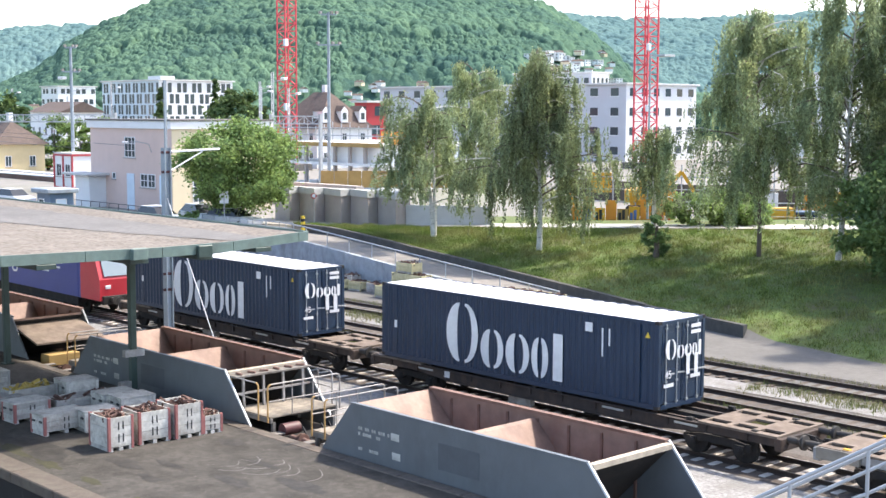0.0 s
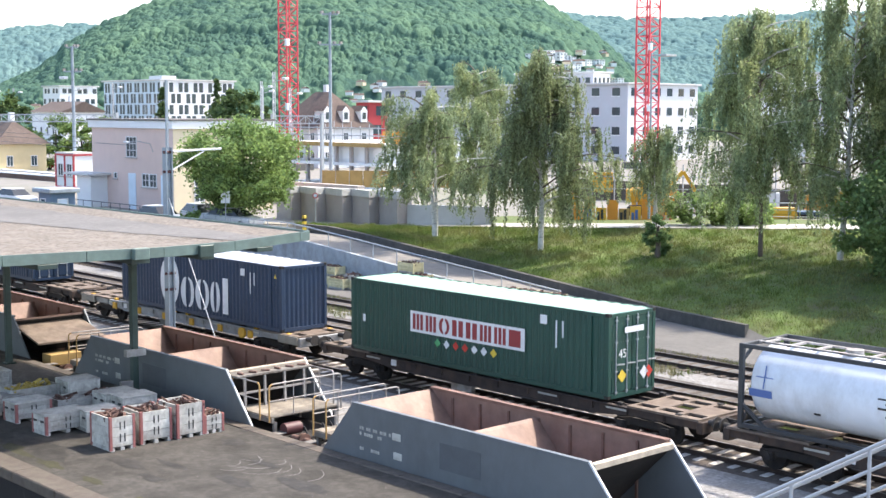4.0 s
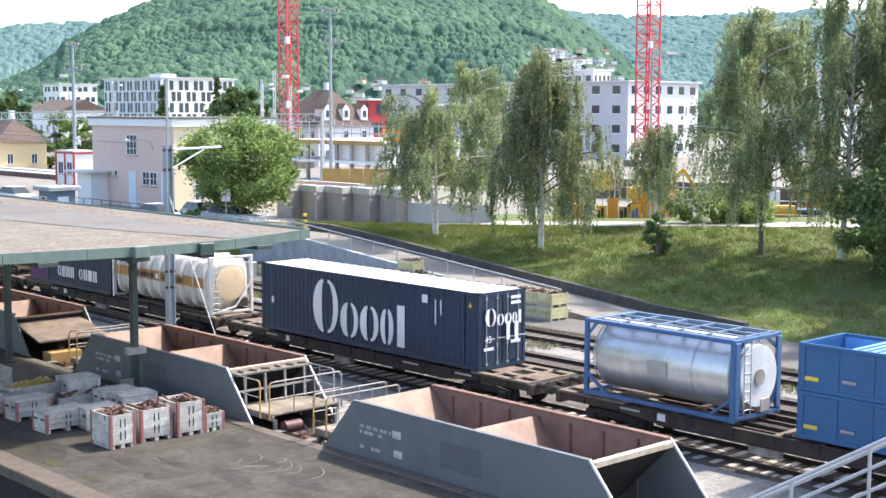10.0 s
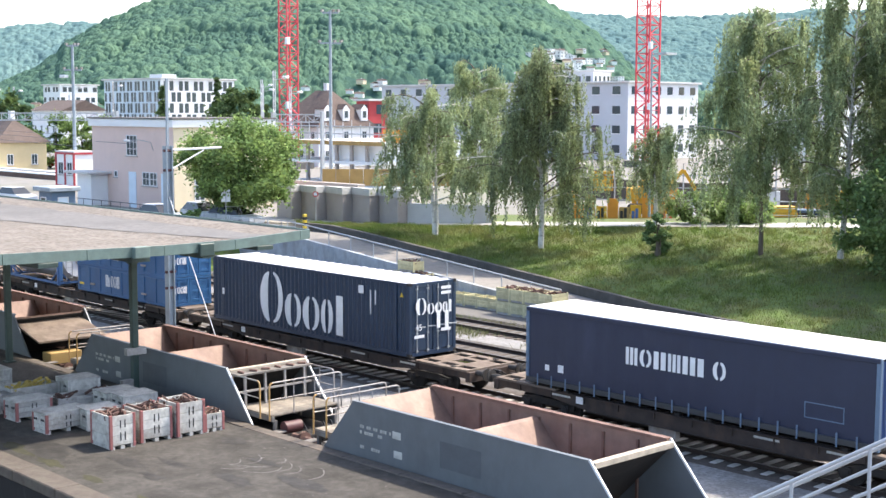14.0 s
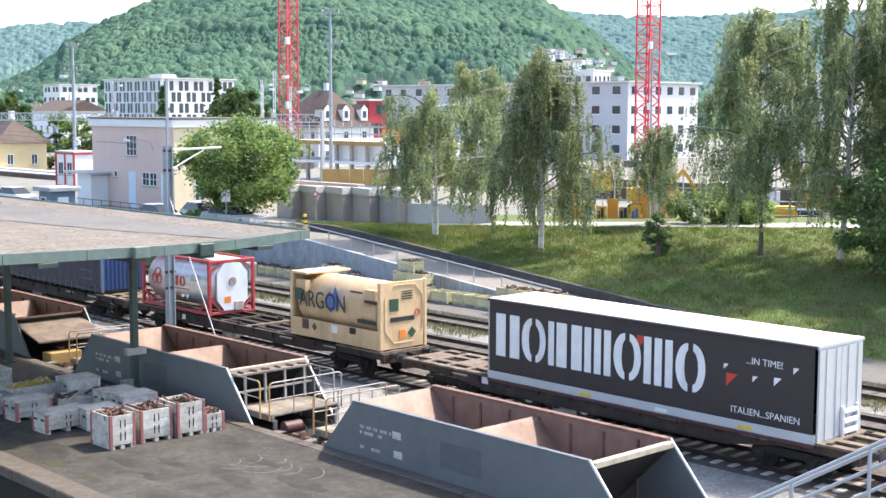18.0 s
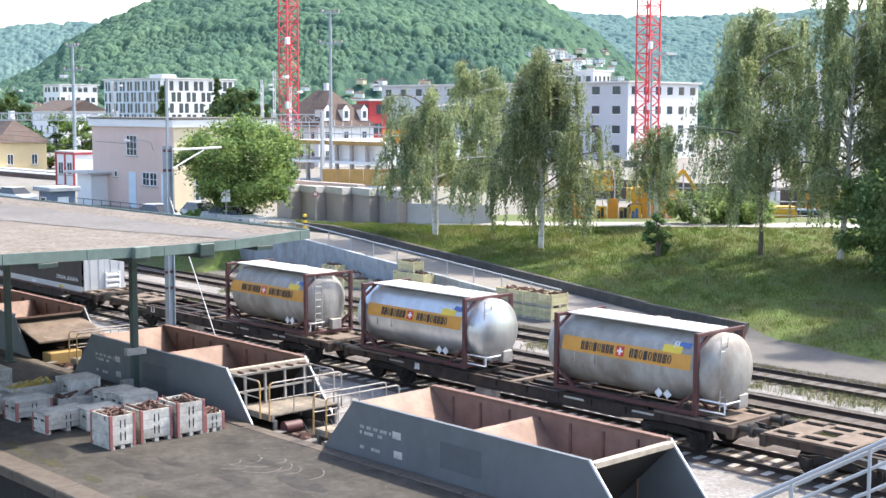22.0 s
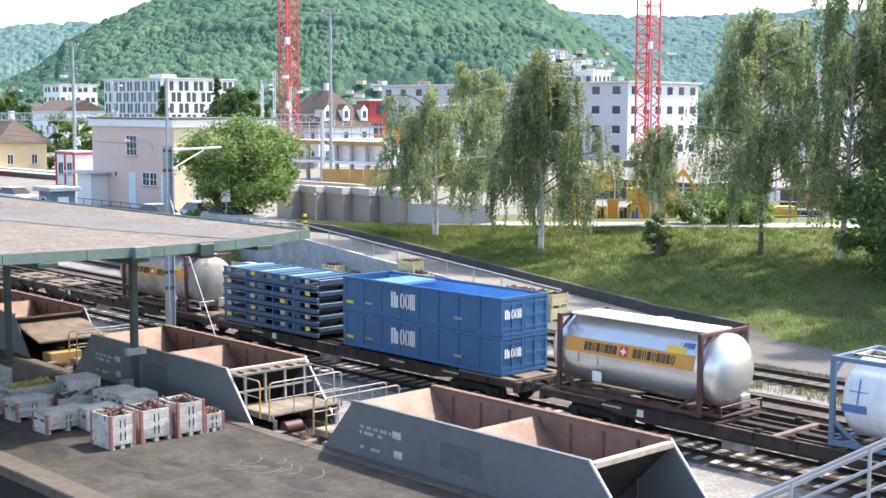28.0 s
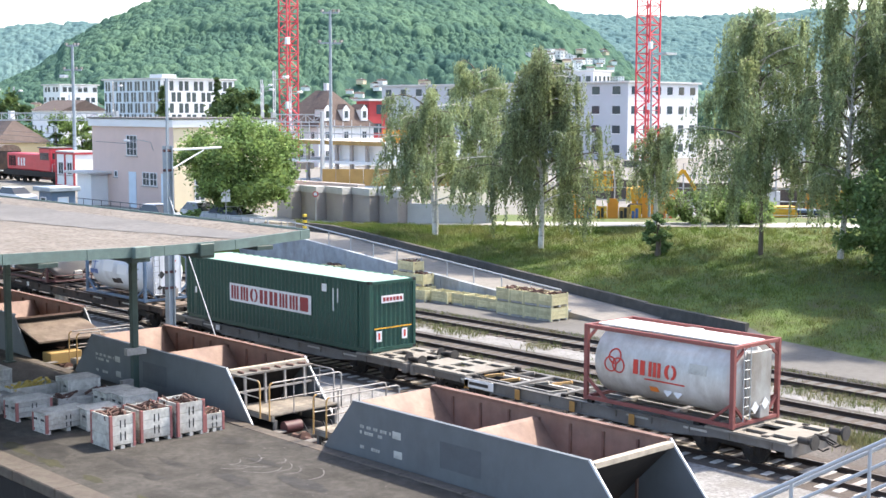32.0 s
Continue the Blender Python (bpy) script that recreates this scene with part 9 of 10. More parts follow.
for x, y, h in ((-88.9, 41.5, 12.2), (-162.6, 65.1, 12.6), (-114.5, 58.1, 12.0), (-112.0, 60.5, 11.2), (-150, 52, 12), (-128, 27.5, 11), (-120.5, 62.5, 11.6), (-185, 60, 12)):
    yard_mast(x, y, 2.4, h, "galv", True)


def gantry(a, b, z, label):
    """A lattice beam across the tracks on two masts."""
    t = thing("line_gantry", (0, 0, 0), label, "gantry", "overhead line gantries")
    a, b = Vector(a), Vector(b)
    for zz in (z, z + 0.75):
        bm = bmesh.new()
        bar(bm, (a.x, a.y, zz), (b.x, b.y, zz), 0.12)
        part("chord", bm, M["galv"], t)
    n = int((b - a).length / 0.8)
    bm = bmesh.new()
    for i in range(n):
        p, q = a.lerp(b, i / n), a.lerp(b, (i + 1) / n)
        bar(bm, (p.x, p.y, z + (0 if i % 2 else 0.75)), (q.x, q.y, z + (0.75 if i % 2 else 0)), 0.07)
        bar(bm, (p.x, p.y, z), (p.x, p.y, z + 0.75), 0.06)
    part("lacing", bm, M["galv"], t)
    for p in (a, b):
        part("mast", B(p.x - 0.15, p.x + 0.15, p.y - 0.15, p.y + 0.15, 2.3, z + 1.0), M["galv"], t)


gantry((-125.0, 18.0, 0), (-113.5, 38.2, 0), 9.65, "lattice gantry carrying the overhead line")
gantry((-92.2, 43.7, 0), (-89.2, 47.6, 0), 9.6, "short lattice gantry beam of the overhead line")


def line_mast():
    """The overhead-line mast beside the train, with bracket arm and guy wire."""
    t = thing("catenary_mast", (-33.0, -4.45, -0.2), "blue-grey steel overhead line mast with a bracket arm", "mast")
    for s in (-1, 1):
        part("flange", B(-0.17, 0.17, s * 0.14 - 0.02, s * 0.14 + 0.02, 0, 9.4), M["mast"], t)
    part("web", B(-0.02, 0.02, -0.12, 0.12, 0, 9.4), M["mast"], t)
    part("top_tube", B(-0.05, 0.05, -0.05, 0.05, 9.4, 12.3), M["mast"], t)
    bm = bmesh.new()
    rod(bm, (0, 0.1, 9.22), (0, 2.75, 9.3), 0.05, 8)
    part("bracket_tube", bm, M["edge_white"], t, "pale bracket tube", smooth=True)
    bm = bmesh.new()
    rod(bm, (0, 0.1, 8.35), (0, 1.85, 9.2), 0.035, 8)
    part("bracket_strut", bm, M["edge_white"], t, smooth=True)
    for z in (9.2, 8.35, 3.9, 3.2):
        bm = bmesh.new()
        rod(bm, (0.05, -0.25, z), (0.05, 0.25, z), 0.06, 8)
        part("insulator", bm, M["frame_maroon"], t, smooth=True)
    bm = bmesh.new()
    rod(bm, (0.05, 0.0, 7.2), (3.35, 0.6, 0.1), 0.022, 6)
    part("guy_wire", bm, M["edge_white"], t, smooth=True)


line_mast()


def wires():
    t = thing("overhead_wires", (0, 0, 0), "thin dark overhead wires", "wire", kind="stuff")
    for a, b, sag in (((-140, -1.0, 7.3), (60, -1.6, 7.4), 0.0),):
        pass
    for y, z in ((33, 8.2), (29.5, 8.0), (25.5, 7.8)):
        bm = bmesh.new()
        rod(bm, (-260, y + 30, z), (-80, y - 9, z), 0.02, 5)
        part("wire", bm, M["frame_black"], t)
    return t


wires()

# ---------------------------------------------------------------- road level: wall, hoarding, building site
def buttress_wall():
    a, b = Vector((-66.7, 25.7, 0)), Vector((-53.8, 27.8, 0))
    t = thing("buttress_wall", (0, 0, 0), "grey-pink concrete retaining wall in stepped panels with a pale coping", "wall", kind="structure")
    d = (b - a).normalized()
    n = Vector((d.y, -d.x, 0))
    def slab(name, p, q, off0, off1, z0, z1, m):
        bm = bmesh.new()
        c = [(p + n * off0), (q + n * off0), (q + n * off1), (p + n * off1)]
        prism(bm, [(v.x, v.y) for v in c], "z", z0, z1)
        part(name, bm, M[m], t)
    slab("back_wall", a, b, -0.5, -0.1, 2.3, 4.9, "pale_wall")
    k = 5
    for i in range(k):                       # each panel swings out and steps back, its coping with it
        p, q = a.lerp(b, i / k), a.lerp(b, (i + 1) / k - 0.004)
        for name, grow, z0, z1, m in (("panel", 0.0, 2.3, 4.62, "pale_wall"), ("coping", 0.14, 4.624, 5.12, "grey_coping")):
            bm = bmesh.new()
            c = [p - n * 0.08, p + n * (0.05 + grow), q + n * (1.05 + grow) + d * grow * 0.5, q - n * 0.08 + d * grow * 0.5]
            prism(bm, [(v.x, v.y) for v in c], "z", z0, z1)
            part(name, bm, M[m], t)
    c = Vector((-48.3, 30.9, 0))
    t2 = thing("white_wall", (0, 0, 0), "plain white plastered boundary wall", "wall", kind="structure")
    bm = bmesh.new()
    prism(bm, [(b.x, b.y), (c.x, c.y), (c.x - 0.2, c.y + 0.25), (b.x - 0.2, b.y + 0.25)], "z", 2.3, 4.15)
    part("panel", bm, M["flat_roof"], t2)
    t3 = thing("hoarding", (0, 0, 0), "brown wooden site hoarding on the wall", "fence")
    p, q = Vector((-76.2, 37.5, 0)), Vector((-66.0, 48.0, 0))
    for i in range(12):
        u, v = p.lerp(q, i / 12), p.lerp(q, (i + 0.96) / 12)
        bm = bmesh.new()
        prism(bm, [(u.x, u.y), (v.x, v.y), (v.x - 0.05, v.y + 0.05), (u.x - 0.05, u.y + 0.05)], "z", 4.1, 5.6)
        part("board", bm, M["hoarding"], t3)
    part("base_wall", B(-90, -70, 36.5, 37.3, 2.3, 4.5), M["pale_wall"], t3)


buttress_wall()


def building_site():
    """Concrete floors under construction, formwork, scaffold and machines."""
    t = thing("building_shell", (0, 0, 0), "white concrete shell under construction with orange formwork", "building site")
    x0, y0 = -103.0, 55.5
    for k, z in enumerate((2.5, 5.0, 7.1)):
        part("floor_slab", B(x0 - 6, x0 + 14, y0, y0 + 16, z, z + 0.3), M["plaster_white"], t)
    part("core_wall", B(x0 + 3.5, x0 + 13.0, y0 + 1.0, y0 + 1.3, 5.3, 7.1), M["plaster_white"], t)
    part("side_wall", B(x0 + 12.6, x0 + 13.0, y0 + 0.8, y0 + 12, 2.8, 7.1), M["plaster_white"], t)
    for i in range(7):
        x = x0 - 5 + i * 2.6
        part("column", B(x, x + 0.35, y0 + 0.3, y0 + 0.65, 2.8, 7.1), M["pale_wall"], t)
    part("formwork_edge", B(x0 - 6.3, x0 + 14.3, y0 - 0.3, y0 - 0.05, 7.05, 7.5), M["hoarding"], t)
    part("formwork_panel", B(x0 + 9.2, x0 + 13.5, y0 + 4, y0 + 4.3, 7.4, 8.7), M["orange"], t, "orange formwork panel")
    part("formwork_panel", B(x0 + 14.0, x0 + 14.2, y0 + 1.0, y0 + 9, 7.4, 8.4), M["orange"], t)
    rng = random.Random(5)
    for i in range(14):
        x = x0 - 6 + i * 1.5
        bm = bmesh.new()
        rod(bm, (x, y0 - 0.2, 7.4), (x, y0 - 0.2, 9.4 + rng.uniform(-.2, .4)), 0.05, 5)
        part("guard_post", bm, M["galv"], t)
    for z in (8.2, 9.0):
        part("guard_rail", B(x0 - 6, x0 + 15, y0 - 0.25, y0 - 0.15, z, z + 0.12), M["galv"], t)
    s = thing("scaffold", (0, 0, 0), "steel scaffold with yellow boards on the building site", "scaffold")
    a, b = Vector((-56.5, 45.5, 0)), Vector((-38.0, 60.5, 0))
    d = (b - a).normalized()
    for i in range(14):
        p = a.lerp(b, i / 13)
        bm = bmesh.new()
        rod(bm, (p.x, p.y, 2.4), (p.x, p.y, 6.6 + 0.4 * (i % 3)), 0.06, 6)
        part("standard", bm, M["galv"], s, smooth=True)
    for z in (3.6, 4.6, 5.6):
        bm = bmesh.new()
        bar(bm, (a.x, a.y, z), (b.x, b.y, z), 0.08)
        part("ledger", bm, M["galv"], s)
    for i, (k, z, h, m) in enumerate(((0.02, 3.2, 1.0, "machine_yellow"), (0.12, 4.3, 1.6, "machine_yellow"), (0.26, 3.0, 1.7, "machine_yellow"), (0.36, 3.2, 1.5, "orange"), (0.48, 2.6, 1.2, "plaster_white"), (0.58, 3.4, 0.9, "machine_yellow"), (0.70, 2.8, 1.6, "plaster_white"), (0.84, 3.0, 1.2, "orange"), (0.93, 3.2, 1.3, "machine_yellow"))):
        p = a.lerp(b, k) + Vector((0.5, 0.5, 0))
        q = p + d * (1.3 + 0.5 * (i % 3))
        bm = bmesh.new()
        prism(bm, [(p.x, p.y), (q.x, q.y), (q.x - 0.4, q.y + 0.5), (p.x - 0.4, p.y + 0.5)], "z", z, z + h)
        part("site_panel", bm, M[m], s)
    part("ground_wall", B(-70, -34, 62, 62.3, 2.4, 4.4), M["kerb"], s)


building_site()


def site_digger(at, turn):
    t = thing("excavator", Matrix.Translation(at) @ Matrix.Rotation(radians(turn), 4, "Z"), "yellow excavator on the building site", "excavator")
    part("cab", B(-0.7, 0.6, -0.9, 0.2, 1.3, 2.9, bev=0.1), M["machine_yellow"], t)
    part("cab_glass", B(-0.5, 0.62, -0.92, 0.1, 1.9, 2.7, bev=0.02), M["window"], t)
    part("engine_cover", B(-1.8, 0.3, -0.2, 1.1, 1.2, 2.2, bev=0.1), M["machine_yellow"], t)
    for y in (-1.0, 0.8):
        part("track", B(-1.7, 1.7, y, y + 0.5, 0, 0.9, bev=0.2), M["rubber"], t)
    bm = bmesh.new()
    bar(bm, (0.6, 0.3, 1.6), (2.6, 0.3, 3.6), 0.4, 0.3)
    part("boom", bm, M["machine_yellow"], t)
    bm = bmesh.new()
    bar(bm, (2.6, 0.3, 3.6), (3.8, 0.3, 1.7), 0.3, 0.25)
    part("stick", bm, M["machine_yellow"], t)
    part("bucket", B(3.4, 4.1, -0.2, 0.8, 1.0, 1.7, bev=0.1), M["wag_dark"], t)


def site_hoarding():
    """Orange boards with a sprayed patch, a red and white barrier and stacked stores behind the path."""
    t = thing("site_hoarding", (0, 0, 0), "orange painted site boards with blue sprayed patches", "fence")
    a, b = Vector((-47.4, 38.4, 0)), Vector((-41.6, 43.2, 0))
    rng = random.Random(8)
    d = (b - a).normalized()
    n = Vector((d.y, -d.x, 0))
    for i in range(9):
        p, q = a.lerp(b, i / 9), a.lerp(b, (i + 0.95) / 9)
        h = rng.uniform(1.2, 2.2)
        bm = bmesh.new()
        prism(bm, [(p.x, p.y), (q.x, q.y), (q.x - n.x * 0.06, q.y - n.y * 0.06), (p.x - n.x * 0.06, p.y - n.y * 0.06)], "z", 2.5, 2.5 + h)
        bd = part("board", bm, M[("orange", "hoarding", "machine_yellow")[i % 3]], t)
        if i in (1, 2, 4, 5):
            bm = bmesh.new()
            w = (q - p) * 0.2
            o = n * 0.01
            c = [p + w, p + w * 3.6, p + w * 3.0]
            for k, (z0, z1) in enumerate(((2.8, 3.5), (3.0, 3.7))):
                e = p + w * (0.6 + 1.7 * k)
                g = e + w * 1.3
                prism(bm, [(e.x + o.x, e.y + o.y), (g.x + o.x, g.y + o.y), (g.x, g.y), (e.x, e.y)], "z", z0, z1)
            pieces("sprayed_patch", bm, M["mark_blue" if i % 2 else "mark_black"], t)
    t = thing("barrier", (-42.2, 41.6, 2.5), "red and white striped site barrier", "barrier")
    for i in range(6):
        part("stripe", B(0.2 * i - 0.4, 0.2 * i - 0.204, -0.02 + 0.15 * i, 0.02 + 0.15 * i, 0.55, 0.85), M["mark_scar" if i % 2 else "mark"], t)
    for i in (0, 5):
        part("leg", B(0.2 * i - 0.34, 0.2 * i - 0.28, -0.02 + 0.15 * i, 0.02 + 0.15 * i, 0, 0.55), M["galv"], t)
    for i in range(16):
        k = rng.uniform(0, 1)
        x, y = -41.0 + 14.5 * k + rng.uniform(-1, 1), 45.2 + 9.0 * k + rng.uniform(-1, 1.5)
        t = thing("timber_stack", Matrix.Translation((x, y, 2.5)) @ Matrix.Rotation(rng.uniform(0.3, 1.0), 4, "Z"), "stacked boards and formwork stored on the building site", "building material", "stores on the building site")
        w, h = rng.uniform(1.2, 2.6), 0.0
        for j in range(rng.randint(2, 4)):
            hh = rng.uniform(0.18, 0.5)
            part("layer", B(-w / 2 + rng.uniform(0, .2), w / 2 - rng.uniform(0, .2), -0.6, 0.6, h, h + hh - 0.03), M[rng.choice(("hoarding", "plank", "machine_yellow", "kerb", "wag_dark", "rack_blue", "crate_d"))], t)
            h += hh
    fence_rail("site_fence", [(-40.6 + 1.35 * i, 41.0 + 0.95 * i, 2.6) for i in range(13)], 1.9, "galv", "tall galvanised mesh fence along the building site", 4, 0.025)


site_hoarding()
site_digger((-47.5, 47.5, 2.6), 40)
site_digger((-29.5, 51.0, 2.6), 20)


# ---------------------------------------------------------------- road things
def car(at, turn, paint, label):
    t = thing("car", Matrix.Translation(at) @ Matrix.Rotation(radians(turn), 4, "Z"), label, "car", "parked cars")
    bm = bmesh.new()
    prism(bm, [(-2.1, 0.35), (2.1, 0.35), (2.15, 0.75), (1.1, 0.92), (-2.0, 0.98), (-2.15, 0.7)], "y", -0.86, 0.86)
    bmesh.ops.bevel(bm, geom=bm.edges[:], offset=0.07, segments=2, affect="EDGES")
    part("body", bm, M[paint], t, smooth=True)
    bm = bmesh.new()
    v = [bm.verts.new(p) for p in ((-1.9, -0.8, 0.95), (1.05, -0.8, 0.92), (1.05, 0.8, 0.92), (-1.9, 0.8, 0.95), (-1.35, -0.62, 1.45), (0.25, -0.62, 1.46), (0.25, 0.62, 1.46), (-1.35, 0.62, 1.45))]
    for q in ((0, 1, 5, 4), (1, 2, 6, 5), (2, 3, 7, 6), (3, 0, 4, 7)):
        bm.faces.new([v[i] for i in q])
    bm.faces.new(v[:4])
    part("windows", bm, M["glass"], t)
    part("roof", B(-1.37, 0.27, -0.64, 0.64, 1.452, 1.50, bev=0.02), M[paint], t)
    for x in (-1.3, 1.3):
        for y in (-0.86, 0.68):
            bm = bmesh.new()
            rod(bm, (x, y, 0.33), (x, y + 0.18, 0.33), 0.33, 16)
            part("wheel", bm, M["rubber"], t, smooth=True)


car((-66.4, 15.2, 2.5), 2, "car_white", "white parked car on the road above the yard")
car((-66.2, 18.6, 2.5), -6, "car_white", "white parked car near the ramp")
car((-61.6, 18.3, 2.5), 14, "car_white", "white parked car under the tree")
car((-162.0, 49.2, 2.5), 20, "car_dark", "dark parked car in front of the yellow house")
car((-159.5, 51.5, 2.5), 20, "car_red", "red parked car in front of the yellow house")
car((-93.5, 17.0, 2.5), 5, "car_white", "white parked car by the yard")


def site_cabin():
    t = thing("site_cabin", (-107.6, 29.9, 2.5), "white and red site cabin stack with windows", "cabin")
    part("body", B(-3.8, 0, 0, 2.6, 0.35, 3.75), M["plaster_white"], t)
    part("base", B(-3.6, -0.2, 0.2, 2.4, 0, 0.34), M["kerb"], t)
    for z in (0.36, 3.7):
        part("frame_rail", B(-3.9, 0.1, -0.1, 2.7, z, z + 0.2), M["frame_red"], t)
    for x, y in ((-3.85, -0.05), (0.0, -0.05), (-1.9, -0.05), (0.0, 2.55)):
        part("frame_post", B(x - 0.1, x + 0.1, y - 0.06, y + 0.1, 0.35, 3.75), M["frame_red"], t)
    for x in (-3.4, -1.5):
        window(t, "y", x, 1.6, 1.1, 1.3, 0.0, (1, 0))
    part("roof", B(-3.85, 0.05, -0.05, 2.65, 3.9, 4.05), M["flat_roof"], t)


site_cabin()


def kiosk():
    t = thing("transformer_kiosk", (-76.6, 12.6, 0.0), "low grey kiosk with a flat overhanging roof", "kiosk")
    part("body", B(-3.6, -1.5, 0, 2.0, 0, 4.45), M["frame_slate"], t)
    part("roof", B(-4.0, -1.15, -0.35, 2.3, 4.45, 4.8, bev=0.05), M["mast"], t)
    window(t, "y", -3.3, 3.2, 0.9, 0.8, 0.0, (0, 0))
    window(t, "x", 0.5, 2.4, 0.9, 1.6, -1.5, (0, 0), "door_blue")


kiosk()


def road_sign(at, h, w, hh, label, m="edge_white", round_=False):
    t = thing("road_sign", at, label, "sign")
    bm = bmesh.new()
    rod(bm, (0, 0, 0), (0, 0, h), 0.035, 8)
    part("pole", bm, M["galv"], t, smooth=True)
    if round_:
        bm = bmesh.new()
        n = Vector((0.73, -0.68, 0))
        rod(bm, Vector((0, 0, h)) + n * 0.05, Vector((0, 0, h)) + n * 0.08, w, 20)
        p = part("disc", bm, M["mark_scar"], t)
        bm = bmesh.new()
        rod(bm, Vector((0, 0, h)) + n * 0.08, Vector((0, 0, h)) + n * 0.09, w * 0.68, 20)
        part("field", bm, M["edge_white"], p)
    else:
        bm = bmesh.new()
        bar(bm, (-w * 0.34, -w * 0.37, h - hh / 2), (w * 0.34, w * 0.37, h - hh / 2), 0.04, hh, up=(0, 0, 1))
        part("board", bm, M[m], t)


road_sign((-60.0, 16.5, 2.4), 2.9, 0.62, 0.85, "white sign board on a post at the ramp")
road_sign((-58.3, 23.0, 2.5), 2.3, 0.20, 0.3, "round red-edged road sign", round_=True)
t = thing("bollard", (-55.9, 20.2, 2.45), "black and yellow banded bollard", "bollard")
for i in range(6):
    part("band", B(-0.11, 0.11, -0.11, 0.11, 0.2 * i, 0.2 * i + 0.196, bev=0.01), M["mark_yellow" if i % 2 else "mark_black"], t)


# ---------------------------------------------------------------- crates
def crate_meshes(key, w, d, h, paint, rim=True):
    def make():
        t, out = 0.04, []
        for k in range(3):
            z0, z1 = 0.12 + (h - 0.12) * k / 3, 0.12 + (h - 0.12) * (k + 1) / 3 - 0.012
            for q in ((-w / 2, w / 2, -d / 2, -d / 2 + t), (-w / 2, w / 2, d / 2 - t, d / 2), (-w / 2, -w / 2 + t, -d / 2 + t, d / 2 - t), (w / 2 - t, w / 2, -d / 2 + t, d / 2 - t)):
                out.append(mesh_of(B(*q, z0, z1), M[paint], name="board"))
        out.append(mesh_of(B(-w / 2 + t, w / 2 - t, -d / 2 + t, d / 2 - t, 0.12, 0.16), M[paint], name="board"))
        return out
    return shared(("crate", key, paint), make)


def crate(at, turn, w, d, h, paint, label, posts=None, fill=None, lid=False, group="crates"):
    t = thing("crate", Matrix.Translation(at) @ Matrix.Rotation(radians(turn), 4, "Z"), label, "crate", group)
    for me in crate_meshes((w, d, h), w, d, h, paint):
        put("board", me, t)
    fm = shared(("feet", w, d), lambda: feet_mesh(w, d))
    for me in fm:
        put("skid", me, t)
    pm = shared(("cpost", h, posts or paint), lambda: mesh_of(B(-0.042, 0.042, -0.042, 0.042, 0.02, h + 0.01, bev=0.006), M[posts or paint], name="corner_post"))
    for sx in (-1, 1):
        for sy in (-1, 1):
            put("corner_post", pm, t, at=(sx * (w / 2 - 0.03), sy * (d / 2 - 0.03), 0))
    if lid:
        part("lid", B(-w / 2 - 0.02, w / 2 + 0.02, -d / 2 - 0.02, d / 2 + 0.02, h, h + 0.05, bev=0.008), M[paint], t)
        for x in (-w / 4, w / 4):
            part("grip", B(x - 0.08, x + 0.08, -d / 2 - 0.03, -d / 2 - 0.005, h - 0.2, h - 0.14), M["mark_black"], t)
    if posts:
        for x in (-0.07, 0.07):
            part("stencil", B(w / 2 + 0.002, w / 2 + 0.006, x - 0.02, x + 0.02, h * 0.25, h * 0.5), M["mark_black"], t)
            part("stencil", B(w / 2 + 0.002, w / 2 + 0.006, x - 0.02, x + 0.02, h * 0.62, h * 0.85), M["mark_black"], t)
    if fill:
        rng = random.Random(hash((round(at[0], 2), round(at[1], 2))) % 1000)
        bm = bmesh.new()
        for _ in range(26):
            p = Vector((rng.uniform(-w / 2 + .1, w / 2 - .1), rng.uniform(-d / 2 + .1, d / 2 - .1), h - 0.12 + rng.uniform(0, 0.16)))
            q = Vector((rng.uniform(-.2, .2), rng.uniform(-.2, .2), rng.uniform(-.08, .1)))
            bar(bm, p - q, p + q, rng.uniform(0.03, 0.09), rng.uniform(0.03, 0.09))
        tagged(part("scrap_load", bm, M[fill], t), kind="stuff")
    return t


def feet_mesh(w, d):
    return [mesh_of(B(-w / 2, w / 2, y - 0.06, y + 0.06, 0, 0.1), M["crate_d"], name="skid") for y in (-d / 2 + 0.08, 0, d / 2 - 0.08)]


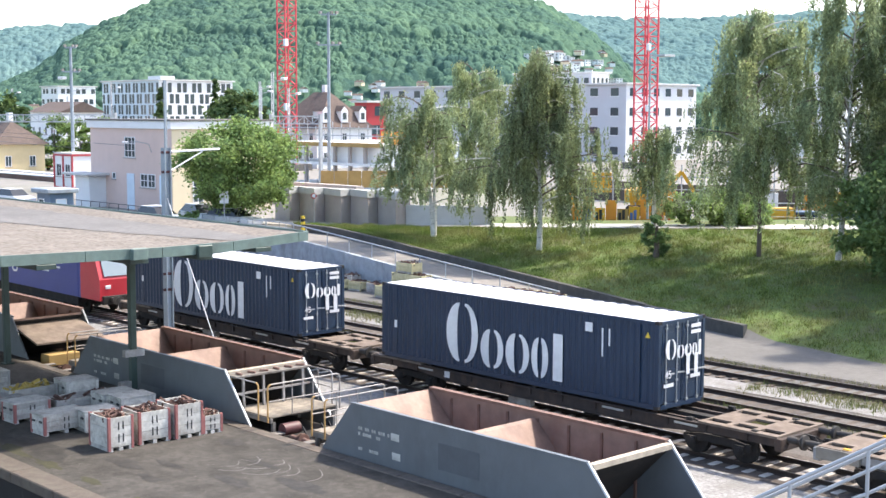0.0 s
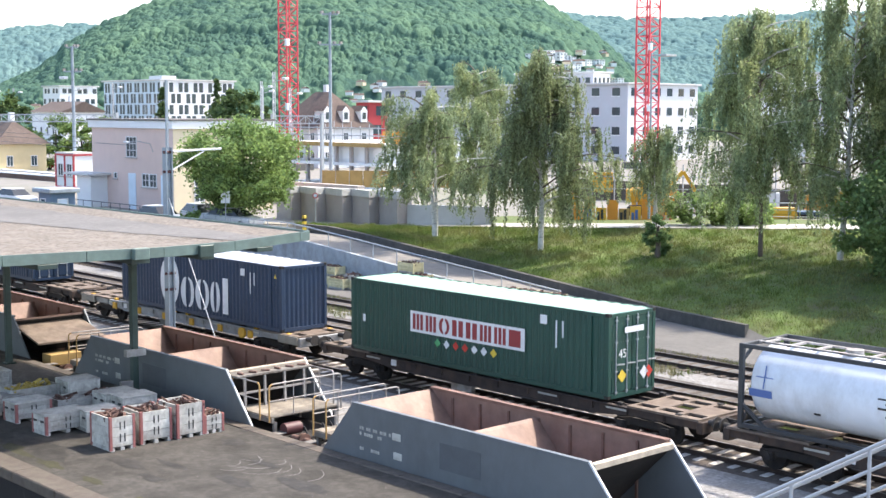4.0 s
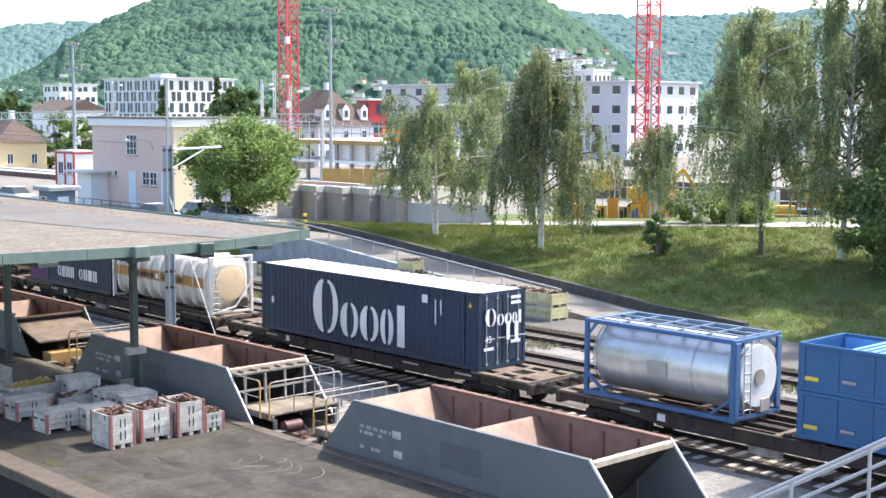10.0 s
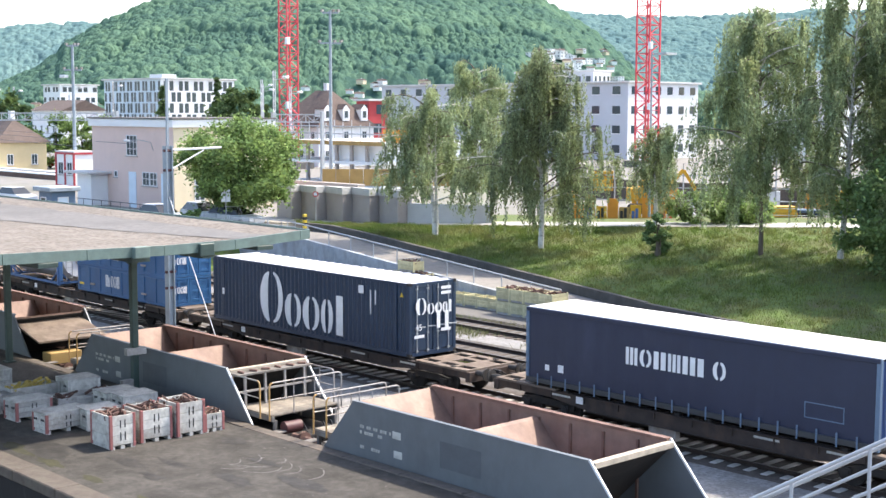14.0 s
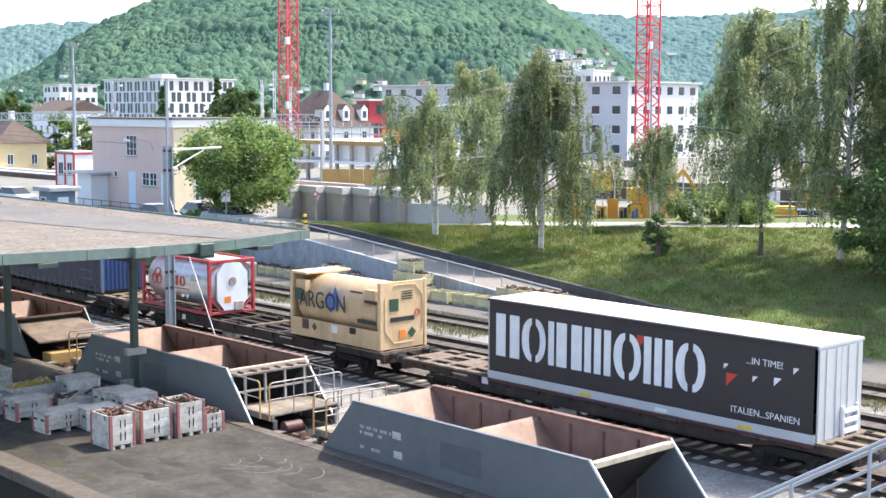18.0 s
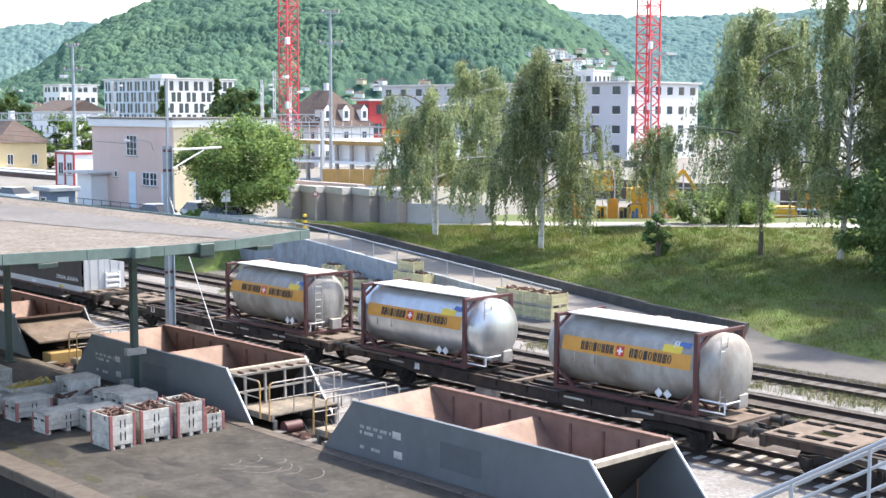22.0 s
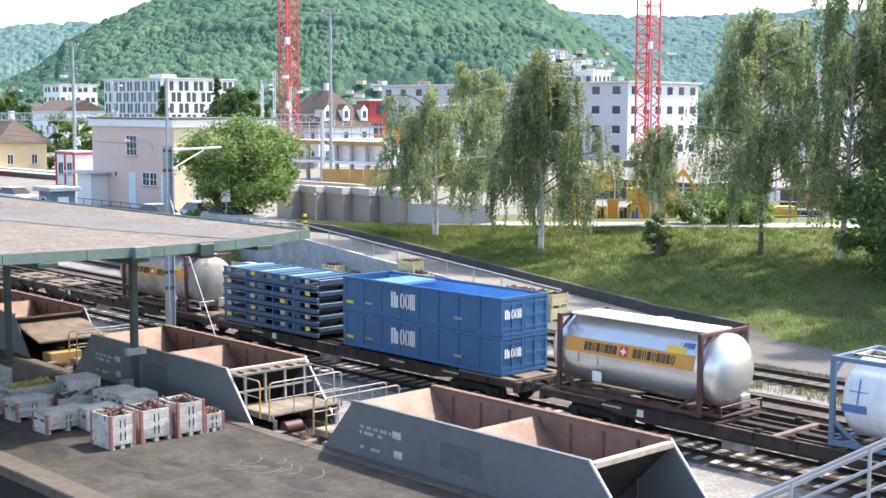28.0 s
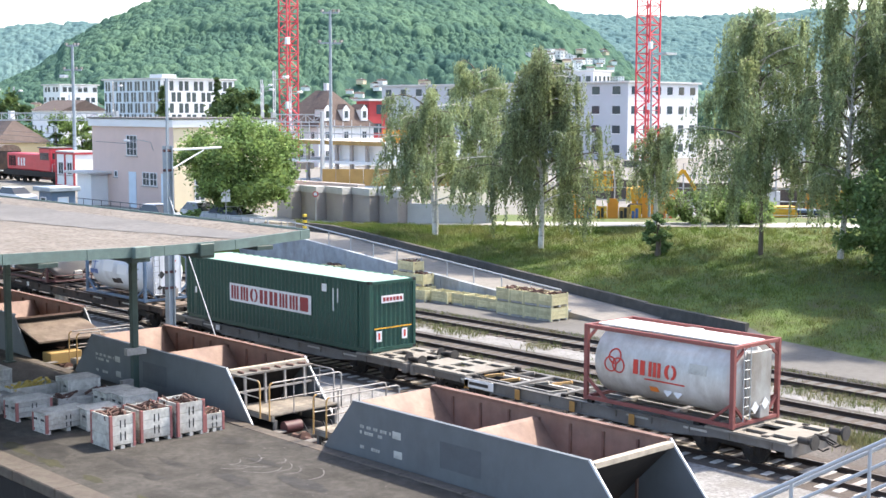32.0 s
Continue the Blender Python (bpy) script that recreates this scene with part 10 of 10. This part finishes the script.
def platform_crates():
    z = PZ
    # red-cornered crates of scrap along the front
    for x, y, w, d, h in ((-16.08, -16.68, 1.12, 0.78, 0.97), (-16.15, -15.52, 1.06, 1.0, 0.95), (-16.05, -14.45, 1.08, 0.92, 1.02), (-15.95, -13.64, 0.9, 0.66, 0.56)):
        crate((x, y, z), random.uniform(-3, 3), w, d, h, "crate_g", "grey wooden scrap crate with red corners", "crate_red", "scrap", group="scrap crates")
    # lidded crates, weathered pale or grey
    for x, y, w, d, h, p, pc in ((-18.85, -16.85, 0.80, 1.45, 0.58, "crate_g", "crate_red"), (-20.9, -16.92, 0.78, 1.2, 0.60, "crate_d", "crate_red"), (-22.5, -18.0, 0.9, 1.5, 0.58, "crate_d", None),
                                 (-18.35, -15.92, 0.80, 1.05, 0.60, "crate_g", None), (-19.0, -14.32, 0.84, 1.15, 0.68, "crate_g", None), (-19.95, -14.42, 0.84, 1.15, 0.66, "crate_g", None),
                                 (-22.35, -17.0, 0.8, 0.9, 0.5, "crate_d", None), (-24.2, -17.6, 0.9, 1.6, 0.6, "crate_d", None), (-26.0, -16.2, 1.0, 1.8, 0.62, "crate_g", None), (-25.6, -18.4, 1.0, 1.6, 0.62, "crate_g", None)):
        crate((x, y, z), random.uniform(-4, 4), w, d, h, p, "lidded wooden crate, weathered grey", pc, None, True, "lidded crates")
    crate((-21.0, -15.0, z), -2, 0.9, 2.1, 0.5, "crate_d", "long open crate of dark weathered boards", None, "scrap")
    crate((-22.75, -16.0, z), 2, 0.9, 1.7, 0.66, "crate_d", "open crate heaped with yellow fittings", None, "fittings")
    crate((-22.2, -14.55, z), -3, 0.95, 1.1, 0.74, "crate_g", "pale lidded crate with green stencil", None, None, True)


platform_crates()


def yellow_crates():
    z = -0.02
    rows = []
    for i in range(4):                         # double stack near the handrail's end
        for k in (0, 1):
            rows.append((-31.55 + i * 1.0, 15.55, z + 0.72 * k, 0.98, 1.25, 0.70))
    for i in range(4):
        rows.append((-35.6 + i * 0.98, 15.9, z, 0.95, 0.9, 0.66))
    rows += [(-36.9, 15.7, z, 1.4, 0.95, 0.68), (-38.4, 15.3, z, 1.5, 0.95, 0.68), (-40.9, 15.2, z, 1.6, 1.0, 0.7),
             (-40.6, 16.2, z, 1.2, 0.7, 0.70), (-39.3, 16.1, z, 1.5, 0.75, 0.70), (-40.7, 16.1, z + 0.72, 1.3, 0.8, 0.70), (-39.4, 16.1, z + 0.72, 1.4, 0.8, 0.70), (-40.3, 16.15, z + 1.44, 1.4, 0.8, 0.62),
             (-46.0, 15.5, z, 1.5, 0.9, 0.66), (-44.6, 15.9, z, 1.1, 0.8, 0.6), (-47.6, 16.0, z, 1.3, 0.8, 0.62), (-47.4, 16.0, z + 0.64, 1.4, 0.8, 0.6)]
    for i in range(9):
        rows.append((-49.2 - i * 1.02, 15.9 + 0.05 * (i % 2), z, 0.95, 0.95, 0.6))
    for x, y, zz, w, d, h in rows:
        crate((x, y, zz), random.uniform(-2, 2), w, d, h, "crate_y", "pale yellow wooden crate beside the ramp wall", None, "scrap" if zz > 0.5 or x < -43 else None, group="yellow crates")
    for x, h in ((-43.2, 0.6), (-42.5, 0.55), (-45.4, 0.9)):
        crate((x, 16.0, z), 3, 0.7, 0.8, h, "crate_d", "dark crate of scrap iron", None, "scrap", group="scrap crates")


yellow_crates()


def platform_grit():
    """Loose grit and chips lying on the platform."""
    rng = np.random.default_rng(31)
    n = 420
    p = np.stack([rng.uniform(-26, -6, n), np.clip(rng.normal(-16.2, 1.9, n), -19.6, -12.9), np.full(n, PZ)], 1)
    s = rng.uniform(0.004, 0.013, n)[:, None]
    a, b = rng.normal(0, 1, (n, 3)), rng.normal(0, 1, (n, 3))
    a[:, 2] = b[:, 2] = 0
    top = p + np.array([0, 0, 1.0]) * s
    v = np.stack([p + a * s, p + b * s, p - (a + b) * s * 0.6, top], 1).reshape(-1, 3)
    f = np.concatenate([np.arange(n)[:, None] * 4 + np.array(q) for q in ((0, 1, 3), (1, 2, 3), (2, 0, 3))])
    tagged(put("platform_grit", big_mesh("platform_grit", v, f, M["worn_grating"])), "loose pale grit and chips on the platform", "grit", kind="stuff")


platform_grit()
part("box", B(-0.4, 0.4, -0.3, 0.3, 0, 1.0, bev=0.02), M["galv"], thing("relay_cabinet", (-53.5, 13.9, -0.02), "small grey trackside cabinet", "cabinet"))


# ---------------------------------------------------------------- stair rail of the footbridge
def stair_rail():
    t = thing("stair_railing", (0, 0, 0), "grey painted tube railing of the footbridge stair", "railing")
    a, b = Vector((4.3, -19.55, 3.62)), Vector((9.6, -16.55, 7.05))
    d = (b - a)
    side = Vector((-0.50, 0.86, 0)) * 0.10
    for off in (0.0, 1.0):
        for dz, r in ((0.0, 0.032), (-0.34, 0.028), (-0.68, 0.028)):
            bm = bmesh.new()
            rod(bm, a + side * off + Vector((0, 0, dz - off * 0.10)), b + side * off + Vector((0, 0, dz - off * 0.10)), r, 10)
            if off and dz:
                bm.free()
                continue
            part("rail", bm, M["galv_paint"], t, smooth=True)
    for f in (0.12, 0.30, 0.48, 0.66, 0.84):
        p = a + d * f
        bm = bmesh.new()
        rod(bm, p + Vector((0, 0, -1.25)), p, 0.03, 8)
        part("post", bm, M["galv_paint"], t, smooth=True)
    bm = bmesh.new()
    q = Vector((0, 0, -1.3))
    bar(bm, a + q, b + q, 0.05, 0.3)
    part("stringer", bm, M["mast"], t)


stair_rail()


# ---------------------------------------------------------------- red shunter on the far line
def shunter():
    t = thing("shunting_locomotive", (0, 0, 0), "red diesel shunting locomotive on the far line", "locomotive")
    part("frame", B(-7.8, 7.8, -1.4, 1.4, 0.8, 1.4, bev=0.03), M["wag_dark"], t)
    part("long_hood", B(-7.5, 1.2, -1.1, 1.1, 1.4, 3.3, bev=0.12), M["loco_red"], t)
    part("short_hood", B(3.9, 7.5, -1.1, 1.1, 1.4, 2.7, bev=0.12), M["loco_red"], t)
    c = part("cab", B(1.2, 3.9, -1.4, 1.4, 1.4, 4.0, bev=0.1), M["loco_red"], t)
    part("cab_window", B(1.5, 3.6, -1.42, -1.38, 2.7, 3.5), M["glass"], c)
    part("cab_window", B(3.89, 3.93, -1.1, 1.1, 2.8, 3.5), M["glass"], c)
    part("cab_roof", B(1.1, 4.0, -1.5, 1.5, 4.0, 4.12, bev=0.03), M["wag_grey"], c)
    for x0 in (-4.6, -3.9, -3.2):
        part("emblem_bar", B(x0, x0 + 0.35, -1.12, -1.08, 1.9, 2.8), M["mark"], t)
    for k in range(4):
        part("grille", B(-6.9 + 0.45 * k, -6.6 + 0.45 * k, -1.13, -1.08, 1.8, 3.0), M["wag_dark"], t)
    for y in (-0.8, 0.8):
        bm = bmesh.new()
        rod(bm, (7.45, y, 1.75), (7.56, y, 1.75), 0.13, 12)
        part("headlight", bm, M["edge_white"], t, smooth=True)
        bm = bmesh.new()
        rod(bm, (7.8, y, 1.05), (8.3, y, 1.05), 0.2, 12)
        part("buffer", bm, M["wag_dark"], t, smooth=True)
    for x in (-4.6, 4.6):
        bogie(t, x)
    for y in (-1.3, 1.3):
        bm = bmesh.new()
        tube(bm, [(7.6, y, 1.4), (7.6, y, 2.3), (4.2, y, 2.3), (4.2, y, 1.4)], 0.03)
        part("hand_rail", bm, M["mark"], t)
    return t


def covered_wagon():
    t = thing("covered_wagon", (0, 0, 0), "dusty grey-brown covered wagon behind the shunter", "railway wagon")
    part("body", B(-7.4, 7.4, -1.4, 1.4, 1.2, 3.4, bev=0.05), M["wag_brown"], t)
    bm = bmesh.new()
    prism(bm, [(-1.45, 3.4), (1.45, 3.4), (1.1, 3.9), (0.5, 4.15), (-0.5, 4.15), (-1.1, 3.9)], "x", -7.45, 7.45)
    part("roof", bm, M["wag_deck"], t)
    for i in range(7):
        part("rib", B(-7.2 + 2.4 * i - 0.05, -7.2 + 2.4 * i + 0.05, -1.46, -1.4, 1.25, 3.4), M["wag_dark"], t)
    for x in (-5, 5):
        bogie(t, x)
    return t


COVERED = covered_wagon()
SHUNTER = shunter()
for i, y in enumerate((38.2, 41.4)):
    tt = thing("platform_edge", (0, 0, 0), "distant rust-brown platform with a white edge", "platform", kind="structure")
    part("slab", B(-260, -96, y, y + 1.6, 2.3, 3.05), M["rust_ballast"], tt, "rust-brown platform side")
    part("edge_strip", B(-260, -96, y - 0.05, y + 0.9, 3.054, 3.2), M["plaster_white"], tt, "white painted edge")


# ---------------------------------------------------------------- what moves
TRAVEL = [(0, 0.0), (3, 33.12), (7, 77.55), (11, 121.93), (14, 154.9), (18, 198.9), (21, 231.95), (24, 265.05), (28, 308.95), (30, 331.15), (32, 353.1)]


NOSE = [(0, -315.3), (10, -252.3), (20, -189.3), (29, -132.6), (30, -126.4), (31, -120.9), (32, -115.6)]       # x of the shunter's front


def motions():
    for ob, x, y, z in TRAIN:
        walk(ob, [(t, pose(x - d, y, z)) for t, d in TRAVEL])
    # the shunter and its wagon roll in along the far line
    for ob, back in ((SHUNTER, 7.8), (COVERED, 24.2)):
        walk(ob, [(t, pose(x - back, 34.6, 2.5)) for t, x in NOSE])


motions()
